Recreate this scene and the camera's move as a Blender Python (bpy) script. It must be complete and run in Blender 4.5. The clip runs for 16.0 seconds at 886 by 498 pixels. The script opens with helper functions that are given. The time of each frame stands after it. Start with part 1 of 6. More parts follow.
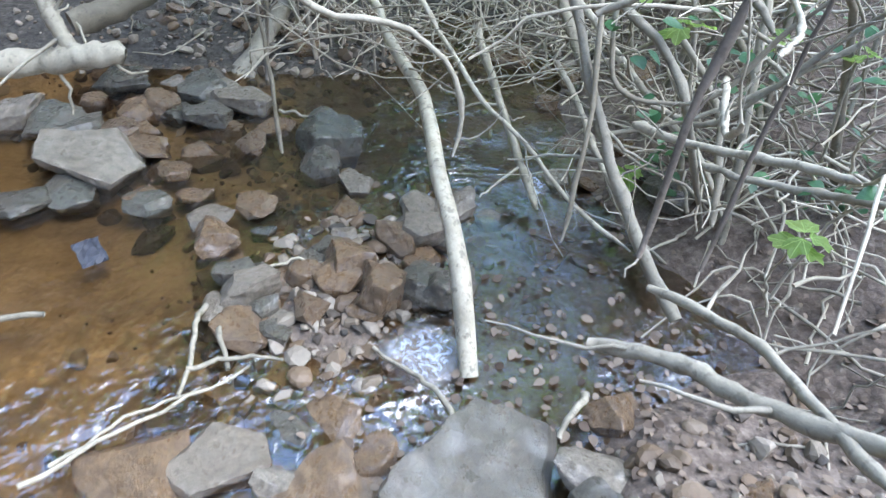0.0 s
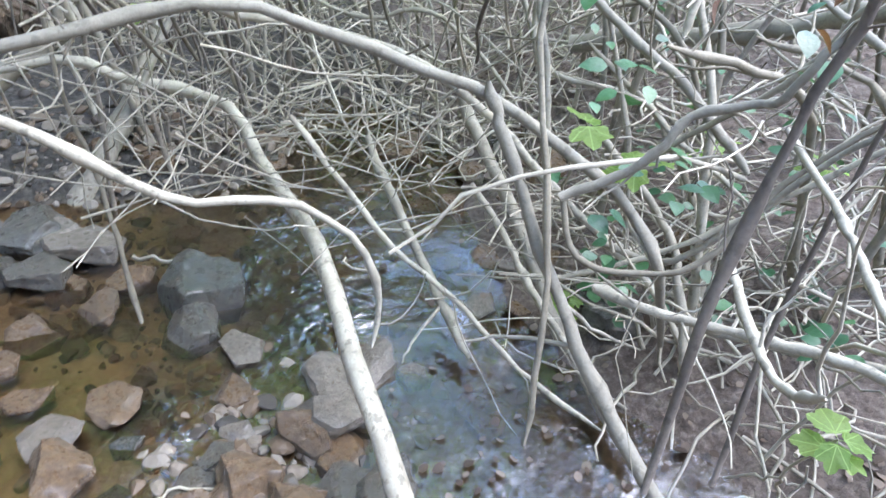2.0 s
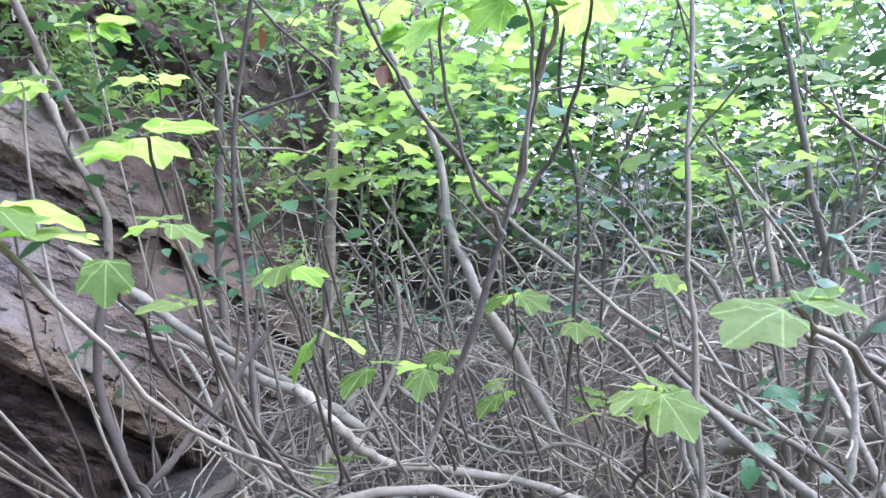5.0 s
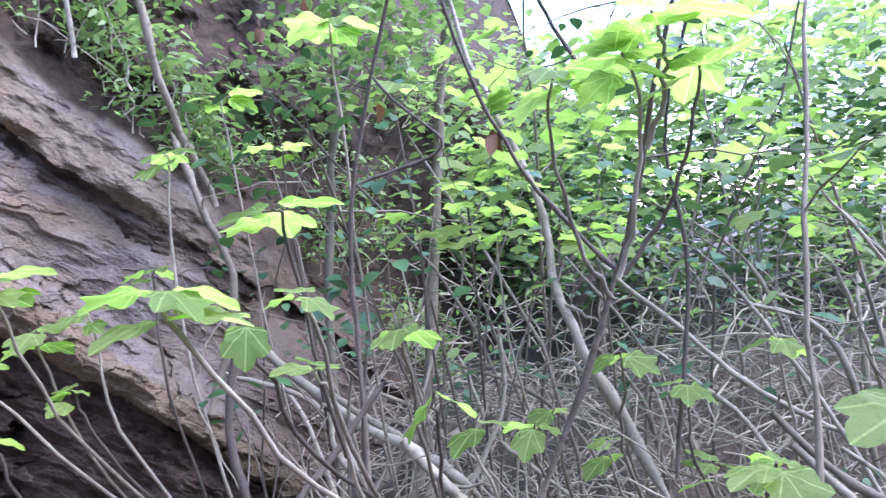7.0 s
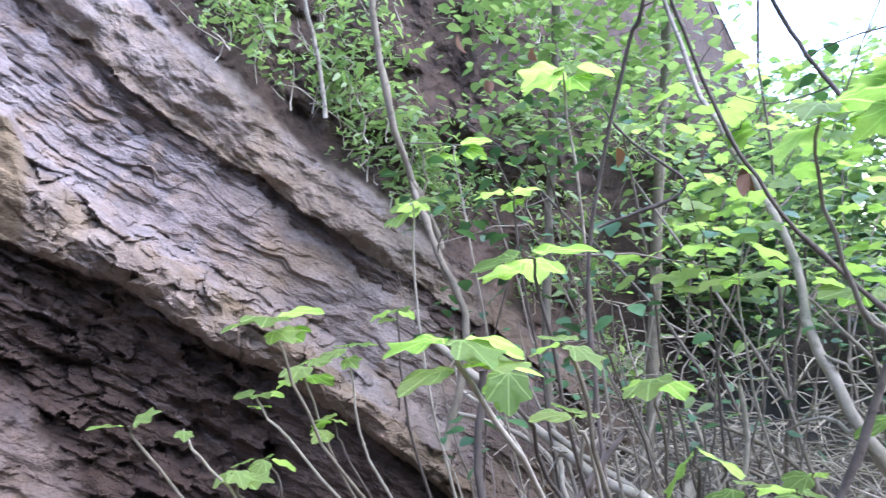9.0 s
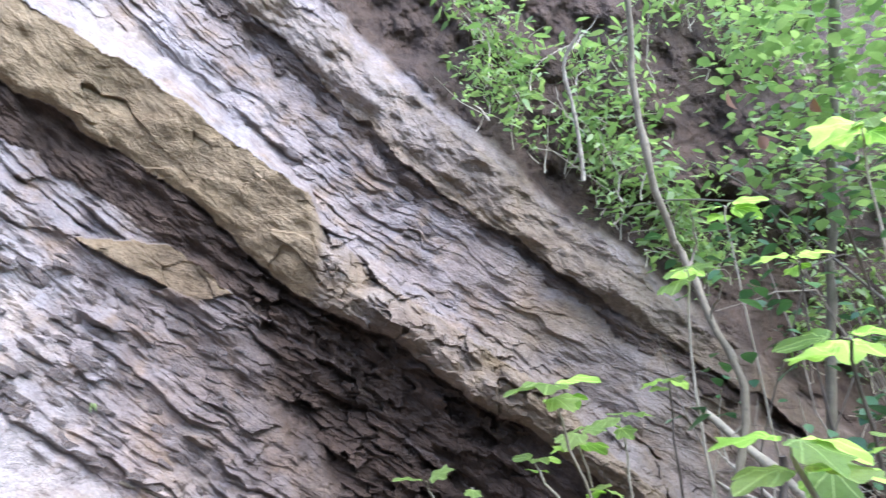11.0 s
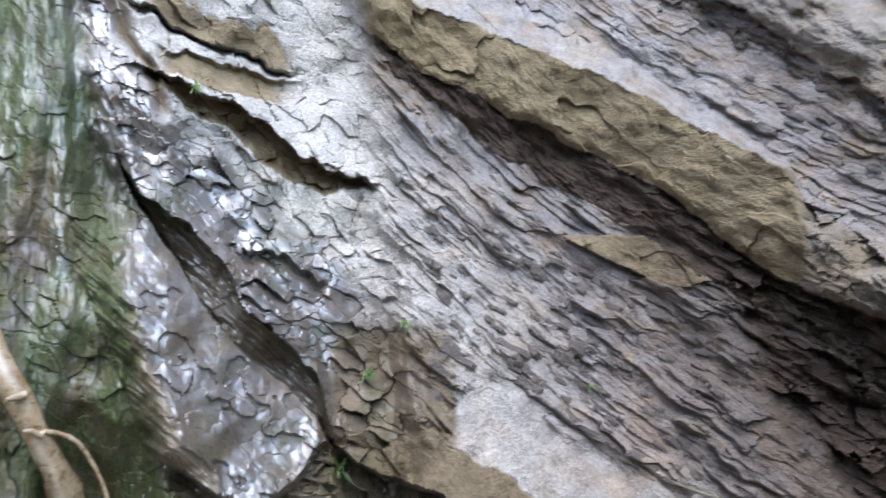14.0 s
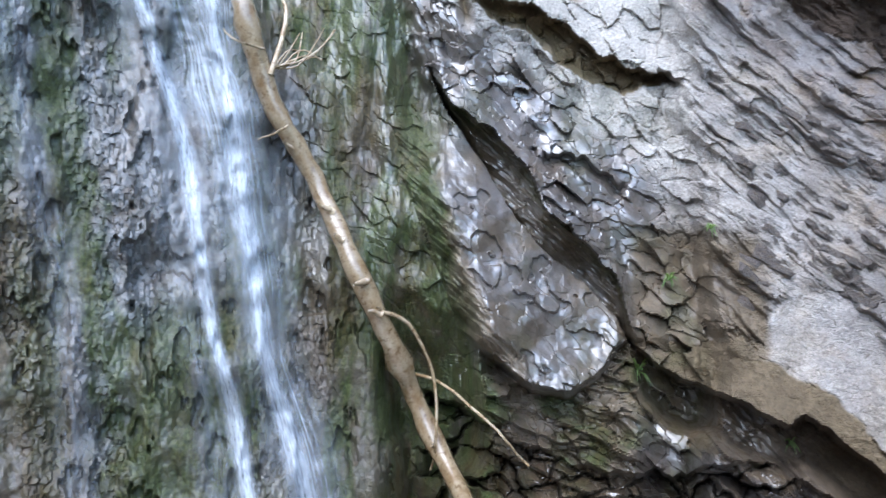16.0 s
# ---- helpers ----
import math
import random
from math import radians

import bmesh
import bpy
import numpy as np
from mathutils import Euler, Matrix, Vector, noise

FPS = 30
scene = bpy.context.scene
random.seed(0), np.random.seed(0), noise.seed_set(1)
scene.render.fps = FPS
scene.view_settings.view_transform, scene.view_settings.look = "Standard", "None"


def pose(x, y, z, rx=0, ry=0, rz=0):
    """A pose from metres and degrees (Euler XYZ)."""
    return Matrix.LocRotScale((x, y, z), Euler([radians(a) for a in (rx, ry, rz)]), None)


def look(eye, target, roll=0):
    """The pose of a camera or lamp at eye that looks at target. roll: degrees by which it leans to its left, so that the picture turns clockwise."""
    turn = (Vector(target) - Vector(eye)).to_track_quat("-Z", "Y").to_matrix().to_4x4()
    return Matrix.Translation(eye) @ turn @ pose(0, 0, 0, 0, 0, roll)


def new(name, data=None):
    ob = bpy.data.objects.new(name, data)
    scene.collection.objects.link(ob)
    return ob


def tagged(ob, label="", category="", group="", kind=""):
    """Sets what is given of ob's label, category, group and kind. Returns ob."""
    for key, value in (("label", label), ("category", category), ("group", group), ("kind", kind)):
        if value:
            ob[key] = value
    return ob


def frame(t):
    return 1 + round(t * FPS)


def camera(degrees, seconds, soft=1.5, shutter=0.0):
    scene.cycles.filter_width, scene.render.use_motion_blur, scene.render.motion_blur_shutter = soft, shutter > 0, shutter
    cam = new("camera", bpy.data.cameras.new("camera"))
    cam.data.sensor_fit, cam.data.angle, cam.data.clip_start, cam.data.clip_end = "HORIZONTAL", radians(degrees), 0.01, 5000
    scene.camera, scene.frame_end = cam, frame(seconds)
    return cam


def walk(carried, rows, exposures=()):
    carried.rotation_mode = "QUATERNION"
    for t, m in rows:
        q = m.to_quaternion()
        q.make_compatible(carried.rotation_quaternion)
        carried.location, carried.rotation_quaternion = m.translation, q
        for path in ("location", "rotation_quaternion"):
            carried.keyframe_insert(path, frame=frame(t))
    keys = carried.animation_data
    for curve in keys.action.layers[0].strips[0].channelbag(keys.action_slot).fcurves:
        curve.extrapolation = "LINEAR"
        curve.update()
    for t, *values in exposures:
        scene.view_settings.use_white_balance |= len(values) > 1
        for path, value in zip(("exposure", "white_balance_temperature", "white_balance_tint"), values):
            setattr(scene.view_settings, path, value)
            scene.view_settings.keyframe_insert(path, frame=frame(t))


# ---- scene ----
cam = camera(65.7, 16.0, soft=1.3, shutter=0.38)
METRES, EYE, TILT, LEAN, TURN = 1.5, 1.46, -39.0, -3.0, 0.0
ROWS = [
    (0.0, 0.0, 0.0, 0.0, 0.0, 0.0, -0.0),
    (0.5, -0.0123, 0.0966, 0.0842, -1.67, -0.24, 2.08),
    (1.0, -0.0324, 0.2142, 0.1815, -4.38, -0.4, 4.07),
    (1.5, -0.0327, 0.2725, 0.2576, -7.31, -0.29, 5.18),
    (2.0, -0.0347, 0.2804, 0.2747, -9.58, 1.79, 6.99),
    (2.5, -0.0538, 0.2474, 0.2853, -10.92, 5.93, 8.79),
    (3.0, -0.062, 0.2048, 0.2885, -10.05, 12.06, 10.41),
    (3.5, -0.0672, 0.1813, 0.3157, -7.45, 18.33, 10.87),
    (4.0, -0.0694, 0.175, 0.3579, -4.15, 24.7, 10.21),
    (4.5, -0.0698, 0.1737, 0.3898, -0.73, 29.34, 8.94),
    (7.0, -0.0815, 0.1193, 0.4086, 8.3, 36.71, 2.96),
    (7.5, -0.0994, 0.11, 0.4057, 11.34, 37.28, 0.72),
    (8.0, -0.1146, 0.1036, 0.4054, 14.87, 38.1, -1.65),
    (10.5, -0.1576, 0.0494, 0.4055, 32.31, 40.16, -16.91),
    (11.0, -0.1688, 0.0246, 0.398, 37.11, 39.9, -19.9),
    (11.5, -0.1779, 0.0033, 0.3968, 43.0, 38.69, -22.85),
    (12.0, -0.1757, 0.0004, 0.4056, 48.25, 37.18, -25.42),
    (12.5, -0.1706, 0.0186, 0.4151, 54.69, 34.68, -28.29),
    (13.0, -0.1738, 0.0172, 0.4143, 61.31, 30.99, -30.74),
    (13.5, -0.1708, -0.022, 0.3891, 68.61, 25.67, -33.15),
    (14.0, -0.1651, -0.0388, 0.3644, 75.75, 20.03, -35.19),
    (14.5, -0.1516, -0.0514, 0.3427, 85.01, 12.8, -36.72),
    (15.0, -0.1482, -0.0564, 0.336, 93.38, 5.69, -37.46),
    (15.5, -0.1473, -0.0674, 0.3261, 99.39, -0.37, -37.99),
    (16.0, -0.1583, -0.0617, 0.3118, 104.87, -5.21, -38.24),
]
# the phone darkens its picture a little towards the pale cliff
EXPOSURES = ((0, 3.1, 5850, 10), (1, 3.2, 5950, 13), (2, 3.38, 5950, 14), (4, 3.15, 5900, 18), (5, 3.05, 5750, 25), (7, 2.98, 5700, 29), (8, 2.99, 5720, 28), (10.5, 2.96, 5950, 19), (11.6, 2.97, 6080, 15), (12.5, 2.8, 6130, 13), (13.2, 2.55, 6130, 11), (14.2, 2.2, 6080, 9), (16, 2.12, 5900, 9))
walk(cam, [(t, pose(0, 0, EYE, TILT, LEAN, TURN) @ pose(METRES * x, METRES * y, METRES * z, 90 + pitch, roll, yaw)) for t, x, y, z, yaw, pitch, roll in ROWS],
     exposures=EXPOSURES)

# ---------------------------------------------------------------- world and light
SUN_EL, SUN_AZ = 54.0, 96.0  # height, and turn from +y towards +x
world = bpy.data.worlds.new("world")
scene.world = world
world.use_nodes = True
wn = world.node_tree.nodes
sky = wn.new("ShaderNodeTexSky")
sky.sky_type = "NISHITA"
sky.sun_disc = False
sky.sun_elevation, sky.sun_rotation = radians(SUN_EL), radians(SUN_AZ)
sky.dust_density = 1.0
world.node_tree.links.new(sky.outputs[0], wn["Background"].inputs[0])
wn["Background"].inputs[1].default_value = 0.15
sun = new("sun", bpy.data.lights.new("sun", "SUN"))
sun.data.energy, sun.data.angle, sun.data.color = 0.8, radians(70), (1.0, 0.97, 0.93)
sd = Vector((math.sin(radians(SUN_AZ)) * math.cos(radians(SUN_EL)), math.cos(radians(SUN_AZ)) * math.cos(radians(SUN_EL)), math.sin(radians(SUN_EL))))
sun.matrix_world = look(sd * 30, (0, 0, 0))


# ---------------------------------------------------------------- material tools
class Nodes:
    """Short hand for building a node material."""

    def __init__(self, name):
        self.mat = bpy.data.materials.new(name)
        self.mat.use_nodes = True
        self.t = self.mat.node_tree
        self.bsdf = self.t.nodes["Principled BSDF"]
        self.out = self.t.nodes["Material Output"]
        self.pos = self.t.nodes.new("ShaderNodeTexCoord").outputs["Object"]

    def put(self, kind, **ins):
        n = self.t.nodes.new(kind)
        for k, v in ins.items():
            self.set(n.inputs[k.replace("_", " ")], v)
        return n

    def set(self, socket, v):
        if isinstance(v, bpy.types.NodeSocket):
            self.t.links.new(v, socket)
        else:
            socket.default_value = (*v, 1.0) if isinstance(v, tuple) and len(v) == 3 and socket.type == "RGBA" else v

    def attr(self, name):
        n = self.t.nodes.new("ShaderNodeAttribute")
        n.attribute_name = name
        return n.outputs["Fac"]

    def vec(self, scale, turn=(0, 0, 0)):
        n = self.put("ShaderNodeMapping", Vector=self.pos)
        n.inputs["Scale"].default_value = scale
        n.inputs["Rotation"].default_value = turn
        return n.outputs[0]

    def noise(self, scale, detail=5.0, rough=0.6, vector=None, dist=0.0):
        n = self.put("ShaderNodeTexNoise", Vector=vector or self.pos, Scale=scale, Detail=detail, Roughness=rough, Distortion=dist)
        return n.outputs["Fac"]

    def voronoi(self, scale, vector=None, feature="F1"):
        n = self.put("ShaderNodeTexVoronoi", Vector=vector or self.pos, Scale=scale)
        n.feature = feature
        return n

    def ramp(self, fac, *stops):
        n = self.put("ShaderNodeValToRGB", Fac=fac)
        e = n.color_ramp.elements
        while len(e) < len(stops):
            e.new(0.5)
        for q, (p, c) in zip(e, stops):
            q.position, q.color = p, (*c, 1.0) if isinstance(c, tuple) else (c, c, c, 1.0)
        return n.outputs[0]

    def mix(self, fac, a, b, mode="MIX"):
        n = self.t.nodes.new("ShaderNodeMix")
        n.data_type, n.blend_type = "RGBA", mode
        self.set(n.inputs[0], fac), self.set(n.inputs[6], a), self.set(n.inputs[7], b)
        return n.outputs[2]

    def math(self, op, a, b=0.0):
        n = self.t.nodes.new("ShaderNodeMath")
        n.operation = op
        self.set(n.inputs[0], a), self.set(n.inputs[1], b)
        return n.outputs[0]

    def bump(self, height, strength=0.5, distance=0.01, normal=None):
        n = self.put("ShaderNodeBump", Height=height, Strength=strength, Distance=distance)
        if normal:
            self.set(n.inputs["Normal"], normal)
        return n.outputs[0]

    def finish(self, colour=None, rough=None, normal=None, **more):
        for k, v in (("Base Color", colour), ("Roughness", rough), ("Normal", normal)):
            if v is not None:
                self.set(self.bsdf.inputs[k], v)
        for k, v in more.items():
            self.set(self.bsdf.inputs[k.replace("_", " ")], v)
        return self.mat


def cliff_material():
    m = Nodes("layered_rock")
    wet, moss, ochre, dust_light = m.attr("wet"), m.attr("moss"), m.attr("ochre"), m.attr("dust_light")
    earth_shade = m.attr("earth_shade")
    mid, fine = m.noise(7, 6, 0.65), m.noise(55, 5, 0.7)
    base = m.ramp(mid, (0.25, (0.165, 0.13, 0.112)), (0.5, (0.25, 0.21, 0.185)), (0.75, (0.36, 0.315, 0.28)))
    base = m.mix(m.ramp(m.noise(2.6, 5, 0.65), (0.42, 0.0), (0.62, 0.65)), base, m.ramp(mid, (0.3, (0.19, 0.18, 0.18)), (0.7, (0.34, 0.325, 0.32))))
    base = m.mix(m.ramp(m.noise(3.7, 5, 0.65), (0.5, 0.0), (0.66, 0.7)), base, m.ramp(mid, (0.3, (0.16, 0.105, 0.06)), (0.7, (0.34, 0.25, 0.16))))
    brown = m.ramp(mid, (0.2, (0.155, 0.112, 0.06)), (0.6, (0.26, 0.198, 0.112)), (0.85, (0.36, 0.29, 0.185)))
    base = m.mix(ochre, base, brown)
    # Pale dust colour, also the skylight painted on tops facing up.
    pale = m.ramp(fine, (0.3, (0.45, 0.415, 0.37)), (0.7, (0.62, 0.585, 0.535)))
    base = m.mix(m.math("MULTIPLY", dust_light, m.ramp(mid, (0.2, 0.6), (0.6, 1.0))), base, pale)
    # Soil colour, also laid over hollows and the right end as painted shade.
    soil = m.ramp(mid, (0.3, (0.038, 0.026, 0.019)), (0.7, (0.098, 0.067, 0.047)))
    base = m.mix(earth_shade, base, soil)
    # Tufa beside the fall; its pale blue-grey has the wet sky sheen painted in.
    base = m.mix(m.attr("tufa_sheen"), base, m.ramp(m.noise(30, 5, 0.7), (0.3, (0.27, 0.29, 0.315)), (0.7, (0.54, 0.575, 0.61))))
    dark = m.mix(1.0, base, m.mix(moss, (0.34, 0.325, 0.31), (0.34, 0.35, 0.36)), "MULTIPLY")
    # Dark wet brown, also used to shade the recess under the lip.
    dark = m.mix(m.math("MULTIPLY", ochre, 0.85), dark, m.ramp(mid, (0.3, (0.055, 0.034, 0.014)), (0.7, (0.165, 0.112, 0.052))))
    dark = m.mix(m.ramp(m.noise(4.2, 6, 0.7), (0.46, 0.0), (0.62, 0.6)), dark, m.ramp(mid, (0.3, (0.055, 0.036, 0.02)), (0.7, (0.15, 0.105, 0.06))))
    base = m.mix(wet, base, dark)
    green = m.ramp(fine, (0.3, (0.022, 0.034, 0.009)), (0.7, (0.085, 0.105, 0.027)))
    green = m.mix(m.ramp(m.noise(1.6, 5, 0.65, m.vec((1.6, 1.6, 0.7))), (0.46, 0.0), (0.62, 0.75)), green, m.ramp(fine, (0.3, (0.045, 0.029, 0.012)), (0.7, (0.14, 0.09, 0.04))))
    mossy = m.math("MULTIPLY", moss, m.ramp(m.noise(1.0, 6, 0.7, m.vec((7, 7, 2.2))), (0.31, 0.0), (0.50, 1.0)))
    base = m.mix(mossy, base, green)
    base = m.mix(0.5, base, m.ramp(fine, (0.32, 0.5), (0.64, 1.2)), "MULTIPLY")
    base = m.mix(0.36, base, m.ramp(m.noise(21, 5, 0.7), (0.34, 0.55), (0.62, 1.15)), "MULTIPLY")
    drip = m.noise(1.0, 5, 0.65, m.vec((9, 9, 1.1)))
    wetgloss = m.math("MULTIPLY", wet, m.mix(moss, m.ramp(m.noise(9, 4), (0.38, 0.35), (0.55, 1.0)), m.ramp(drip, (0.42, 0.1), (0.6, 0.9))))
    rough = m.mix(moss, m.ramp(wetgloss, (0.0, 0.88), (0.9, 0.4)), m.ramp(wetgloss, (0.0, 0.8), (0.9, 0.42)))
    spec = m.ramp(wetgloss, (0.0, 0.35), (0.9, 1.0))
    h = m.math("ADD", m.math("MULTIPLY", mid, 1.4), m.math("ADD", m.math("MULTIPLY", fine, 0.55), m.math("MULTIPLY", m.noise(150, 3, 0.7), 0.25)))
    crack = m.voronoi(26, m.vec((1, 1, 1.8)), "DISTANCE_TO_EDGE").outputs["Distance"]
    h = m.math("ADD", h, m.math("MULTIPLY", m.ramp(crack, (0.0, 0.0), (0.12, 1.0)), 0.18))
    return m.finish(base, rough, m.bump(h, m.math("ADD", m.ramp(wet, (0.0, 0.9), (1.0, 0.16)), m.math("MULTIPLY", m.attr("tufa_sheen"), 0.28)), 0.022), Specular_IOR_Level=spec, Coat_Weight=m.math("MULTIPLY", wetgloss, m.math("MULTIPLY", m.ramp(moss, (0.0, 0.85), (0.8, 0.22)), m.ramp(m.attr("tufa_sheen"), (0.0, 1.0), (1.0, 0.45)))), Coat_Roughness=0.42, Coat_IOR=2.5)


def stone_material(name, lo, hi, rough=0.7, mossy=0.0):
    m = Nodes(name)
    info = m.t.nodes.new("ShaderNodeObjectInfo").outputs["Random"]
    mid, fine = m.noise(9, 6, 0.65), m.noise(70, 4, 0.7)
    c = m.ramp(mid, (0.28, lo), (0.72, hi))
    c = m.mix(m.math("MULTIPLY", info, 0.55), c, m.mix(0.5, lo, (0.19, 0.145, 0.10)))
    c = m.mix(m.ramp(m.noise(3.5, 4, 0.7), (0.46, 0.0), (0.66, 0.5)), c, m.ramp(mid, (0.3, (0.07, 0.052, 0.036)), (0.7, (0.23, 0.175, 0.115))))
    c = m.mix(0.4, c, m.ramp(fine, (0.3, 0.5), (0.7, 1.0)), "MULTIPLY")
    if mossy:
        c = m.mix(m.ramp(m.noise(14, 5), (0.5, 0.0), (0.62, mossy)), c, (0.06, 0.07, 0.03))
    h = m.math("ADD", mid, m.math("MULTIPLY", fine, 0.4))
    return m.finish(c, m.ramp(m.noise(6), (0.35, rough - 0.25), (0.65, rough + 0.1)), m.bump(h, 0.8, 0.02), Coat_Weight=m.ramp(m.noise(5, 3), (0.4, 0.1), (0.6, 0.9)), Coat_Roughness=0.24)


def bark_material(name, lo, hi, spots=0.5, island=False, rough=0.8, film=0.0):
    m = Nodes(name)
    if island:
        info = m.t.nodes.new("ShaderNodeNewGeometry").outputs["Random Per Island"]
    else:
        info = m.t.nodes.new("ShaderNodeObjectInfo").outputs["Random"]
    mid, fine = m.noise(14, 5, 0.65), m.noise(120, 4, 0.7)
    c = m.ramp(mid, (0.3, lo), (0.7, hi))
    c = m.mix(m.ramp(info, (0.0, 0.0), (1.0, 0.65)), c, tuple(0.45 * v for v in lo))
    c = m.mix(m.math("MULTIPLY", m.ramp(m.noise(38, 3), (0.56, 0.0), (0.66, 1.0)), spots), c, tuple(0.5 * v for v in lo))
    c = m.mix(0.35, c, m.ramp(fine, (0.3, 0.5), (0.7, 1.0)), "MULTIPLY")
    return m.finish(c, rough, m.bump(m.math("ADD", mid, m.math("MULTIPLY", fine, 0.6)), 0.5, 0.006), Coat_Weight=film, Coat_Roughness=0.15)


def leaf_material(name, lo, hi, glow=0.45, rough=0.45, veins=False):
    m = Nodes(name)
    rnd = m.t.nodes.new("ShaderNodeNewGeometry").outputs["Random Per Island"]
    rnd2 = m.t.nodes.new("ShaderNodeObjectInfo").outputs["Random"]
    r = m.math("FRACT", m.math("ADD", rnd, rnd2))
    c = m.ramp(r, (0.0, lo), (1.0, hi))
    c = m.mix(0.4, c, m.ramp(m.noise(60, 4), (0.3, 0.6), (0.7, 1.0)), "MULTIPLY")
    h = m.noise(90, 3)
    if veins:
        xyz = m.put("ShaderNodeSeparateXYZ", Vector=m.t.nodes.new("ShaderNodeTexCoord").outputs["Object"])
        x, y = xyz.outputs[0], m.math("SUBTRACT", xyz.outputs[1], 0.05)
        rib = 1.0
        for turn in (0.0, 0.62, -0.62, 1.25, -1.25):
            off = m.math("ABSOLUTE", m.math("SUBTRACT", m.math("MULTIPLY", x, math.cos(turn)), m.math("MULTIPLY", y, math.sin(turn))))
            along = m.math("ADD", m.math("MULTIPLY", x, math.sin(turn)), m.math("MULTIPLY", y, math.cos(turn)))
            rib = m.math("MINIMUM", m.math("ADD", off, m.math("MULTIPLY", m.math("LESS_THAN", along, 0.0), 1.0)), rib)
        line = m.ramp(rib, (0.004, 1.0), (0.022, 0.0))
        c = m.mix(m.math("MULTIPLY", line, 0.55), c, tuple(min(1.0, 1.5 * v + 0.08) for v in hi))
        c = m.mix(m.ramp(m.noise(11, 4, 0.65), (0.5, 0.0), (0.72, 0.5)), c, tuple(0.6 * v for v in lo))
        h = m.math("ADD", h, m.math("MULTIPLY", line, -1.2))
    m.finish(c, rough, m.bump(h, 0.4, 0.004))
    tr = m.put("ShaderNodeBsdfTranslucent", Color=m.mix(1.0, c, (1.15, 1.25, 0.75), "MULTIPLY"))
    mx = m.put("ShaderNodeMixShader", Fac=glow)
    m.t.links.new(m.bsdf.outputs[0], mx.inputs[1])
    m.t.links.new(tr.outputs[0], mx.inputs[2])
    m.t.links.new(mx.outputs[0], m.out.inputs[0])
    return m.mat


def ground_material():
    m = Nodes("creek_ground")
    under = m.attr("under")
    mid, fine, peb = m.noise(5, 6, 0.65), m.noise(60, 5, 0.7), m.voronoi(34)
    litter = m.ramp(m.noise(22, 6, 0.75), (0.3, (0.05, 0.039, 0.029)), (0.5, (0.13, 0.10, 0.076)), (0.72, (0.27, 0.225, 0.18)))
    litter = m.mix(m.attr("damp"), litter, m.ramp(m.noise(26, 6, 0.75), (0.3, (0.022, 0.02, 0.016)), (0.55, (0.06, 0.054, 0.043)), (0.75, (0.15, 0.14, 0.115))))
    silt = m.mix(m.attr("gold"), m.ramp(mid, (0.3, (0.07, 0.056, 0.042)), (0.7, (0.17, 0.14, 0.105))), m.ramp(mid, (0.3, (0.235, 0.175, 0.10)), (0.7, (0.49, 0.39, 0.25))))
    stones = m.ramp(peb.outputs["Distance"], (0.1, (0.24, 0.18, 0.12)), (0.7, (0.08, 0.05, 0.03)))
    silt = m.mix(m.ramp(m.noise(3.5, 3), (0.5, 0.0), (0.66, 0.55)), silt, stones)
    c = m.mix(under, litter, silt)
    c = m.mix(0.4, c, m.ramp(fine, (0.3, 0.5), (0.7, 1.0)), "MULTIPLY")
    h = m.math("ADD", mid, m.math("SUBTRACT", m.math("MULTIPLY", fine, 0.5), m.math("MULTIPLY", peb.outputs["Distance"], 0.6)))
    return m.finish(c, m.ramp(under, (0.0, 0.9), (1.0, 0.5)), m.bump(h, 0.8, 0.02))


def water_material():
    m = Nodes("shallow_water")
    ripple = m.math("ADD", m.noise(6, 2, 0.5, dist=0.8), m.math("MULTIPLY", m.noise(24, 2, 0.5, dist=0.8), 0.3))
    quiet = m.math("MULTIPLY", m.ramp(m.noise(1.6, 2), (0.4, 0.3), (0.62, 1.0)), m.attr("run"))
    nrm = m.bump(m.math("MULTIPLY", ripple, quiet), 0.85, 0.075)
    gl = m.put("ShaderNodeBsdfGlossy", Color=(1.0, 1.0, 1.0), Roughness=0.16, Normal=nrm)
    tr = m.put("ShaderNodeBsdfTransparent", Color=(0.975, 0.815, 0.575))
    fr = m.put("ShaderNodeFresnel", IOR=2.2, Normal=nrm)
    mx = m.put("ShaderNodeMixShader", Fac=fr.outputs[0])
    m.t.links.new(tr.outputs[0], mx.inputs[1])
    m.t.links.new(gl.outputs[0], mx.inputs[2])
    m.t.links.new(mx.outputs[0], m.out.inputs[0])
    return m.mat


def falling_water_material(name, cover, froth):
    m = Nodes(name)
    uv = m.t.nodes.new("ShaderNodeUVMap").outputs[0]
    mp = m.put("ShaderNodeMapping", Vector=uv)
    mp.inputs["Scale"].default_value = (70, 3.0, 1)
    mp2 = m.put("ShaderNodeMapping", Vector=uv)
    mp2.inputs["Scale"].default_value = (110, 22, 1)
    long, short = m.noise(1, 4, 0.6, mp.outputs[0], 0.4), m.noise(1, 4, 0.65, mp2.outputs[0], 0.5)
    streak = m.mix(froth, long, short)
    edge = m.attr("edge")
    lo = 0.5 - 0.30 * (cover - 0.5)
    a = m.math("MULTIPLY", m.ramp(streak, (lo - 0.16, 0.0), (lo + 0.20, 1.0)), m.math("MULTIPLY", edge, min(1.0, cover + 0.15)))
    m.finish((0.66, 0.72, 0.79), 0.25, m.bump(streak, 0.5, 0.02), Alpha=a)
    return m.mat


# ---------------------------------------------------------------- numeric tools
_perm = np.random.RandomState(7).rand(65536)


def _hash(i, j, seed):
    return _perm[((i * 7919 + j * 104729 + seed * 15485) & 65535)]


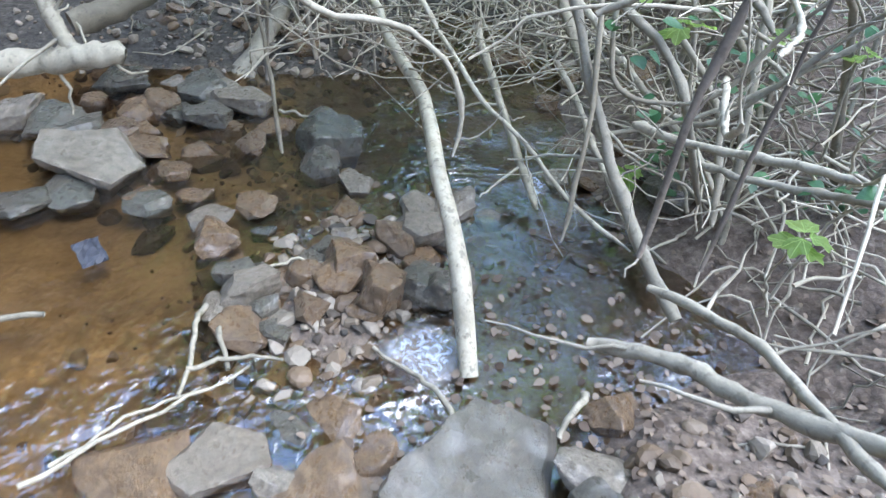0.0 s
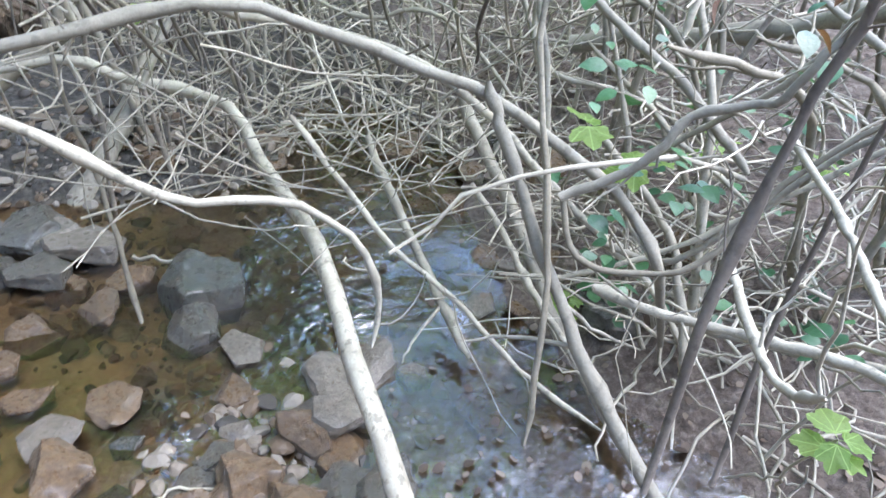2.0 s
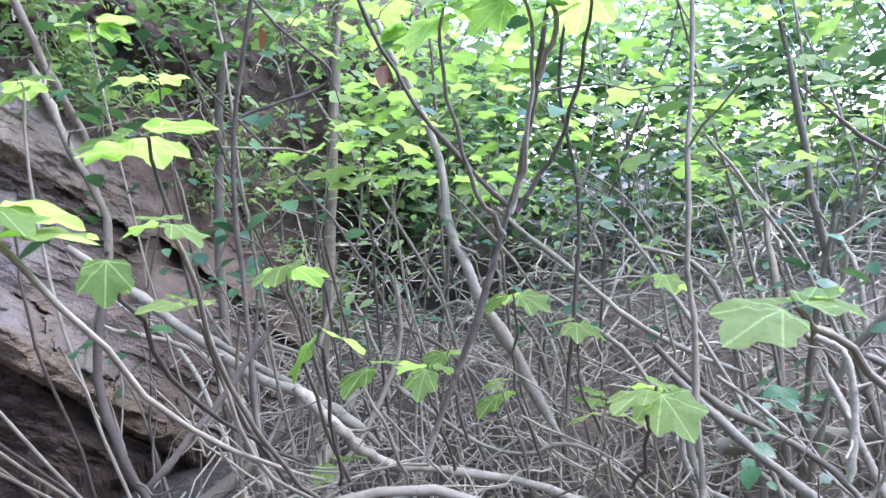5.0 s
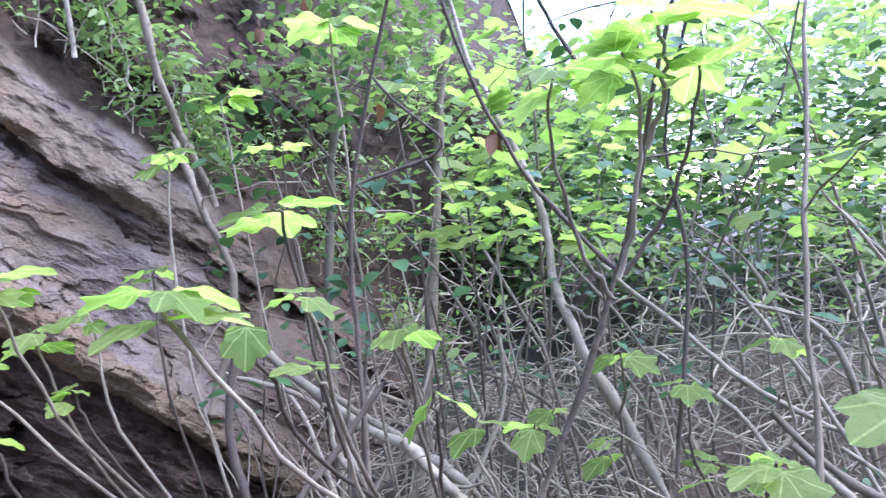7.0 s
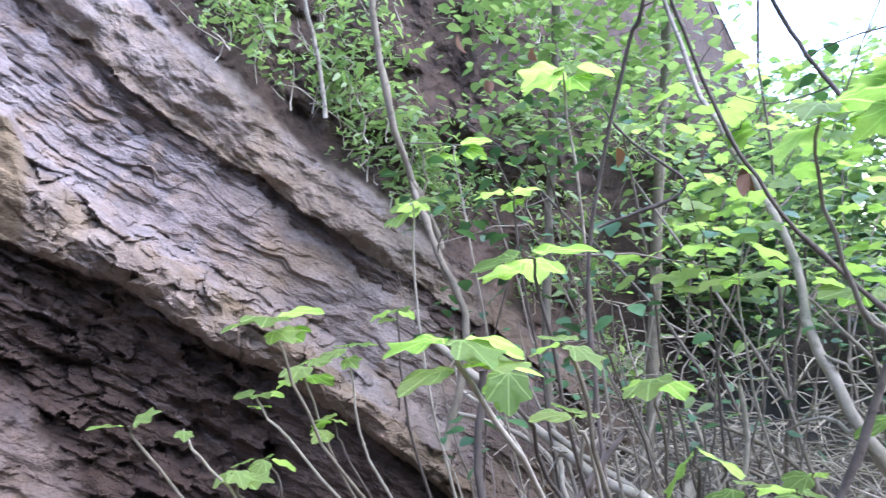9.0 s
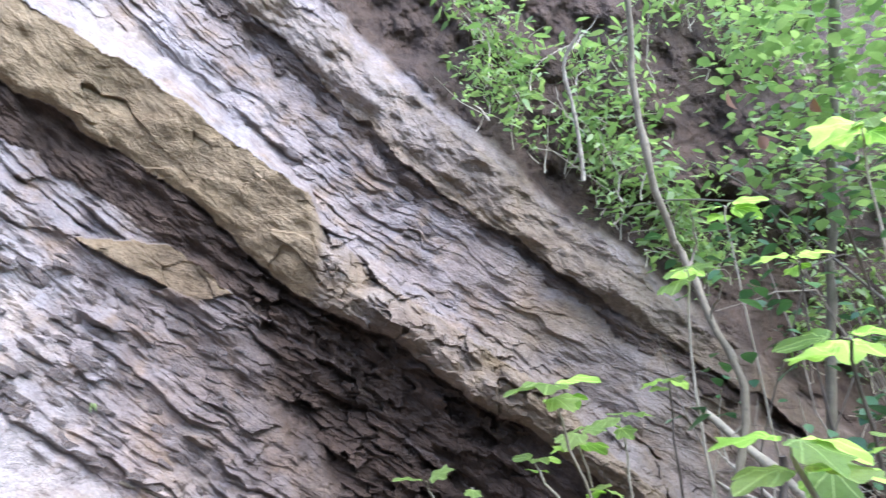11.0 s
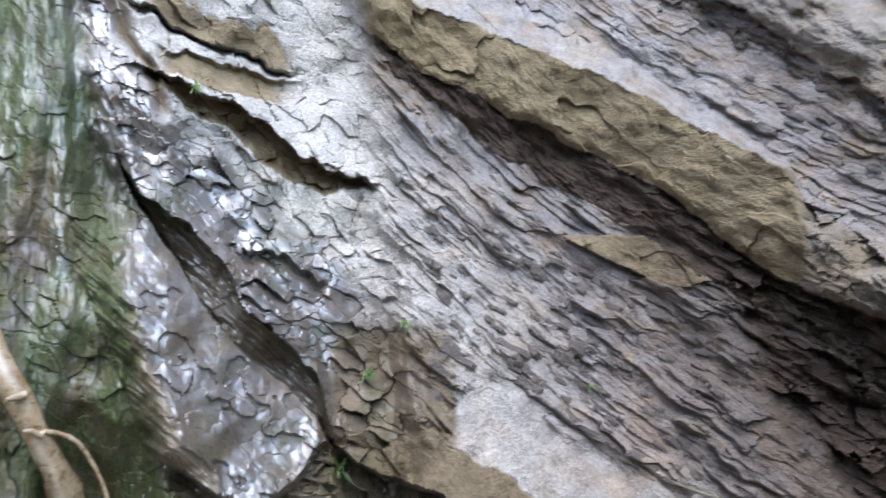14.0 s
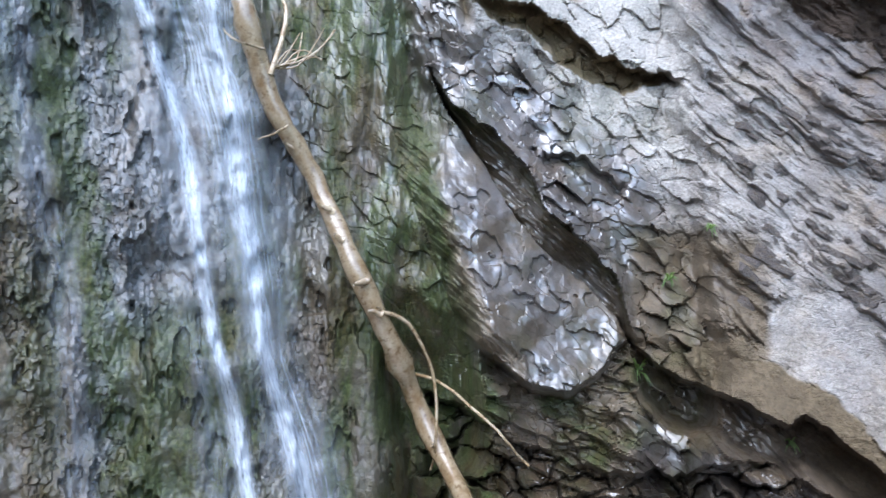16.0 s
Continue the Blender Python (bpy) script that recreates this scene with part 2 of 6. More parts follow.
def vnoise(x, y, seed=0):
    i, j = np.floor(x).astype(np.int64), np.floor(y).astype(np.int64)
    u, v = x - i, y - j
    u, v = u * u * (3 - 2 * u), v * v * (3 - 2 * v)
    a, b = _hash(i, j, seed), _hash(i + 1, j, seed)
    c, d = _hash(i, j + 1, seed), _hash(i + 1, j + 1, seed)
    return (a + (b - a) * u) + ((c + (d - c) * u) - (a + (b - a) * u)) * v


def fbm(x, y, octaves=4, seed=0):
    total, amp = 0.0, 0.5
    for k in range(octaves):
        total = total + amp * (vnoise(x * 2 ** k, y * 2 ** k, seed + 11 * k) - 0.5)
        amp *= 0.5
    return total * 2


def plates(x, y, seed=0, tip=0.0):
    """Broken plates: a random height and tilt for each cell, and the distance to the joint."""
    i0, j0 = np.floor(x).astype(np.int64), np.floor(y).astype(np.int64)
    f1 = np.full(x.shape, 9.0)
    f2 = np.full(x.shape, 9.0)
    h = np.zeros(x.shape)
    for di in (-1, 0, 1):
        for dj in (-1, 0, 1):
            i, j = i0 + di, j0 + dj
            px, py = i + _hash(i, j, seed + 1), j + _hash(i, j, seed + 2)
            dx, dy = x - px, y - py
            d = (0.75 * np.maximum(np.abs(dx + 0.35 * dy), np.abs(dy - 0.2 * dx)) + 0.25 * np.sqrt(dx * dx + dy * dy)) ** 2
            hh = _hash(i, j, seed + 3) ** 1.4 + (_hash(i, j, seed + 4) - 0.5) * dx * 3.0 + ((_hash(i, j, seed + 5) - 0.5) * 1.2 + tip) * dy
            near = d < f1
            f2 = np.where(near, f1, np.minimum(f2, d))
            h = np.where(near, hh, h)
            f1 = np.where(near, d, f1)
    return h, np.sqrt(f2) - np.sqrt(f1)


def ramp01(x, a, b):
    t = np.clip((x - a) / (b - a), 0, 1)
    return t * t * (3 - 2 * t)


def spread(a, fine0, fine1, b, fine, coarse):
    return np.concatenate([np.arange(a, fine0, coarse), np.arange(fine0, fine1, fine), np.arange(fine1, b + coarse, coarse)])


def sheet(name, X, Y, Z, material, attrs={}, uv=None, smooth=True):
    """A grid of points as one mesh."""
    n, k = X.shape
    me = bpy.data.meshes.new(name)
    verts = np.stack([X, Y, Z], -1).reshape(-1, 3).astype(np.float32)
    idx = np.arange(n * k).reshape(n, k)
    quads = np.stack([idx[:-1, :-1], idx[1:, :-1], idx[1:, 1:], idx[:-1, 1:]], -1).reshape(-1, 4).astype(np.int32)
    me.vertices.add(len(verts))
    me.vertices.foreach_set("co", verts.ravel())
    me.loops.add(quads.size)
    me.loops.foreach_set("vertex_index", quads.ravel())
    me.polygons.add(len(quads))
    me.polygons.foreach_set("loop_start", np.arange(0, quads.size, 4, dtype=np.int32))
    me.update(calc_edges=True)
    me.polygons.foreach_set("use_smooth", np.full(len(quads), smooth, dtype=bool) if isinstance(smooth, bool) else smooth)
    for key, val in attrs.items():
        at = me.attributes.new(key, "FLOAT", "POINT")
        at.data.foreach_set("value", np.ascontiguousarray(val, dtype=np.float32).ravel())
    if uv is not None:
        lay = me.uv_layers.new(name="UVMap")
        flat = np.stack(uv, -1).reshape(-1, 2)[quads.ravel()].astype(np.float32)
        lay.data.foreach_set("uv", flat.ravel())
    me.materials.append(material)
    return new(name, me)


class Acc:
    """Gathers vertices and faces for one mesh."""

    def __init__(self):
        self.v, self.f, self.n = [], [], 0

    def add(self, verts, faces):
        self.v.append(np.asarray(verts, dtype=float))
        self.f.extend([tuple(i + self.n for i in q) for q in faces])
        self.n += len(verts)

    def tube(self, pts, radii, sides=6, rough=0.0):
        pts = np.asarray(pts, dtype=float)
        n = len(pts)
        tan = np.gradient(pts, axis=0)
        tan /= np.linalg.norm(tan, axis=1)[:, None] + 1e-9
        ref = np.array([0.31, 0.2, 0.93]) if abs(tan[0][2]) < 0.8 else np.array([0.9, 0.3, 0.1])
        a = np.cross(tan, ref)
        a /= np.linalg.norm(a, axis=1)[:, None] + 1e-9
        b = np.cross(tan, a)
        ang = np.arange(sides) * 2 * np.pi / sides
        rr = np.asarray(radii)[:, None] * (1 + rough * (np.random.rand(n, sides) - 0.5))
        ring = pts[:, None, :] + rr[..., None] * (np.cos(ang)[None, :, None] * a[:, None, :] + np.sin(ang)[None, :, None] * b[:, None, :])
        faces = []
        for i in range(n - 1):
            for s in range(sides):
                t = (s + 1) % sides
                faces.append((i * sides + s, i * sides + t, (i + 1) * sides + t, (i + 1) * sides + s))
        faces.append(tuple(range(sides)))
        faces.append(tuple((n - 1) * sides + s for s in reversed(range(sides))))
        self.add(ring.reshape(-1, 3), faces)

    def mesh(self, name, material, smooth=True):
        me = bpy.data.meshes.new(name)
        me.from_pydata(np.concatenate(self.v).tolist(), [], self.f)
        if smooth:
            me.polygons.foreach_set("use_smooth", np.ones(len(me.polygons), dtype=bool))
        me.materials.append(material)
        return me


def glide(ctrl, n):
    """A smooth line through a few points."""
    p = np.asarray(ctrl, dtype=float)
    if len(p) == 2:
        return p[0] + (p[1] - p[0]) * np.linspace(0, 1, n)[:, None]
    q = np.vstack([2 * p[0] - p[1], p, 2 * p[-1] - p[-2]])
    out = []
    for t in np.linspace(0, len(p) - 1 - 1e-6, n):
        i, u = int(t), t - int(t)
        a, b, c, d = q[i], q[i + 1], q[i + 2], q[i + 3]
        out.append(0.5 * (2 * b + (c - a) * u + (2 * a - 5 * b + 4 * c - d) * u * u + (3 * b - a - 3 * c + d) * u ** 3))
    return np.array(out)


def wobble(pts, amount):
    n = len(pts)
    off = np.cumsum(np.random.randn(n, 3), axis=0) * amount / np.sqrt(n)
    off -= off[0] + (off[-1] - off[0]) * np.linspace(0, 1, n)[:, None]
    return pts + off


def part(name, data, parent, label=""):
    ob = new(name, data)
    ob.parent = parent
    return tagged(ob, label)


def empty(name, place=(0, 0, 0)):
    ob = new(name)
    ob.empty_display_size = 0.1
    ob.location = place
    return ob


# ---------------------------------------------------------------- materials
ROCK = cliff_material()
GROUND, WATER = ground_material(), water_material()
PALE_BARK = bark_material("pale_bark", (0.275, 0.248, 0.18), (0.50, 0.46, 0.345), 0.7)
GREY_BARK = bark_material("grey_bark", (0.18, 0.156, 0.106), (0.33, 0.293, 0.207))
DARK_BARK = bark_material("dark_bark", (0.085, 0.07, 0.053), (0.19, 0.158, 0.12))
STAND_BARK = bark_material("sapling_bark", (0.16, 0.137, 0.102), (0.31, 0.27, 0.208), 0.3)
LOG_WOOD = bark_material("wet_log", (0.30, 0.18, 0.075), (0.78, 0.65, 0.44), 0.8, rough=0.22, film=1.0)
BRUSH_BARK = bark_material("dead_brush", (0.315, 0.283, 0.205), (0.59, 0.545, 0.415), 0.3, True)
FIG_LEAF = leaf_material("lobed_leaf", (0.20, 0.335, 0.085), (0.38, 0.52, 0.18), 0.72, 0.34)
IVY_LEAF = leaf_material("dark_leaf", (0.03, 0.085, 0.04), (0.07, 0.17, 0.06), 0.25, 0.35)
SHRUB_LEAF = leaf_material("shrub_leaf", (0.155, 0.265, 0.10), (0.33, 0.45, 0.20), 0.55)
STONE_GREY = stone_material("grey_stone", (0.055, 0.057, 0.043), (0.165, 0.165, 0.13), 0.45)
STONE_TAN = stone_material("tan_stone", (0.085, 0.05, 0.022), (0.27, 0.175, 0.085), 0.42)
STONE_PALE = stone_material("pale_stone", (0.13, 0.11, 0.078), (0.36, 0.325, 0.25), 0.5)
STONE_DARK = stone_material("dark_wet_stone", (0.04, 0.043, 0.032), (0.12, 0.125, 0.098), 0.4)

# ---------------------------------------------------------------- cliff
AXIS = np.array([-0.27, 0.30, 1.86])  # the middle of the amphitheatre


def foot(az):
    """Distance of the rock from the axis, by the turn to the left from +y."""
    return np.interp(az, (-10, 0, 10, 25, 45, 65, 85, 100, 115, 135, 160, 200), (11.0, 6.4, 4.5, 3.75, 4.0, 4.15, 3.9, 3.5, 3.4, 3.25, 3.2, 3.4))


# edges of the beds, as height angle over turn
LOWER_CREST = ((0, -34), (27, -9), (33.2, -3.4), (36.9, -0.3), (44.2, 5.1), (47.6, 8.4), (49.2, 9.8), (50.4, 12.9), (57.5, 17.6), (64.5, 22.2), (71.7, 25.9), (77.9, 28.3), (84.4, 30.6), (130, 52))
FACE_LOW = ((0, -36), (27, -12), (33.6, -7.4), (37.8, -4.8), (44.0, 0.4), (49.6, 3.4), (53.4, 6.4), (55.5, 8.3), (60.3, 12.6), (67.2, 16.9), (73.8, 21.1), (80.3, 24.0), (84.3, 26.7), (130, 48))
DARK_LOW = ((0, -44), (33, -17), (44, -6), (50, 0.0), (55.5, 4.2), (60.6, 8.0), (66.5, 12.6), (73.9, 17.3), (79.8, 21.8), (84, 25.6), (130, 47))
DUST_TOP = ((0, -30), (27, -6.4), (33.2, -1.2), (44.2, 6.8), (50.5, 13.4), (52.9, 15.8), (59.7, 21.0), (66.8, 26.3), (74.5, 30.9), (90, 38), (130, 56))
BAND_LOW = ((0, -24), (14, -8.8), (33.5, 6.6), (39.3, 10.6), (44.0, 15.1), (50.6, 20.9), (56.9, 25.4), (66.5, 30.4), (130, 65))
BAND_TOP = ((0, -22), (14, -7.4), (31.3, 6.6), (35.9, 10.0), (40.5, 13.6), (45.9, 18.4), (52.1, 24.4), (56.7, 27.4), (63.5, 31.0), (130, 67))
UPPER_CREST = ((0, -20), (14.4, -4.6), (18.9, -0.2), (24.1, 5.5), (30.6, 11.0), (35.1, 15.6), (41.2, 20.6), (47.2, 25.5), (53.5, 29.8), (70, 40), (130, 80))
SECOND_TOP = ((56.8, 5.0), (59, 7.4), (61.5, 8.9), (67.8, 9.3))
SECOND_LOW = ((56.8, 5.0), (59.3, 4.4), (64.9, 7.4), (67.8, 9.2))
RECESS_LIP = ((78, -12.0), (80.2, -10.4), (84.7, -7.8), (87.3, -5.7), (88.6, -1.1), (90.8, 1.7), (94.5, 5.0), (95.9, 8.3), (98.7, 11.1), (102.0, 13.2), (103.9, 16.1))
RECESS_LOW = ((78, -14.6), (87.0, -7.2), (87.8, -6.4), (88.6, -4.3), (91.8, -1.1), (94.5, 1.3), (97.3, 4.6), (99.6, 8.8), (102.0, 12.0), (103.9, 15.8))
BLOCK_LOW = ((87.6, -6.0), (88.5, -6.8), (89.9, -8.7), (92.5, -10.8), (95.6, -10.2), (98.2, -8.2), (99.9, -7.1), (101.6, -5.4), (103, -1), (104.5, 3), (106, 7))
BLOCK_SIDE = ((-12, 95.4), (-7.5, 96.5), (-5.8, 98.5), (-0.3, 100.7), (4, 102.1), (6.5, 103.4), (12, 104.5))
WHITE_LEDGE = ((82, 13.8), (84.9, 14.8), (87.5, 15.6), (90.2, 17.2), (92.7, 19.3), (96.7, 21.2), (100.5, 22.2), (103, 22.8))
WHITE_STEP = ((88, 22.2), (90.2, 22.6), (93.0, 22.8), (96.7, 23.6), (100.8, 24.4), (104, 25.4))
HOLLOW_LIP = ((88, 23.1), (90.5, 23.4), (93.6, 23.9), (97.3, 25.0), (100.6, 26.5), (104, 28))
RUST_LIP = ((87, 6.0), (88.5, 6.8), (90.4, 8.0), (92.6, 9.0), (94.4, 9.4), (96.5, 10.4))
SLAB_EDGE = ((55, -24), (65, -18.3), (69.9, -14.7), (72.8, -12.6), (75.1, -11.1), (76.3, -12.0), (79.4, -10.7), (82.2, -9.4), (85.6, -8.1), (87.5, -6.2))
SLAB_LOW = ((52, -24), (64, -16.6), (70.2, -12.9), (72.9, -9.9), (75.8, -8.5), (78.5, -7.0), (79.1, -5.8), (83.5, -6.6), (86.5, -6.0))
SHELF_LOW = ((66, -20), (74, -16.4), (77.5, -14.9), (80.7, -15.0), (87.5, -16.8), (92.9, -16.0), (96.6, -14.9), (100.3, -12.4), (102.2, -11.2), (106, -9))
SLAB_TOP = ((52, -16.5), (58.6, -12.4), (65.2, -8.6), (69.8, -5.3), (72, -3.2), (74.4, -2.2), (76.5, -2.0), (78.3, -3.5), (79.4, -5.9))


def along_line(az, line):
    return np.interp(az, [p[0] for p in line], [p[1] for p in line])


def window(az, a, b, soft=1.5):
    return ramp01(az, a - soft, a + soft) * ramp01(az, b + soft, b - soft)


def undercut(az, d, depth, thick, back, a, b, soft=1.5):
    """Rock cut away under a lip: d is the height angle above the lip."""
    return depth * np.clip(-d / 0.35, 0, 1) * np.clip((thick + back + d) / back, 0, 1) * window(az, a, b, soft)


def beds(u, v, seed, lap=0.0):
    """Thin beds broken into lengths: each stands out most at its lower edge. 0 to 1, outwards."""
    i = np.floor(v).astype(np.int64)
    f = v - i
    s = np.floor(u + 7 * _hash(i, i * 0, seed) + (0.5 + lap) * f).astype(np.int64)
    out = _hash(i, s, seed + 1) ** 2
    tilt = 0.3 + 0.6 * _hash(i, s, seed + 2)
    return out * (1 - tilt * f) * ramp01(f, -0.05, 0.14)


def cliff_form(az, el):
    """Horizontal distance from the axis, and how wet, mossy, brown, dusty and earthy the rock is, some painted light
    and shade included.
    """
    jag = 0.9 * fbm(az / 2.4, el / 9, 4, 5) + 1.0 * fbm(az / 12, el / 12, 2, 3)
    chip = 0.7 * fbm(az / 1.1, el / 1.1, 4, 23)
    nick = 0.8 * fbm(az / 1.3, el / 2.2, 3, 25) + 0.3 * jag
    d_crest = el - along_line(az, LOWER_CREST) + 0.7 * jag + 0.4 * chip
    d_face = el - along_line(az, FACE_LOW) + 0.8 * jag + 0.5 * chip
    d_dark = el - along_line(az, DARK_LOW) + jag + 0.8 * chip
    d_dust = el - along_line(az, DUST_TOP) + jag + 0.8 * chip
    d_blow = el - along_line(az, BAND_LOW) + jag + 2.0 * chip
    d_btop = el - along_line(az, BAND_TOP) + 0.8 * jag + 0.8 * chip
    up = el - along_line(az, UPPER_CREST) + jag
    dry_edge = np.interp(el, (-15, -6.7, -4, -0.7, 1.6, 5.6, 9.8, 14.5, 17, 24, 40), (80, 79.3, 78.5, 79, 83.5, 85, 87.1, 92.5, 98.6, 103, 105))
    moss_edge = np.interp(el, (-15, -6, -2, 4, 8, 14, 17, 25), (98, 99.5, 101.0, 102.4, 102.8, 102.8, 104, 106.5))
    fall_edge = np.interp(el, (-15, -6, -2, 4, 8, 14, 17, 25), (106, 107.5, 109.2, 111.2, 112.5, 113.5, 115.5, 118))
    bed_end = np.interp(el, (-15, 5, 15, 24, 27, 31), (82, 81.5, 83.0, 83.6, 84.5, 85.6))
    left = ramp01(az + 1.2 * jag + 1.2 * fbm(az / 3, el / 3, 3, 11), bed_end - 1.6, bed_end + 1.6)
    drape = ramp01(az + 1.5 * nick, moss_edge - 0.8, moss_edge + 1.6)
    fall = ramp01(az + nick, fall_edge - 1, fall_edge + 3)
    # dry side: shale slope, hollow, brown face, pale top, shale, dark band, upper bed
    along0, across0 = 0.8 * az + 0.6 * el, 0.8 * el - 0.6 * az
    slope = np.interp(d_dark, (-60, -34, -22, -10, -2, 0), (-1.25, -0.55, -0.17, 0.11, 0.19, 0.20))
    face_t = np.clip(d_face / np.maximum(d_face - d_crest, 0.3), 0, 1)
    dust_t = np.clip(d_crest / np.maximum(d_crest - d_dust, 0.3), 0, 1)
    mid_t = np.clip(d_dust / np.maximum(d_dust - d_blow, 0.3), 0, 1)
    prof = np.where(d_dark < 0, slope, 0.20)
    prof = np.where(d_dark >= 0, 0.20 - 0.02 * np.clip(d_dark / np.maximum(d_dark - d_face, 0.3), 0, 1), prof)
    prof = np.where(d_face >= 0, 0.10 - 0.13 * face_t + 0.03 * ramp01(face_t, 0.12, 0.0), prof)
    prof = np.where(d_crest >= 0, -0.04 + 0.42 * dust_t, prof)
    prof = np.where(d_dust >= 0, 0.38 + 0.10 * mid_t, prof)
    prof = np.where(d_blow >= 0, 0.485, prof)
    prof = np.where(d_btop >= 0, np.interp(up, (-6, -2.6, -0.8, 0.4, 3.0, 5.0, 30, 70), (0.44, 0.41, 0.44, 0.54, 0.78, 0.88, 1.4, 4.0)) + (up < 1) * (0.10 * fbm(along0 / 3.5, across0 / 1.6, 5, 41) + 0.03 * fbm(along0 / 1.0, across0 / 0.7, 3, 43)), prof)
    prof = prof + ramp01(az + 2 * jag, 18, 14) * ramp01(az, -6, 0) * (0.45 * window(el + jag, -9, 6, 2.0) - 0.25 * window(el + jag, 9, 20, 2.0))
    rough_part = ramp01(az + jag, 51.2, 49.6)
    round_t = np.clip(d_face / np.maximum(d_face - d_dust, 0.3), 0, 1)
    rounded = np.interp(round_t, (0, 0.10, 0.32, 0.55, 0.8, 1), (0.16, 0.05, 0.02, 0.08, 0.22, 0.38)) + 0.05 * fbm(along0 / 2.0, across0 / 1.4, 4, 44)
    prof = np.where((d_face >= 0) & (d_dust < 0), prof * (1 - rough_part) + rounded * rough_part, prof)
    second = ((el < along_line(az, SECOND_TOP) + 0.3 * chip) & (el > along_line(az, SECOND_LOW) + 0.3 * chip) & (az > 56.8) & (az < 67.8)).astype(float)
    prof = prof - 0.03 * second
    mouth = np.interp(el, (-20, -6, 2, 6), (45, 51, 54.2, 55.2))
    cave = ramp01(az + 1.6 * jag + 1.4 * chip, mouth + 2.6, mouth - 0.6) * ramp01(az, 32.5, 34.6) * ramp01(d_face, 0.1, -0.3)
    prof = prof + cave * (0.07 + 0.13 * ramp01(d_face, -1, -8) + 0.10 * (plates(along0 / 3 + chip, across0 / 1.2, 46, 0.4)[0] - 0.5))
    # wet side
    wet_prof = 0.07 + 0.012 * np.minimum(el, 13) + 0.010 * np.clip(el - 3, 0, 20) + 0.20 * fbm(az / 11, el / 11, 3, 9)
    drape_prof = wet_prof + 0.10 + 0.16 * fbm(az / 3.5, el / 22, 3, 13) + 0.30 * window(az, 100.5, 108, 1.4) * ramp01(el, -1, -9)
    fall_prof = 0.12 + 0.010 * el + 0.20 * fbm(az / 6, el / 40, 4, 13)
    wet_prof = wet_prof * (1 - drape) + drape_prof * drape
    wet_prof = wet_prof * (1 - fall) + fall_prof * fall
    d_rec = el - along_line(az, RECESS_LIP) + 0.8 * nick
    d_rlow = el - along_line(az, RECESS_LOW) + 0.5 * nick
    d_led = el - along_line(az, WHITE_LEDGE) + nick
    d_hol = el - along_line(az, HOLLOW_LIP) + nick
    d_step = el - along_line(az, WHITE_STEP) + 0.7 * nick
    led_thick = np.interp(az, (84, 86.5, 89.3, 92.4, 95.5, 98.5, 101), (0.3, 0.9, 2.0, 3.0, 2.0, 1.2, 0.3))
    cleft = np.exp(-((az - np.interp(el, (19.7, 22.7, 24.8, 27.1), (100.5, 101.4, 103.4, 104.3)) + 0.5 * nick) / 0.55) ** 2) * window(el, 19.5, 31, 1.0)
    d_rust = el - along_line(az, RUST_LIP) + 1.2 * nick
    d_slab = el - along_line(az, SLAB_EDGE) + 0.6 * nick
    d_low = el - along_line(az, BLOCK_LOW) + 0.6 * nick
    side = az - np.interp(el, [p[0] for p in BLOCK_SIDE], [p[1] for p in BLOCK_SIDE]) + 0.8 * nick
    in_rec = window(az, 87.6, 103.2, 0.7)
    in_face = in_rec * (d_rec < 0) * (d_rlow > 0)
    reach = np.clip(d_rec / (d_rec - d_rlow - 0.001), 0, 1)
    wet_prof = wet_prof + in_rec * np.where(d_rec < 0, np.where(d_rlow > 0, 0.10 + 0.24 * reach, 0.06 * (1 - ramp01(side, 0, 3))), 0) - 0.10 * in_rec * ramp01(d_rec, 4.0, 0.1) * (d_rec >= 0)
    in_block = window(az, 87.7, 112, 0.35) * (d_rlow <= 0) * (1 - ramp01(side, 2.2, 3.6)) * ramp01(el, 12.5, 10.0)
    drop = np.clip(-d_rlow, 0, 12)
    top = in_block * (d_low > 0)
    wet_prof = wet_prof - in_block * 0.020 * drop * ramp01(d_low, -0.3, 0.3) * (1 - ramp01(side, 0.0, 3.4))
    below = ramp01(d_low, 0.0, -0.5) * window(az, 87.0, 99.5, 0.8)
    wet_prof = wet_prof + below * (0.14 - 0.030 * np.clip(-d_low, 0, 9))
    wet_prof = wet_prof + undercut(az, d_led, 0.13, led_thick, 0.6, 84, 102) - 0.10 * ramp01(d_led, 3, 0.1) * (d_led >= 0) * window(az, 83, 103)
    wet_prof = wet_prof + undercut(az, d_hol, 0.15, 0.4, 0.4, 90.5, 104) + undercut(az, d_step, 0.07, 1.5, 0.5, 90, 101) + 0.14 * cleft + undercut(az, d_rust, 0.10, 0.9, 0.4, 88, 95.6, 0.6) * ramp01(fbm(az / 1.4, az * 0, 2, 27), -0.1, 0.05)
    prof = prof * (1 - left) + wet_prof * left
    slab_cut = undercut(az, d_slab, 0.40, 3.0, 1.4, 58, 87.0, 0.8)
    prof = prof + slab_cut
    d_shelf = el - along_line(az, SHELF_LOW) + 0.9 * nick + 0.5 * jag
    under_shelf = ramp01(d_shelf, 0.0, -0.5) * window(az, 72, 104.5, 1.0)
    boulders, bgap = plates(az / 3.1 + 0.5 * jag, el / 1.7 + 0.5 * chip, 93, 0.25)
    prof = prof + under_shelf * (0.20 - 0.030 * np.clip(-d_shelf, 0, 8) + 0.16 * (boulders - 0.5) + 0.10 * ramp01(bgap, 0.14, 0.0))
    top_face = top * ramp01(side, 0.3, -0.3)
    side_face = top * ramp01(side, -0.2, 0.4) * ramp01(side, 4.2, 3.2)
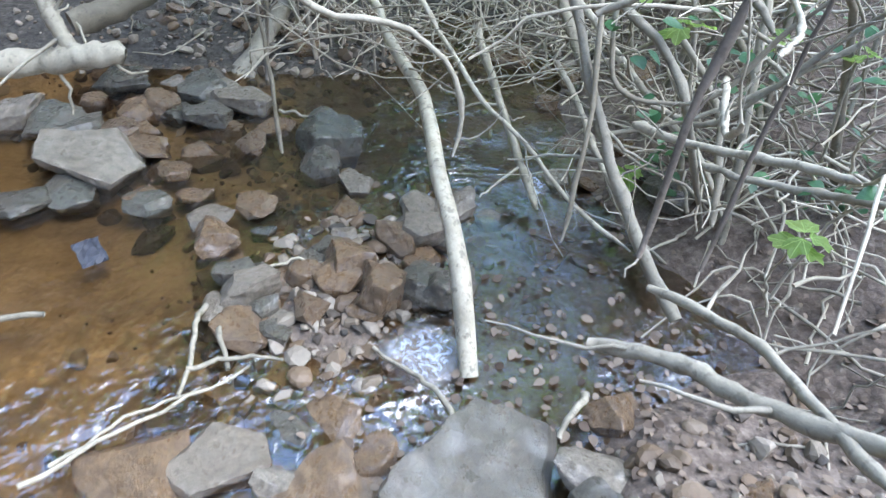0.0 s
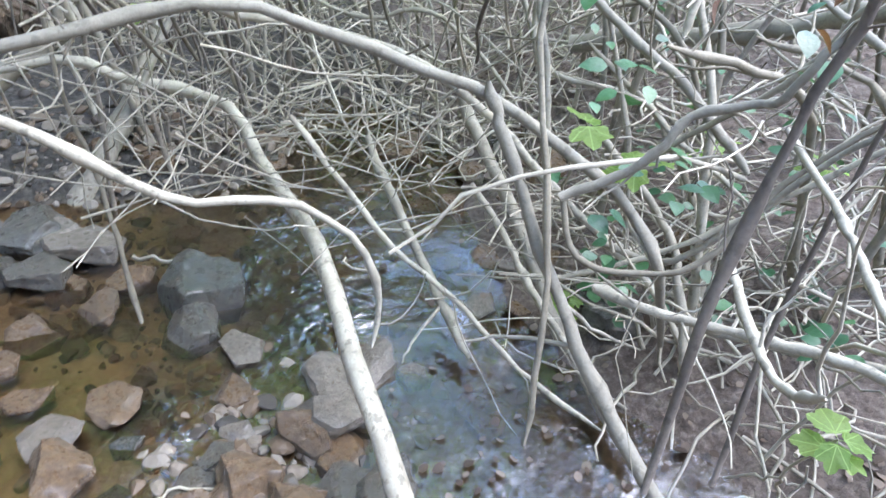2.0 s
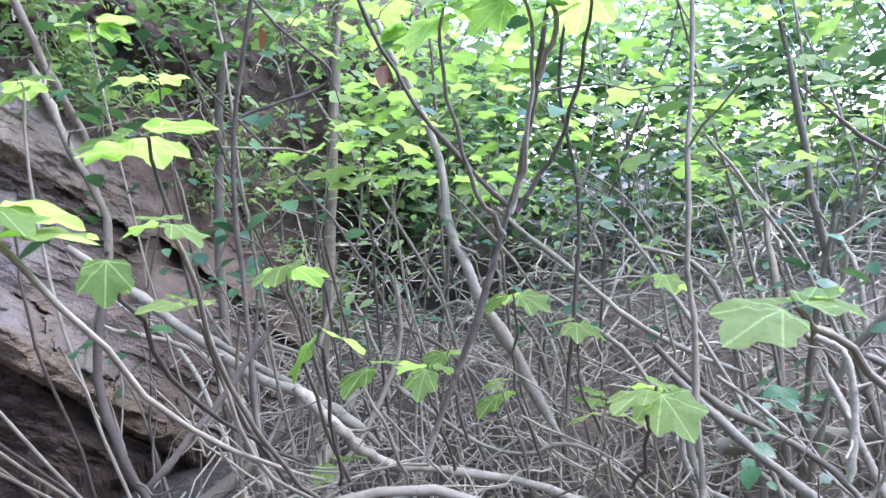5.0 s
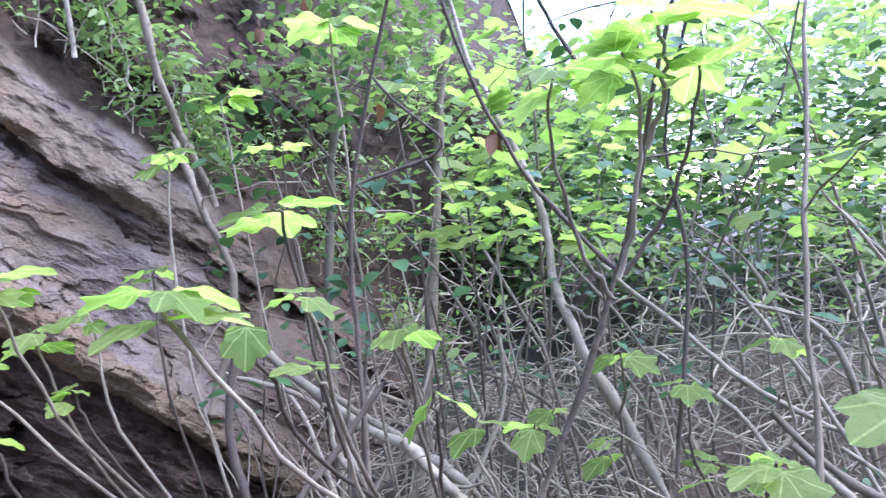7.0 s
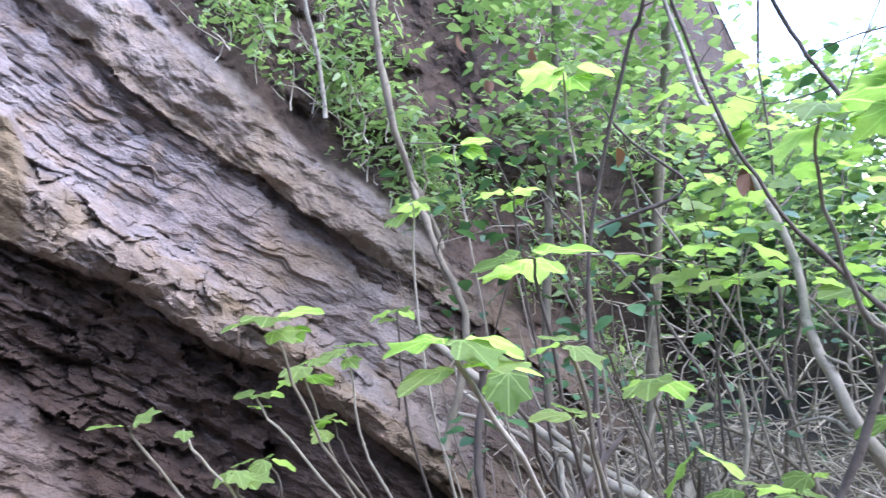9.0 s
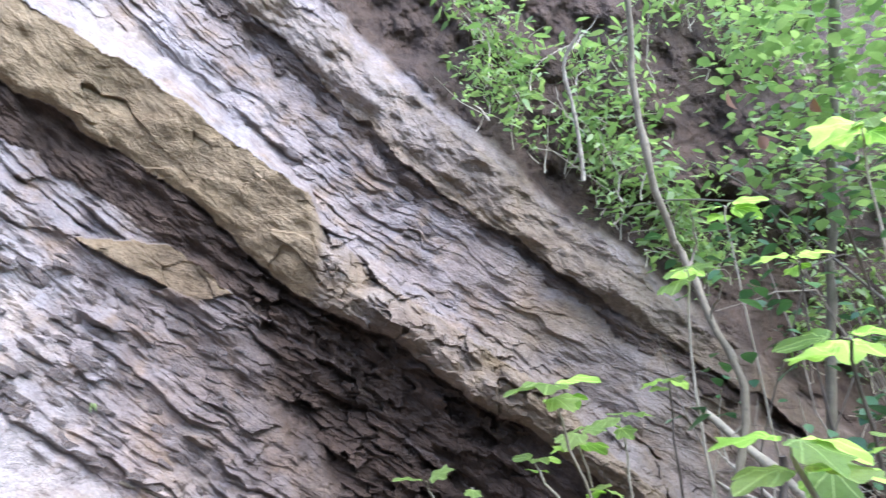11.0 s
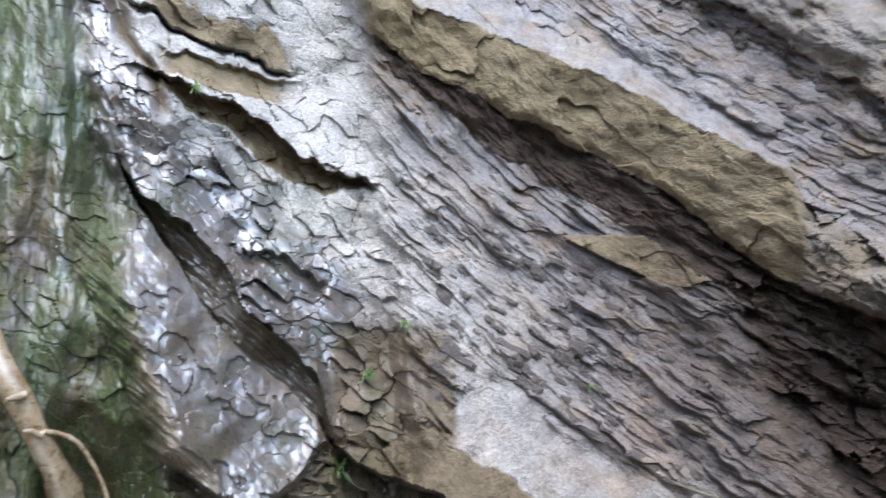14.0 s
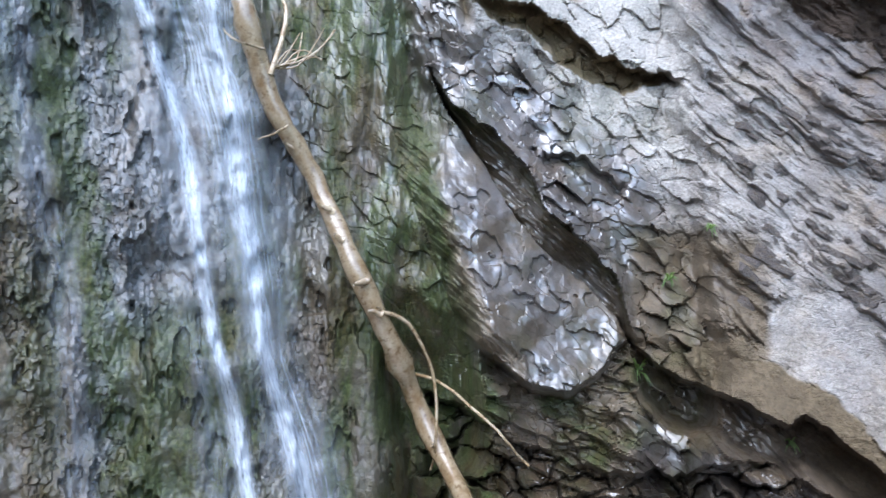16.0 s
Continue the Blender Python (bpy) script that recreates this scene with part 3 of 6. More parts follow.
    # surface relief
    face = (((d_face >= 0) & (d_crest < 0)).astype(float) * (1 - 0.55 * rough_part) + 0.6 * ((d_btop >= 0) & (up < -0.6))) * (1 - left)
    face = np.maximum(face, second)
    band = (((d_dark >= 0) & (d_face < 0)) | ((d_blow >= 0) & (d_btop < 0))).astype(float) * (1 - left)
    slab = ramp01(el - along_line(az, SLAB_TOP) + 0.8 * jag + 0.6 * chip, 0.4, -0.4) * ramp01(el - along_line(az, SLAB_LOW) + 0.9 * chip + 0.4 * jag, -0.15, 0.25) * (d_slab > 0) * window(az + 3.0 * chip + 2.0 * jag + 78.2 - np.interp(el, (-7, -5.5, -3.3, -1.2), (79.6, 79.1, 76.9, 76.0)), 50, 78.2, 0.7)
    small_slab = ramp01(el - along_line(az, SLAB_LOW) + 0.9 * chip + 0.4 * jag, 0.25, -0.15) * (d_slab > 0) * window(az, 60, 86.2, 0.6)
    soil = ramp01(up + 0.8 * chip, 0.2, 1.4) * (1 - left)
    dip = 0.74 * az + 0.0055 * np.clip(az - 52, 0, 40) ** 2
    along, across = 0.80 * az + 0.60 * el, 0.80 * (el - dip)
    twist = 0.8 * fbm(az / 3.5, el / 3.5, 3, 21)
    rag = 0.32 * fbm(az / 1.3, el / 0.9, 3, 29)
    patchy = ramp01(fbm(along / 5, across / 2.2, 4, 33), -0.28, 0.28)
    rough = (0.030 + 0.075 * patchy) * beds(along / 6.5 + twist, across / 1.5 + 0.7 * twist + 0.5 * rag, 31) + (0.010 + 0.045 * patchy) * beds(along / 3.6 + twist + 0.4 * rag, across / 0.70 + 0.9 * twist + rag, 47, 0.4) + 0.014 * patchy * beds(along / 1.6 + 2 * rag, across / 0.33 + 1.5 * twist + rag, 49, 0.4)
    rough = 0.03 - rough + 0.05 * fbm(along / 3.2, across / 1.1, 5, 37)
    shale = (1 - 0.93 * face) * (1 - 0.9 * np.maximum(slab, small_slab)) * (1 - left) * (1 - 0.7 * soil) * (1 - 0.65 * ((d_crest >= 0) & (d_dust < 0)) * (1 - rough_part)) * (1 - 0.5 * band) * (1 - 0.6 * (d_btop >= 0)) * (1 - 0.45 * ramp01(az + jag, 52, 42) * (d_face > -1))
    wa, wc = 0.74 * az + 0.67 * el, 0.74 * el - 0.67 * az
    broken, gap = plates(wa / 2.3 + twist, wc / 1.35 + 0.5 * twist, 57, 0.22)
    broken2 = plates(wa / 1.05 + twist + rag, wc / 0.66 + rag, 67, 0.2)[0]
    patch = 0.35 + 0.65 * ramp01(fbm(az / 5, el / 5, 3, 55), -0.22, 0.05)
    wetrough = patch * (0.060 * (broken - 0.5) + 0.016 * ramp01(gap, 0.07, 0.0)) + 0.011 * (broken2 - 0.5) + 0.05 * fbm(wa / 5, wc / 1.8, 3, 53)
    wetrough = wetrough * (1 - 0.5 * window(az, 78, 102) * ramp01(d_led, -0.2, 0.5))
    wetrough = wetrough * (1 - 0.86 * top_face) * (1 - 0.75 * np.maximum(in_face, side_face)) * (1 - 0.65 * drape) + np.maximum(in_face, side_face) * 0.06 * fbm(wa / 4, wc / 0.5, 4, 75)
    wetrough = wetrough + top_face * (0.030 * ramp01(fbm(wa / 2.5, wc / 1.6, 3, 59), 0.10, 0.12) + 0.02 * fbm(wa / 1.6, wc / 1.2, 3, 58)) + 0.03 * drape * fbm(az / 0.8, el / 2.6, 4, 73)
    la, lc = 0.93 * az + 0.37 * el, 0.93 * el - 0.37 * az
    wetrough = wetrough + below * (0.05 - 0.15 * beds(la / 7 + twist, lc / 1.3 + 0.6 * twist + 0.4 * rag, 69) - 0.05 * beds(la / 2.5, lc / 0.5 + twist + rag, 70))
    pit = plates(az / 0.40 + 1.2 * rag, el / 0.62 + 1.2 * rag, 77, 0.15)[0]
    pocked = ramp01(fbm(az / 3.4, el / 16, 3, 76), -0.06, 0.10)
    fallrough = 0.014 * pocked * (pit - 0.5) + 0.008 * fbm(az / 0.30, el / 0.5, 2, 81) + 0.018 * fbm(az / 0.7, el / 1.2, 3, 80) + 0.045 * fbm(az / 2.2, el / 9, 2, 79) + 0.05 * ramp01(fbm(az / 1.2, el / 3, 4, 78), 0.20, 0.30)
    prof = prof + shale * rough + soil * (0.25 * fbm(az / 3.0, el / 3.0, 5, 63) + 0.05 * fbm(az / 1.2, el / 1.8, 4, 65)) + left * ((1 - fall) * wetrough + fall * fallrough)
    prof = prof + 0.10 * (1 - left) * fbm(az / 5, el / 4, 3, 61) + 0.09 * left * fbm(az / 5, el / 4, 2, 61) + 0.010 * (1 - left) * (1 - 0.6 * slab) * fbm(along / 0.9, across / 0.5, 3, 71)
    chunk, cgap = plates(along / 7.5 + 0.7 * twist, across / 3.4 + 0.5 * twist, 83)
    prof = prof + face * (0.045 * (chunk - 0.5) * (d_btop < 0) + 0.022 * fbm(along / 2.2, across / 1.3, 4, 85) + 0.004 * ramp01(cgap, 0.03, 0.0) * (d_btop < 0))
    prof = prof + band * 0.07 * fbm(along / 1.6, across / 0.7, 4, 87) + rough_part * (1 - left) * (1 - soil) * (d_face > 0) * (d_dust < 0) * (0.06 * (plates(along / 3.0 + twist, across / 1.9, 89, 0.1)[0] - 0.5) + 0.03 * (plates(along / 1.5 + twist + rag, across / 0.9 + rag, 90, 0.2)[0] - 0.5))
    # surface kinds, some with light and shade put into their colour
    spread_noise = fbm(az / 6, el / 6, 4, 91)
    wet = ramp01(az + 3.5 * spread_noise + 2.0 * jag + 1.5 * chip, dry_edge - 1.0, dry_edge + 2.0) * (1 - window(az + 1.5 * jag, 78, 99) * ramp01(d_led, -0.1, 0.4))
    # Recess face: dark wet brown rock, with shade under the lip in its colour.
    wet = np.maximum(wet, in_face)
    mud = window(az + 2 * jag, 77.6, 87.2, 1.0) * window(el + jag + chip, -8, 2.2, 1.2)
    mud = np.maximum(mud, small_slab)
    # Foot of the wall: wet rock, its darkness also holding painted shade.
    foot_wet_shade = 0.9 * ramp01(el + jag, -9.5, -12) * ramp01(az + jag, 76, 79)
    wet = np.clip(wet - 0.6 * mud * (1 - in_face) - 0.5 * small_slab - 0.45 * side_face - 0.35 * below, 0, 1)
    wet = np.maximum(wet, foot_wet_shade * (1 - small_slab) * (1 - slab) * (1 - 0.6 * below))
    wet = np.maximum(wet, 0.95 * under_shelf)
    wet = wet * (1 - 0.6 * ramp01(el + 2 * jag, -1, -8) * ramp01(az + nick, 117.5, 114.5) * ramp01(az + nick, 101, 104))
    # Besides soil and mud, shade is painted on the cave, lower shale, right end.
    earth_shade = 0.05 * ramp01(az, 44, 34) + 0.12 * ramp01(az + 3 * jag, 64, 46) + 0.06 * (d_btop >= 0) + 0.5 * ramp01(az, 24, 16) + 0.42 * cave + band * (1.0 - 0.35 * (d_blow >= 0)) * ramp01(az + jag, 86, 82) + 0.6 * ramp01(az + 3 * jag, 70, 54) * ramp01(az, 26, 33) * ramp01(d_dark, 0.0, -0.5) * ramp01(d_dark, -20, -9) + soil + 0.42 * mud * (1 - in_face)
    # Under the slab and shelf: dark wet rock, shade put into its colour.
    earth_shade = earth_shade + 0.35 * left * (1 - drape) * ramp01(el + jag, -11, -14) + 0.72 * window(az, 55, 86) * (d_slab < 0) + 0.62 * under_shelf
    # Deep shade of the low corner by the log, painted as dark soil.
    earth_shade = earth_shade + 0.9 * left * ramp01(el + 2 * jag, 0, -6) * ramp01(az + nick, 117.5, 114.5) * ramp01(az + nick, 101, 104)
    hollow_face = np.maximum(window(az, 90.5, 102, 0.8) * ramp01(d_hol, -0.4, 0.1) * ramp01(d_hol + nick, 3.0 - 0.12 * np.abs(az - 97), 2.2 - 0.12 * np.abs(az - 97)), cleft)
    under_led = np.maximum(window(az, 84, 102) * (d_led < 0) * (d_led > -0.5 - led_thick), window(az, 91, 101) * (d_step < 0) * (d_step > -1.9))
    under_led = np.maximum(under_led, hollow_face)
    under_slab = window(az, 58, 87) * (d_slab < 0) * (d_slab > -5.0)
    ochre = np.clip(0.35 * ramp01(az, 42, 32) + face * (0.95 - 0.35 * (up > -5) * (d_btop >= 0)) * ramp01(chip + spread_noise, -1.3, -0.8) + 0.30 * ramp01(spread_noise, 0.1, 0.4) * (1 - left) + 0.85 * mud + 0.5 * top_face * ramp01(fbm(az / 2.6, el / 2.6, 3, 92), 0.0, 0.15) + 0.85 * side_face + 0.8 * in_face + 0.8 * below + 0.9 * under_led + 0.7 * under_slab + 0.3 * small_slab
                    + 0.5 * drape * (1 - fall) * ramp01(fbm(az / 3, el / 5, 3, 96), -0.05, 0.2) + fall * (0.7 * ramp01(el + 2 * jag, 8, -4) * ramp01(az + nick, 118.5, 115.5) + 0.15 * ramp01(fbm(az / 4, el / 14, 3, 97), 0.05, 0.3) + 0.75 * ramp01(az + 2 * jag, 130.5, 133) * ramp01(el, 8, 2)), 0, 1)
    # Dusty and pale rock, plus skylight painted on the ledge tops and left part.
    dust_light = ((d_crest >= 0) & (d_dust < 0)) * (0.06 + 0.22 * ramp01(az + 6 * jag, 54, 72)) * ramp01(chip + spread_noise, -0.7, 0.3) + slab * 0.18 + 0.10 * ((up > -3.5) & (up < 1.0)) + 0.45 * ramp01(az + 3 * jag, 66, 79) * ramp01(d_dark, -3, -8) + left * ramp01(el + jag, 5, 12)
    dust_light = np.clip(dust_light, 0, 1) * (1 - wet) * (1 - np.clip(earth_shade, 0, 1)) * (1 - np.maximum(under_led, under_slab)) * (1 - in_face) * (1 - 0.8 * mud)
    # Pale colour on the wet block top stands in for its sky sheen.
    dust_light = np.maximum(dust_light, 0.35 * top_face)
    column = ramp01(az - np.interp(el, (-18, 4, 19), (126.5, 130.6, 133.0)) + 1.5 * nick, -2.0, -0.8) * ramp01(az - np.interp(el, (-18, 4, 19), (126.5, 130.6, 133.0)) + 1.5 * nick, 2.0, 0.8)
    moss = fall * (0.10 + 0.85 * column + 0.8 * ramp01(el + 2 * jag, -1, -5) * window(az + 2 * nick, 120, 129.5) + 0.6 * ramp01(fbm(az / 3.6, el / 30, 4, 99), 0.02, 0.14)) + drape * (1 - fall) * (0.85 + 0.15 * ramp01(fbm(az / 2.5, el / 6, 3, 98), -0.1, 0.15)) + 0.35 * left * ramp01(fbm(az / 4, el / 6, 3, 101), 0.12, 0.35)
    moss = moss + 0.3 * left * ramp01(el + 2 * jag, 9, -3) * ramp01(az + nick, 118.5, 115.5) * ramp01(az + nick, 101, 104)
    moss = np.clip(moss + 0.35 * top_face * ramp01(fbm(az / 2.2, el / 2.2, 3, 95), 0.0, 0.15) * ramp01(el + 2 * jag, -2, -7), 0, 1) * (1 - 0.3 * top_face) * (1 - ramp01(d_led, -2.5, -1.5) * (1 - drape)) + 0.6 * in_face * ramp01(reach, 0.6, 0.0) + 0.75 * below * (1 - under_shelf) * ramp01(fbm(az / 3, el / 2, 3, 94), -0.05, 0.15)
    tufa_sheen = fall * (1 - 0.85 * ramp01(el + 2 * jag, 8, -4) * ramp01(az + nick, 118.5, 115.5))
    dust_light = np.maximum(dust_light, 0.6 * window(az + chip, 77.5, 84.2, 0.8) * window(el + chip, 2.8, 8, 0.8) * (1 - wet))
    return foot(az) + prof, wet, moss, ochre, dust_light, np.clip(earth_shade, 0, 1), tufa_sheen


def build_cliff():
    az = spread(-10, 8, 138, 200, 0.12, 0.6)
    el = spread(-42, -20, 32, 62, 0.12, 0.8)
    A, E = np.meshgrid(az, el, indexing="ij")
    rho, wet, moss, ochre, dust_light, earth_shade, tufa_sheen = cliff_form(A, E)
    a = np.radians(A)
    X, Y = AXIS[0] - rho * np.sin(a), AXIS[1] + rho * np.cos(a)
    Z = AXIS[2] + rho * np.tan(np.radians(E))
    Z = np.minimum(np.minimum(Z, 5.3 + 3.0 * ramp01(A, 66, 52) + 0.5 * fbm(A / 6, E / 6, 3, 7) + 0.01 * E), 2.6 + 0.05 * np.clip(A + 8, 0, 16) * np.abs(A + 8) + 0.4 * fbm(A / 3, E / 3, 3, 6) + 0.02 * E)
    ob = sheet("cliff", X, Y, Z, ROCK, dict(wet=wet, moss=moss, ochre=ochre, dust_light=dust_light, earth_shade=earth_shade, tufa_sheen=tufa_sheen), smooth=False)
    return tagged(ob, "tilted buff sandstone and shale cliff, wet and mossy beside the fall", "cliff", kind="structure")


def on_cliff(az, el, proud=0.0):
    rho = cliff_form(np.array([float(az)]), np.array([float(el)]))[0][0] - proud
    a = radians(az)
    return np.array((AXIS[0] - rho * math.sin(a), AXIS[1] + rho * math.cos(a), AXIS[2] + rho * math.tan(radians(el))))


cliff = build_cliff()


# ---------------------------------------------------------------- ground and creek
def ground_height(x, y):
    n = fbm(x * 1.4, y * 1.4, 4, 5)
    right = 0.42 * ramp01(x - 0.25 * np.sin(1.7 * y) + 0.12 * n, 0.62, 1.7) + 0.10 * np.clip(x - 1.6, 0, 6)
    far_left = 0.20 * ramp01(y - 0.2 * n, 2.85, 3.5) * ramp01(x, 0.25, -0.5) + 0.28 * ramp01(y + 0.9 * x, 3.6, 5.2)
    near = 0.16 * ramp01(y + 0.15 * n, 0.95, 0.55) * ramp01(x, -0.75, -0.3)
    shelf = 0.17 * ramp01(x + 0.15 * n, 0.25, 0.6) * ramp01(y - 0.25 * n - 0.2 * x, 1.15, 0.8)
    riffle = 0.075 * np.exp(-(((x + 0.28) / 0.33) ** 2 + ((y - 1.55) / 0.62) ** 2)) + 0.05 * np.exp(-(((x + 0.95) / 0.4) ** 2 + ((y - 2.55) / 0.35) ** 2))
    # Unseen banks to the right and behind, added to block low sky light.
    bank = 2.4 * ramp01(x, 2.3, 5.5) * ramp01(y - 0.5 * x, 1.4, -1.0) + 2.2 * ramp01(y, -1.2, -4.5)
    far = bank + 0.35 * ramp01(np.hypot(x, y), 5, 14) - 1.2 * ramp01(np.hypot(x, y), 16, 80)
    return -0.075 + right + shelf + far_left + near + riffle + 0.05 * n + 0.012 * fbm(x * 9, y * 9, 3, 15) + far


def build_ground():
    xs = np.concatenate([-np.geomspace(3, 400, 26)[::-1], np.arange(-2.95, 3, 0.03), np.geomspace(3.05, 400, 26)])
    ys = np.concatenate([-np.geomspace(0.4, 400, 26)[::-1], np.arange(-0.36, 5, 0.03), np.geomspace(5.05, 400, 26)])
    X, Y = np.meshgrid(xs, ys, indexing="ij")
    Z = ground_height(X, Y)
    under = ramp01(Z + 0.02 * fbm(X * 6, Y * 6, 3, 2), 0.012, -0.03)
    return tagged(sheet("ground", X, Y, Z, GROUND, dict(under=under, damp=ramp01(X, 0.9, 0.35) * ramp01(Y, 2.3, 2.7), gold=ramp01(X + 0.25 * fbm(X * 2, Y * 2, 3, 4) + 0.15 * (Y - 1.5), 0.0, -0.55))), "brown silt, gravel and leaf litter along a creek", "ground", kind="structure")


ground = build_ground()


def riffle(x, y):
    """How broken the water is: calm in the brown pool, quick over the shallows."""
    w = 0.10 + 0.14 * ramp01(x + 0.2 * fbm(x * 2, y * 2, 2, 3), -0.65, -0.15)
    for cx, cy, sx, sy in ((0.02, 2.62, 0.20, 0.30), (0.12, 2.30, 0.16, 0.22), (-0.42, 1.95, 0.14, 0.14), (0.02, 1.34, 0.16, 0.16), (-0.28, 1.32, 0.22, 0.16), (-0.9, 1.1, 0.5, 0.30), (-0.42, 1.12, 0.25, 0.14), (0.45, 2.15, 0.12, 0.16)):
        w = w + np.exp(-((x - cx) / sx) ** 2 - ((y - cy) / sy) ** 2)
    return np.clip(w, 0, 1.2)


gx, gy = np.meshgrid(np.linspace(-4.4, 3.0, 150), np.linspace(-3.6, 8.0, 220), indexing="ij")
water = tagged(sheet("water", gx, gy, 0.006 * fbm(gx * 3, gy * 3, 2, 8), WATER, dict(run=riffle(gx, gy))), "shallow clear brown creek water with small ripples", "creek", kind="structure")


# ---------------------------------------------------------------- stones
def stone_mesh(name, seed, material, flat=0.6, sharp=0.5):
    """An angular stone about one unit across: a block broken along planes, with worn edges."""
    rnd = np.random.RandomState(seed)
    bm = bmesh.new()
    bmesh.ops.create_cube(bm, size=1.0)
    cuts = []
    for k in range(int(8 + 5 * sharp)):
        c = rnd.randn(3) * (1, 1, 0.7)
        cuts.append((c / np.linalg.norm(c), rnd.uniform(0.36, 0.50)))
    for c, d in cuts:
        bmesh.ops.bisect_plane(bm, geom=bm.verts[:] + bm.edges[:] + bm.faces[:], plane_co=Vector(c * d), plane_no=Vector(c), clear_outer=True)
        bmesh.ops.holes_fill(bm, edges=[e for e in bm.edges if e.is_boundary], sides=0)
    bmesh.ops.remove_doubles(bm, verts=bm.verts[:], dist=0.02)
    bmesh.ops.bevel(bm, geom=bm.edges[:], offset=0.03 + 0.02 * rnd.rand(), segments=2, profile=0.6, affect="EDGES", clamp_overlap=True)
    bmesh.ops.triangulate(bm, faces=bm.faces[:])
    for _ in range(3):
        bmesh.ops.subdivide_edges(bm, edges=[e for e in bm.edges if e.calc_length() > 0.09], cuts=1)
        bmesh.ops.triangulate(bm, faces=bm.faces[:])
    for v in bm.verts:
        p = v.co.copy()
        w = noise.noise(p * 2.3 + Vector((seed, 0, 0))) * 0.10 + noise.noise(p * 6 + Vector((seed, 3, 0))) * 0.05 + noise.noise(p * 15 + Vector((seed, 5, 0))) * 0.022
        p = p * (1 + w)
        v.co = (p[0], p[1] * 0.85, p[2] * flat)
    bmesh.ops.recalc_face_normals(bm, faces=bm.faces[:])
    for f in bm.faces:
        f.smooth = True
    me = bpy.data.meshes.new(name)
    bm.to_mesh(me)
    bm.free()
    me.materials.append(material)
    return me


STONES = {}
for key, mat, flats in (("grey", STONE_GREY, (0.6, 0.45, 0.5)), ("tan", STONE_TAN, (0.4, 0.55, 0.7)), ("pale", STONE_PALE, (0.45, 0.5, 0.6)), ("dark", STONE_DARK, (0.7, 0.55, 0.5))):
    STONES[key] = [stone_mesh("stone_" + key, 13 * i + len(key) * 7, mat, fl, 0.45 + 0.25 * i) for i, fl in enumerate(flats)]

STONE_WORDS = {"grey": "smooth grey river stone lying in the shallow creek", "tan": "angular tan sandstone lying in the creek", "pale": "pale buff broken rock at the creek edge", "dark": "dark wet stone in the creek water"}


def stone(x, y, size, kind, turn=0.0, lift=0.0, tall=1.0, which=0):
    ob = new("stone", STONES[kind][which])
    ob.location = (x, y, max(float(ground_height(np.array(x), np.array(y))), -0.06) + size * 0.14 * tall + lift)
    ob.rotation_euler = (random.uniform(-0.25, 0.25), random.uniform(-0.25, 0.25), radians(turn))
    ob.scale = (size, size, size * tall)
    return tagged(ob, STONE_WORDS[kind], "stone", "stones in the creek")


stone(-0.40, 2.46, 0.27, "dark", 0, 0.015, 1.1, 0)
stone(-0.40, 2.28, 0.22, "dark", 67, 0.015, 0.9, 1)
stone(-0.25, 2.17, 0.15, "pale", 134, 0.015, 0.8, 0)
stone(-0.79, 2.75, 0.26, "pale", 201, 0.050, 0.8, 0)
stone(-0.59, 2.00, 0.16, "tan", 268, 0.050, 0.5, 0)
stone(-0.74, 1.90, 0.17, "pale", 335, 0.050, 0.5, 1)
stone(-0.98, 1.98, 0.16, "grey", 42, 0.050, 0.6, 0)
stone(-0.68, 1.80, 0.17, "tan", 109, 0.050, 0.8, 1)
stone(-0.55, 1.59, 0.15, "grey", 176, 0.015, 1.2, 0)
stone(-0.60, 1.48, 0.13, "pale", 243, 0.015, 1.0, 1)
stone(-0.50, 1.38, 0.18, "tan", 310, 0.015, 0.9, 0)
stone(-0.46, 1.46, 0.10, "grey", 17, 0.015, 1.3, 1)
stone(-0.27, 1.99, 0.11, "tan", 84, 0.015, 0.9, 0)
stone(-0.25, 1.85, 0.09, "pale", 151, 0.015, 0.9, 1)
stone(-0.30, 1.77, 0.10, "grey", 218, 0.015, 0.7, 0)
stone(-0.07, 1.81, 0.18, "tan", 285, 0.015, 1.1, 1)
stone(0.02, 1.60, 0.19, "dark", 352, 0.015, 0.7, 0)
stone(-0.25, 1.61, 0.18, "tan", 59, 0.015, 0.8, 0)
stone(-0.12, 1.58, 0.15, "tan", 126, 0.015, 1.5, 1)
stone(-0.15, 1.48, 0.13, "tan", 193, 0.015, 0.7, 0)
stone(-0.00, 2.03, 0.22, "pale", 260, 0.015, 0.6, 1)
stone(0.08, 1.87, 0.13, "grey", 327, 0.015, 0.7, 0)
stone(-0.03, 2.53, 0.09, "dark", 34, 0.015, 1.0, 0)
stone(-1.00, 2.86, 0.24, "grey", 101, 0.050, 0.7, 0)
stone(-1.18, 2.95, 0.17, "pale", 168, 0.015, 0.7, 1)
stone(-1.25, 2.47, 0.19, "tan", 235, 0.050, 0.7, 0)
stone(-1.09, 2.35, 0.20, "tan", 302, 0.050, 0.5, 1)
stone(-1.19, 2.25, 0.16, "pale", 9, 0.050, 1.0, 0)
stone(-1.10, 2.23, 0.11, "grey", 76, 0.050, 0.8, 1)
stone(-0.94, 2.20, 0.13, "tan", 143, 0.050, 0.8, 0)
stone(-0.36, 1.70, 0.13, "grey", 210, 0.015, 0.6, 1)
stone(0.43, 3.42, 0.26, "tan", 277, 0.015, 0.9, 0)
stone(0.88, 2.06, 0.18, "grey", 344, 0.015, 0.7, 0)
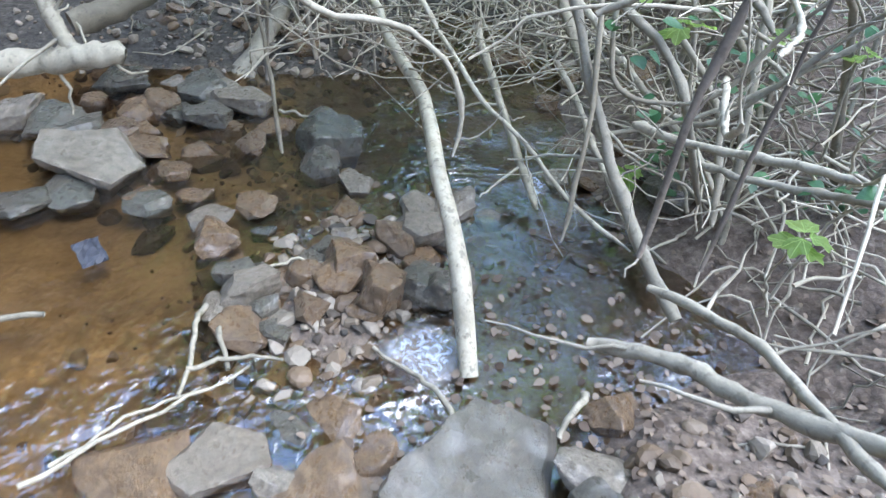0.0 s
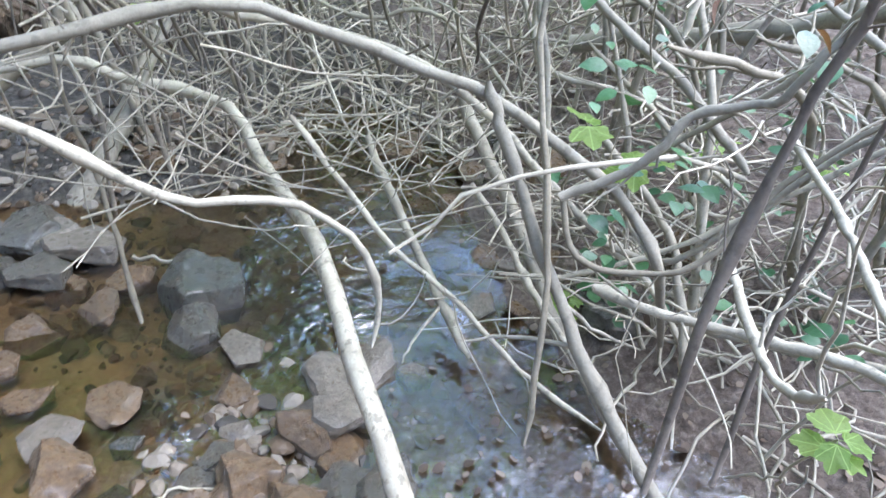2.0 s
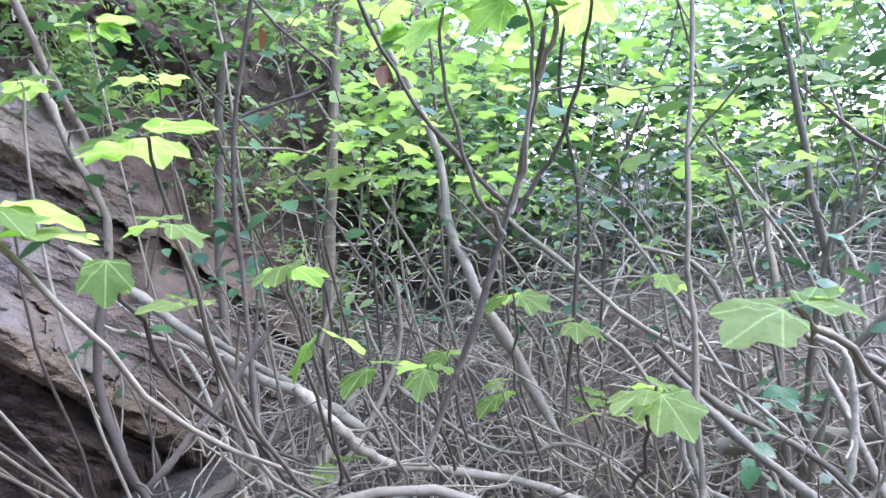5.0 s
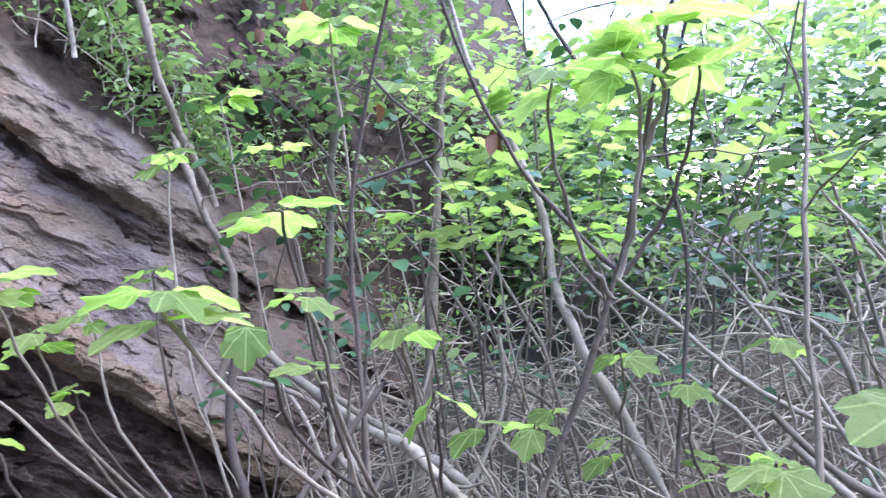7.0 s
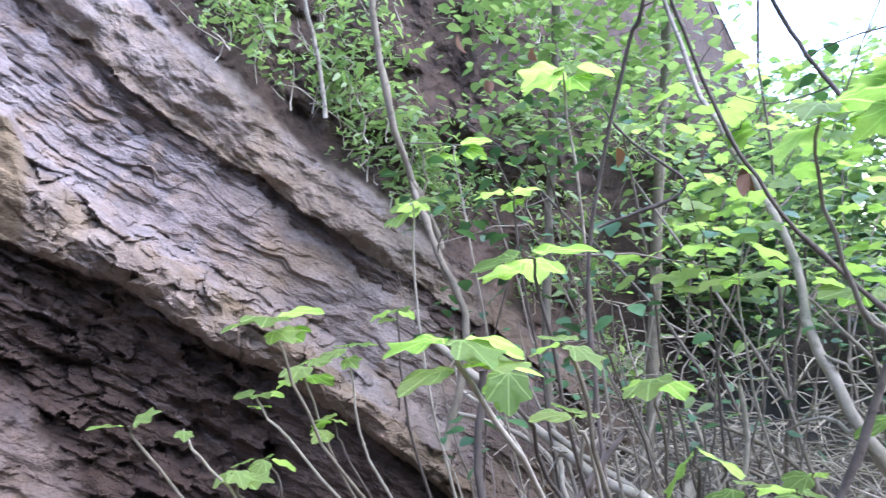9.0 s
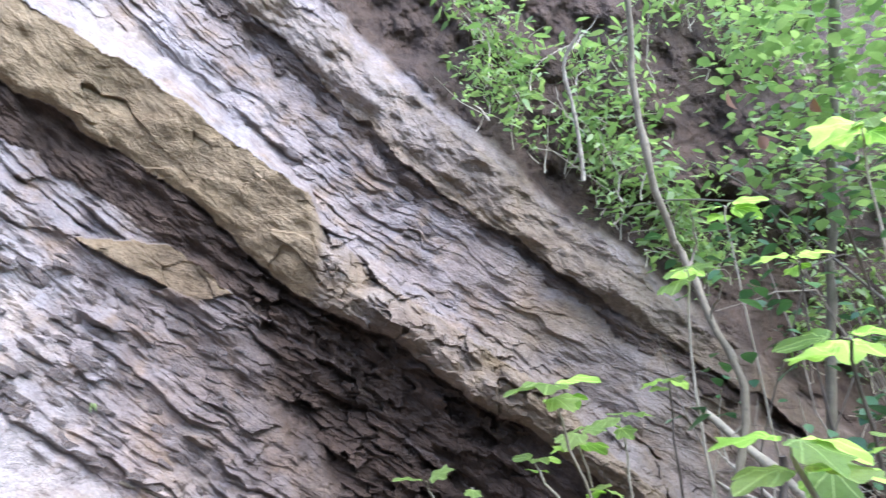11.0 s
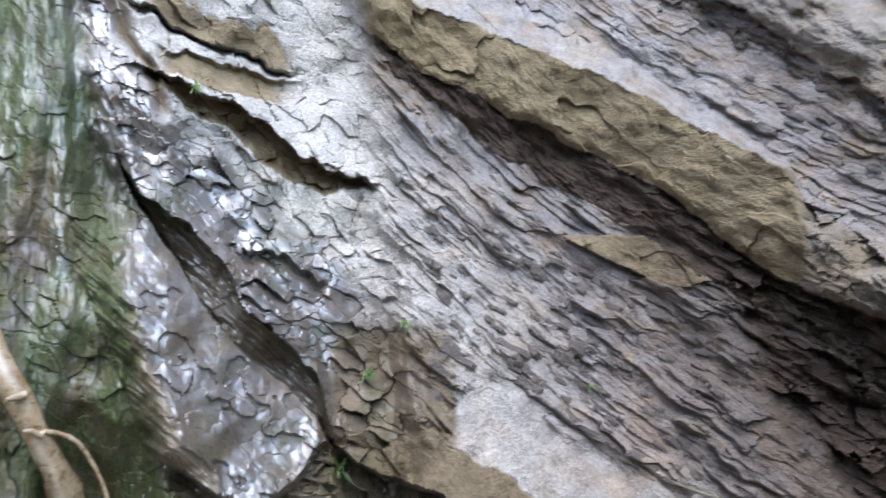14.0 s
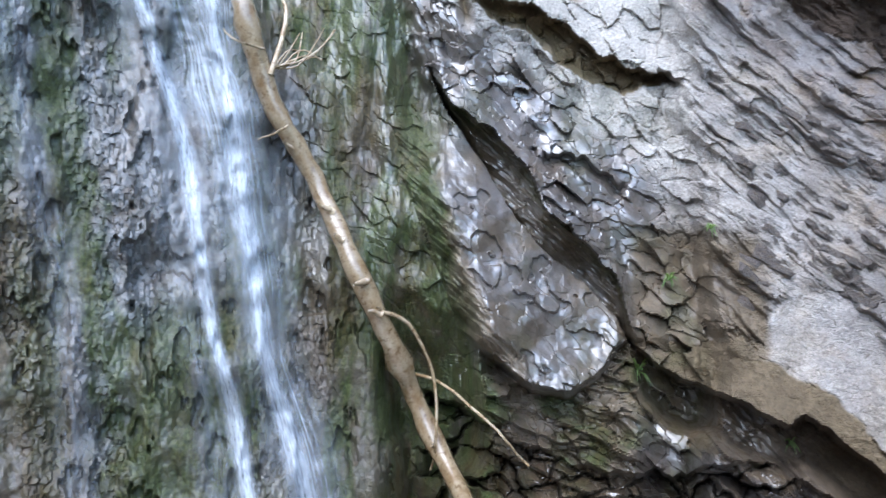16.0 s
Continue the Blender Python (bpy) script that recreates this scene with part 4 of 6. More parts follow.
stone(0.85, 2.16, 0.13, "dark", 51, 0.015, 0.8, 1)
stone(0.43, 1.85, 0.16, "tan", 118, 0.015, 0.5, 1)
stone(-1.24, 2.22, 0.38, "pale", 185, 0.050, 0.7, 0)
stone(-1.51, 2.50, 0.30, "grey", 252, 0.050, 0.8, 1)
stone(-1.25, 2.50, 0.17, "tan", 319, 0.050, 0.8, 0)
stone(-1.09, 2.37, 0.15, "tan", 26, 0.050, 0.6, 1)
stone(-0.99, 2.02, 0.16, "tan", 93, 0.050, 0.6, 0)
stone(-1.39, 1.97, 0.24, "dark", 160, 0.050, 0.5, 1)
stone(-0.46, 0.97, 0.25, "pale", 227, 0.015, 0.8, 0)
stone(-0.64, 0.91, 0.31, "tan", 294, 0.015, 0.7, 1)
stone(-0.61, 1.12, 0.19, "tan", 1, 0.015, 0.5, 0)
stone(0.16, 0.88, 0.49, "grey", 68, 0.015, 0.45, 0)
stone(0.45, 0.92, 0.20, "pale", 135, 0.015, 0.6, 1)
stone(-0.21, 0.87, 0.29, "tan", 202, 0.015, 0.3, 1)
stone(-0.22, 1.07, 0.20, "tan", 269, 0.015, 0.35, 0)
stone(-1.70, 2.54, 0.26, "pale", 336, 0.050, 0.9, 1)
stone(-0.95, 2.83, 0.20, "pale", 43, 0.050, 0.7, 0)
for x, y, size, kind, turn, tall, which in ((-0.11, 1.52, 0.17, "tan", 70, 1.35, 2), (0.08, 1.58, 0.21, "dark", 20, 0.95, 1), (-0.22, 1.66, 0.17, "tan", 120, 0.9, 1), (-0.03, 1.83, 0.18, "pale", 30, 1.2, 2), (0.10, 2.02, 0.20, "pale", 10, 0.75, 1), (-0.52, 1.52, 0.17, "pale", 50, 1.1, 2),
        (-0.83, 2.07, 0.14, "tan", 15, 0.8, 0), (-1.25, 2.04, 0.25, "grey", 80, 0.6, 1), (-1.17, 2.72, 0.18, "tan", 140, 0.9, 2), (-0.91, 2.61, 0.20, "grey", 200, 0.8, 0), (-1.41, 2.91, 0.25, "dark", 30, 0.9, 2), (-1.40, 2.39, 0.28, "grey", 110, 0.9, 2), (-0.70, 2.42, 0.17, "tan", 60, 0.7, 1), (-0.62, 2.58, 0.16, "tan", 10, 0.8, 2)):
    stone(x, y, size, kind, turn, 0.03, tall, which)
more = random.Random(3)
for cx, cy, sx, sy, lo, hi, many in ((-0.35, 1.55, 0.42, 0.5, 0.05, 0.13, 34), (-0.75, 1.75, 0.45, 0.5, 0.05, 0.10, 4), (-1.1, 2.6, 0.45, 0.35, 0.08, 0.2, 22), (-0.6, 2.2, 0.5, 0.4, 0.05, 0.12, 6), (0.1, 2.1, 0.3, 0.5, 0.06, 0.16, 16), (0.2, 0.95, 0.7, 0.2, 0.05, 0.17, 26), (0.75, 2.2, 0.25, 0.6, 0.06, 0.16, 14), (-0.9, 3.4, 0.8, 0.3, 0.05, 0.16, 30), (0.8, 3.0, 0.5, 0.3, 0.06, 0.2, 12)):
    for _ in range(many):
        kind = more.choice(("tan", "tan", "grey", "pale", "dark", "tan"))
        stone(cx + more.gauss(0, 0.6) * sx, cy + more.gauss(0, 0.6) * sy, more.uniform(lo, hi), kind, more.uniform(0, 360), more.uniform(-0.03, 0.005), more.uniform(0.6, 1.1), more.randint(0, 2))


def gravel(count, seed, spots):
    rnd = np.random.RandomState(seed)
    acc = Acc()
    bm = bmesh.new()
    bmesh.ops.create_icosphere(bm, subdivisions=2, radius=0.5)
    ball = np.array([v.co[:] for v in bm.verts])
    tris = [tuple(v.index for v in f.verts) for f in bm.faces]
    bm.free()
    blocks = []
    for _ in range(14):
        p = ball.copy()
        for _ in range(8):
            c = rnd.randn(3)
            c /= np.linalg.norm(c)
            over = np.maximum(p @ c - rnd.uniform(0.24, 0.4), 0)
            p = p - over[:, None] * c
        blocks.append(p * (1, rnd.uniform(0.7, 0.95), rnd.uniform(0.4, 0.75)))
    for _ in range(count):
        cx, cy, sx, sy = spots[rnd.randint(len(spots))]
        x, y = cx + rnd.randn() * sx, cy + rnd.randn() * sy
        if x < -0.5 and 1.1 < y < 2.2 and rnd.rand() < 0.8:
            continue
        z = float(ground_height(x, y))
        size = 0.014 + 0.085 * rnd.rand() ** 3.2
        acc.add(turned(blocks[rnd.randint(14)], (x, y, z + size * 0.12), size, rnd.uniform(-0.4, 0.4), rnd.uniform(-0.4, 0.4), rnd.uniform(0, 6)), tris)
    return acc


def turned(v, place, size, rx, ry, rz):
    m = np.array(Euler((rx, ry, rz)).to_matrix())
    return (v * size) @ m.T + np.asarray(place)


GRAVEL = Nodes("gravel")
_isl = GRAVEL.t.nodes.new("ShaderNodeNewGeometry").outputs["Random Per Island"]
GRAVEL.finish(GRAVEL.mix(0.35, GRAVEL.ramp(_isl, (0.0, (0.04, 0.037, 0.03)), (0.35, (0.15, 0.10, 0.055)), (0.7, (0.20, 0.17, 0.125)), (1.0, (0.29, 0.25, 0.19))), GRAVEL.noise(60, 4), "MULTIPLY"), 0.6, GRAVEL.bump(GRAVEL.noise(80), 0.5, 0.005))
tagged(new("gravel", gravel(3600, 8, ((-0.25, 1.5, 0.28, 0.4), (-0.2, 1.7, 0.25, 0.35), (-0.5, 1.6, 0.3, 0.3), (-0.35, 2.15, 0.3, 0.25), (-1.1, 2.8, 0.5, 0.25), (-0.8, 3.2, 0.6, 0.25), (-0.9, 3.4, 0.8, 0.35), (-0.4, 3.5, 0.8, 0.3), (0.3, 3.3, 0.5, 0.25), (0.5, 0.85, 0.6, 0.15))).mesh("gravel", GRAVEL.mat, False)), "loose brown and grey gravel of the creek bed", "gravel", kind="stuff")


# ---------------------------------------------------------------- leaves and stems
def lobed_leaf():
    """Five blunt lobes round a stalk, folded a little along the rib; one unit long."""
    th = np.linspace(-2.6, 2.6, 41)
    r = 0.37 + np.max([size * np.exp(-np.abs((th - turn) / wide) ** 2.2) for turn, size, wide in ((0, 0.25, 0.46), (1.05, 0.18, 0.42), (-1.05, 0.18, 0.42), (2.05, 0.08, 0.5), (-2.05, 0.08, 0.5))], 0) + 0.012 * np.cos(th * 19)
    x, y = r * np.sin(th), 0.38 + r * np.cos(th)
    z = 0.22 * np.abs(x) - 0.50 * x ** 2 - 0.30 * (y - 0.3) ** 2 + 0.035 * np.sin(th * 5)
    v = np.vstack([[(0, 0.36, 0.0), (0, 0.02, 0)], np.stack([x, y, z], -1), [(0.014, 0.05, -0.01), (-0.014, 0.05, -0.01), (0, -0.16, -0.03)]])
    f = [(0, i, i + 1) for i in range(2, 42)] + [(0, 1, 2), (0, 42, 1), (43, 44, 45)]
    return v, f


def oval_leaf(wide=0.34, fold=0.12):
    t = np.linspace(0, 1, 6)
    w = wide * np.sin(np.pi * t ** 0.8) ** 0.9
    z = -0.22 * t ** 2
    v = [(0, ti, zi) for ti, zi in zip(t, z)]
    v += [(wi, ti, zi + fold * wi) for ti, wi, zi in zip(t[1:5], w[1:5], z[1:5])]
    v += [(-wi, ti, zi + fold * wi) for ti, wi, zi in zip(t[1:5], w[1:5], z[1:5])]
    f = [(0, 6, 1), (0, 1, 10)]
    for i in range(3):
        f += [(1 + i, 6 + i, 7 + i, 2 + i), (1 + i, 2 + i, 11 + i, 10 + i)]
    f += [(4, 9, 5), (4, 5, 13)]
    return np.array(v), f


LOBED, OVAL, LANCE = lobed_leaf(), oval_leaf(0.36), oval_leaf(0.17)


def leaf_cloud(acc, shape, centre, radius, count, size, rnd, droop=0.5):
    for _ in range(count):
        d = rnd.randn(3)
        d /= np.linalg.norm(d)
        p = np.asarray(centre) + d * np.asarray(radius) * rnd.rand() ** 0.45
        acc.add(turned(shape[0], p, size * rnd.uniform(0.6, 1.25), rnd.uniform(-droop, droop * 0.4), rnd.uniform(-droop, droop), rnd.uniform(0, 6.3)), shape[1])


def leaf_mesh(name, shape, material):
    acc = Acc()
    acc.add(*shape)
    return acc.mesh(name, material)


FIG_MESH = leaf_mesh("lobed_leaf", LOBED, leaf_material("veined_leaf", (0.20, 0.335, 0.085), (0.38, 0.52, 0.18), 0.7, 0.34, True))


TWIG_SEED = np.random.RandomState(77)


def branch(name, ctrl, r0, r1, material, label, n=22, wob=0.03, sides=8, group="", twigs=3, kink=0.14):
    """A bent tapering branch; the twigs that grow from it are its parts."""
    acc = Acc()
    line = glide(ctrl, n)
    pts = wobble(line, min(wob, 0.011 * float(np.linalg.norm(np.diff(line, axis=0), axis=1).sum())))
    step = float(np.linalg.norm(pts[1:] - pts[:-1], axis=1).mean())
    pts[1:-1] += np.random.randn(n - 2, 3) * min(kink * max(r0, r1), 0.07 * step)
    knots = 1 + 0.07 * np.random.randn(n)
    knots[np.random.randint(1, n - 1, 2)] *= 1.3
    ends = np.clip((np.arange(n)[::-1] + 0.5) / 1.6, 0.35, 1.0)
    ends[0] = 0.85
    acc.tube(pts, np.linspace(r0, r1, n) * knots * ends, sides, 0.14)
    ob = new(name, acc.mesh(name, material))
    for _ in range(twigs):
        k = TWIG_SEED.randint(2, n - 1)
        d = TWIG_SEED.randn(3) + (0, 0, 0.35)
        d = d / np.linalg.norm(d) * TWIG_SEED.uniform(0.10, 0.42)
        t = Acc()
        rt = min(max(r0, r1) * 0.34, 0.0065) * TWIG_SEED.uniform(0.7, 1.2)
        t.tube(wobble(glide((pts[k], pts[k] + d * 0.5 + TWIG_SEED.randn(3) * 0.02, pts[k] + d), 7), 0.02), np.linspace(rt, rt * 0.45, 7), 5, 0.12)
        part("twig", t.mesh("twig", material), ob)
    return tagged(ob, label, "branch", group)


def fig_shoot(ctrl, r0, leaves, size, label="young shoot with bright green lobed leaves", material=None, seed=0, droop=0.0, spin=0.0):
    """A thin upright stem with a rosette of lobed leaves on top; each leaf is a part."""
    rnd = np.random.RandomState(seed)
    root = empty("fig_shoot", tuple(ctrl[0]))
    acc = Acc()
    pts = wobble(glide(ctrl, 14), 0.02)
    acc.tube(pts - np.asarray(ctrl[0]), np.linspace(r0, r0 * 0.45, 14), 6, 0.1)
    part("stem", acc.mesh("stem", material or (GREY_BARK, BRUSH_BARK, DARK_BARK)[seed % 3]), root)
    for k in range(leaves):
        s = size * rnd.uniform(0.65, 1.12)
        turn = Euler((rnd.uniform(-0.4, 0.2) - droop, rnd.uniform(-0.35, 0.35), spin + k * 2.4 + rnd.uniform(-0.5, 0.5)))
        leaf = part("leaf", FIG_MESH, root)
        leaf.location = Vector(pts[-1] - np.asarray(ctrl[0]) - (0, 0, 0.03 * (k // 3))) + turn.to_matrix() @ Vector((0, 0.15 * s, 0))
        leaf.scale = (s, s, s)
        leaf.rotation_euler = turn
    return tagged(root, label, "plant", "leafy shoots")


# ---------------------------------------------------------------- thicket, far to near
def thicket_tangle(count, seed, spots, reach, high, thick):
    """Dead crossing brush: many bent thin stems in one mesh."""
    rnd = np.random.RandomState(seed)
    acc = Acc()
    for _ in range(count):
        cx, cy, sx, sy = spots[rnd.randint(len(spots))]
        p = np.array((cx + rnd.uniform(-sx, sx), cy + rnd.uniform(-sy, sy), 0.0))
        p[2] = float(ground_height(p[0], p[1])) + rnd.uniform(-0.03, high) * rnd.rand()
        d = np.array((rnd.randn(), rnd.randn() * 0.8, rnd.uniform(-0.15, 0.8)))
        d /= np.linalg.norm(d)
        ln = reach * rnd.uniform(0.5, 1.3)
        q = p + d * ln
        q[2] = max(q[2] - 0.35 * ln * rnd.rand(), 0.04)
        m = (p + q) / 2 + rnd.randn(3) * 0.08 * ln + (0, 0, 0.12 * ln)
        pts = wobble(glide((p, m, q), 9), 0.05 * ln)
        pts[1:-1] += rnd.randn(7, 3) * 0.012 * ln
        r = thick * rnd.uniform(0.5, 1.6)
        acc.tube(pts, np.linspace(r, r * 0.5, 9), 5, 0.15)
    return acc


def saplings(count, seed, spots, low, high, thick):
    """A stand of thin saplings, each a thing with its side branches as parts."""
    rnd = np.random.RandomState(seed)
    for k in range(count):
        cx, cy, sx, sy = spots[rnd.randint(len(spots))]
        x, y = cx + rnd.uniform(-sx, sx), cy + rnd.uniform(-sy, sy)
        z = float(ground_height(np.array(x), np.array(y))) - 0.03
        h = rnd.uniform(low, high)
        lean = rnd.randn(2) * 0.22 * h
        pts = wobble(glide(((x, y, z), (x + lean[0] * 0.3, y + lean[1] * 0.3, z + h * 0.5), (x + lean[0], y + lean[1], z + h)), 10), 0.035 * h)
        r = thick * rnd.uniform(0.5, 1.5)
        acc = Acc()
        acc.tube(pts, np.linspace(r, r * 0.4, 10), 6, 0.12)
        ob = new("sapling", acc.mesh("sapling", STAND_BARK))
        for _ in range(2):
            p = pts[rnd.randint(4, 9)]
            d = rnd.randn(3) * (1, 1, 0.5) + (0, 0, 0.5)
            e = p + d / np.linalg.norm(d) * h * rnd.uniform(0.12, 0.3)
            side = Acc()
            side.tube(wobble(glide((p, (p + e) / 2 + (0, 0, 0.03), e), 6), 0.02), np.linspace(r * 0.5, r * 0.2, 6), 5)
            part("side_branch", side.mesh("side_branch", STAND_BARK), ob)
        tagged(ob, "thin bare grey sapling standing in the thicket" if r < thick else "slender grey sapling rooted in the creek bank", "sapling", "saplings of the thicket")


SPOTS = ((1.6, 2.4, 0.7, 0.9), (1.4, 3.6, 0.9, 0.7), (0.5, 3.9, 0.8, 0.5), (2.6, 4.2, 1.2, 1.2), (1.0, 5.2, 1.6, 0.8))
brush = thicket_tangle(1150, 5, SPOTS + ((0.4, 5.6, 1.5, 0.8), (2.4, 6.0, 1.5, 1.2), (-0.6, 5.0, 0.8, 0.6)), 0.75, 1.05, 0.0046)
tagged(new("dead_brush", brush.mesh("dead_brush", BRUSH_BARK)), "tangle of dead pale twigs over the bank", "brush", kind="stuff")
low_brush = thicket_tangle(260, 9, ((1.35, 1.5, 0.45, 0.6), (1.2, 2.2, 0.4, 0.5), (0.2, 3.4, 0.8, 0.2)), 0.5, 0.35, 0.0045)
tagged(new("fallen_twigs", low_brush.mesh("fallen_twigs", BRUSH_BARK)), "fallen twigs littering the creek bank", "twigs", kind="stuff")

# fine twigs caught in the arching branches
fine = np.random.RandomState(52)
for _ in range(130):
    u = fine.rand()
    c = np.array((-0.75 + 1.7 * u + 0.15 * fine.randn(), 2.45 - 0.25 * u + 0.2 * fine.randn(), 0.78 - 0.35 * u ** 2 + 0.20 * fine.randn()))
    d = fine.randn(3) * (1.0, 0.6, 0.45) + (0.3, 0, -0.25)
    d *= fine.uniform(0.12, 0.36) / np.linalg.norm(d)
    r = fine.uniform(0.0016, 0.0042)
    acc = Acc()
    acc.tube(wobble(glide((c - d, c + fine.randn(3) * 0.03, c + d), 8), 0.02), np.linspace(r, r * 0.5, 8), 5, 0.15)
    tagged(new("twig", acc.mesh("twig", PALE_BARK)), "fine dead twig caught in the arching branches", "twig", "twigs caught in branches")

# long bare stems that lean and arch out of the bank
lean = np.random.RandomState(31)
for k in range(64):
    x, y = lean.uniform(0.85, 2.4), lean.uniform(1.7, 4.0)
    if k % 4 == 0:
        x, y = lean.uniform(-0.9, 0.9), lean.uniform(3.3, 4.2)
    z = float(ground_height(np.array(x), np.array(y)))
    ln = lean.uniform(0.9, 2.1)
    to = np.array((lean.uniform(-1.0, 0.35), lean.uniform(-0.5, 0.7)))
    p0, p1 = (x, y, z - 0.03), (x + to[0] * ln * 0.22, y + to[1] * ln * 0.22, z + ln * 0.5)
    p2 = (x + to[0] * ln * 0.6, y + to[1] * ln * 0.55, z + ln * lean.uniform(0.6, 0.9))
    r = lean.uniform(0.006, 0.017)
    branch("bare_stem", (p0, p1, p2), r, r * 0.55, (PALE_BARK, PALE_BARK, GREY_BARK)[k % 3], ("pale bare stem arching out of the bank", "thin bleached stem leaning over the creek bank", "grey bare stem leaning in the thicket")[k % 3], n=16, wob=0.06, sides=6, group="bare stems", twigs=4)

STAND = ((1.8, 3.0, 0.9, 0.8), (0.9, 4.4, 1.2, 0.7), (-0.8, 4.3, 0.8, 0.4), (2.8, 4.6, 1.2, 1.2), (1.2, 6.4, 2.2, 0.9), (3.5, 7.0, 1.5, 1.5))
saplings(64, 12, STAND, 1.4, 3.0, 0.010)
saplings(14, 31, ((-0.55, 3.3, 0.5, 0.3),), 1.2, 2.4, 0.009)
rnd = np.random.RandomState(4)


def foliage(name, shape, material, clouds, az, el, dist, radius, each, size, label, seed):
    """Leaves in clumps through a sector of the thicket round the axis."""
    r = np.random.RandomState(seed)
    acc = Acc()
    for _ in range(clouds):
        a, e, d = radians(r.uniform(*az)), radians(r.uniform(*el)), r.uniform(*dist)
        c = AXIS + d * np.array((-math.sin(a), math.cos(a), math.tan(e)))
        leaf_cloud(acc, shape, c, (radius, radius, radius * 0.7), each, size, r)
    return tagged(new(name, acc.mesh(name, material)), label, "foliage", kind="stuff")


foliage("sapling_foliage", LOBED, FIG_LEAF, 110, (-34, 2), (-3, 13), (2.2, 5.0), 0.26, 6, 0.085, "bright green lobed leaves on the saplings", 41)
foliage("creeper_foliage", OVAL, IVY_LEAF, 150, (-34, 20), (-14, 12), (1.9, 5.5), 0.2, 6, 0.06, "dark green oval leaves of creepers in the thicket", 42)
foliage("shrub_foliage", LANCE, SHRUB_LEAF, 95, (-30, 3), (-10, 12), (2.8, 6.0), 0.26, 16, 0.075, "small fresh leaves through the thicket", 45)
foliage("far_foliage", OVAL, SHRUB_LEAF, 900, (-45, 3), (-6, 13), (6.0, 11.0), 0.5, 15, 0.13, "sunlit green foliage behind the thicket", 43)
# Dark leaf material gives this slope its shade by colour.
foliage("hill_foliage", OVAL, IVY_LEAF, 420, (-45, 8), (-6, 7), (7.0, 10.0), 0.5, 15, 0.13, "green foliage on the slope behind the thicket, shade put into its dark colour", 48)
foliage("bank_creeper", OVAL, IVY_LEAF, 60, (-60, -28), (-40, -16), (1.6, 2.6), 0.12, 6, 0.05, "dark creeper leaves on the creek bank", 44)

foliage("bank_leaves", OVAL, SHRUB_LEAF, 115, (-2, 16), (9, 28), (3.4, 4.3), 0.28, 14, 0.075, "fresh green leaves at the top of the earth bank", 47)

# shrubs on the earth bank above the upper ledge
acc, wood = Acc(), Acc()
for _ in range(640):
    az = 4 + 34 * rnd.rand() ** 1.3
    low = float(along_line(az, UPPER_CREST)) + 1.5
    el = low + rnd.rand() ** 1.1 * (34 if az < 24 else 22)
    if el > 32 or float(fbm(np.array(az / 5), np.array(el / 5), 3, 205)) < (0.14 if az < 17 and el < 9 else -0.02):
        continue
    p = on_cliff(az, el, 0.10 + 0.35 * rnd.rand())
    q = p + np.array((rnd.uniform(-0.1, 0.1), rnd.uniform(-0.1, 0.1), 0.35))
    leaf_cloud(acc, LANCE, p + (0, 0, 0.15), (0.17, 0.17, 0.2), 22, rnd.choice((0.05, 0.07, 0.10)), rnd, 0.9)
    if rnd.rand() < 0.4:
        q = p + rnd.randn(3) * 0.16 + (0, 0, 0.15)
        wood.tube(wobble(glide((p - (0, 0, 0.12) + rnd.randn(3) * 0.05, p, q), 6), 0.05), np.linspace(0.005, 0.002, 6), 4)
tagged(new("bank_shrub_foliage", acc.mesh("bank_shrub_foliage", SHRUB_LEAF)), "fresh green narrow leaves on the earth bank", "foliage", kind="stuff")
tagged(new("bank_shrub_stems", wood.mesh("bank_shrub_stems", BRUSH_BARK)), "thin stems on the earth bank above the ledges", "stems", kind="stuff")


# ---------------------------------------------------------------- waterfall and log
def falling_strand(name, line, width, proud, cover, froth, label, fade=0.02):
    """A sheet of water that follows the rock."""
    n, k = 140, 14
    path = glide([(a, e, 0) for a, e in line], n)
    wide = width * (1 + 0.14 * np.sin(np.linspace(0, 17, n)) + 0.08 * np.sin(np.linspace(2, 43, n)))
    az = path[:, 0][:, None] + 0.10 * np.sin(np.linspace(0, 31, n))[:, None] + np.linspace(-0.5, 0.5, k)[None, :] * wide[:, None]
    el = np.repeat(path[:, 1][:, None], k, 1)
    rho = cliff_form(az, el)[0] - proud - 0.03 * np.cos(np.linspace(-1.5, 1.5, k))[None, :] - 0.03 * fbm(az * 1.5, el / 6, 3, 5)
    a = np.radians(az)
    edge = np.repeat(ramp01(1 - np.abs(np.linspace(-1, 1, k)), 0.0, 1.0)[None, :], n, 0)
    edge = edge * ramp01(np.linspace(0, 1, n), 1.0, 1.0 - fade)[:, None]
    uu, vv = np.meshgrid(np.linspace(0, 1, n) * 3.0, np.linspace(0, 1, k) * width * 0.06, indexing="ij")
    ob = sheet(name, AXIS[0] - rho * np.sin(a), AXIS[1] + rho * np.cos(a), AXIS[2] + rho * np.tan(np.radians(el)), falling_water_material(name, cover, froth), dict(edge=edge), (vv, uu))
    return tagged(ob, label, "waterfall", kind="structure")


LEFT_RUN = ((129, 30), (126.6, 19.4), (125, 14.8), (123.1, 7.5), (122.3, -0.4), (120.4, -9.2), (118.7, -17.7), (117, -26))
RIGHT_RUN = ((123, 30), (121.7, 20.2), (120, 12), (118.9, 3.2), (117.4, -6.7), (114.3, -18.1), (112.5, -26))
falling_strand("waterfall_strand", LEFT_RUN, 2.0, 0.05, 0.8, 0.7, "narrow white strand of falling water")
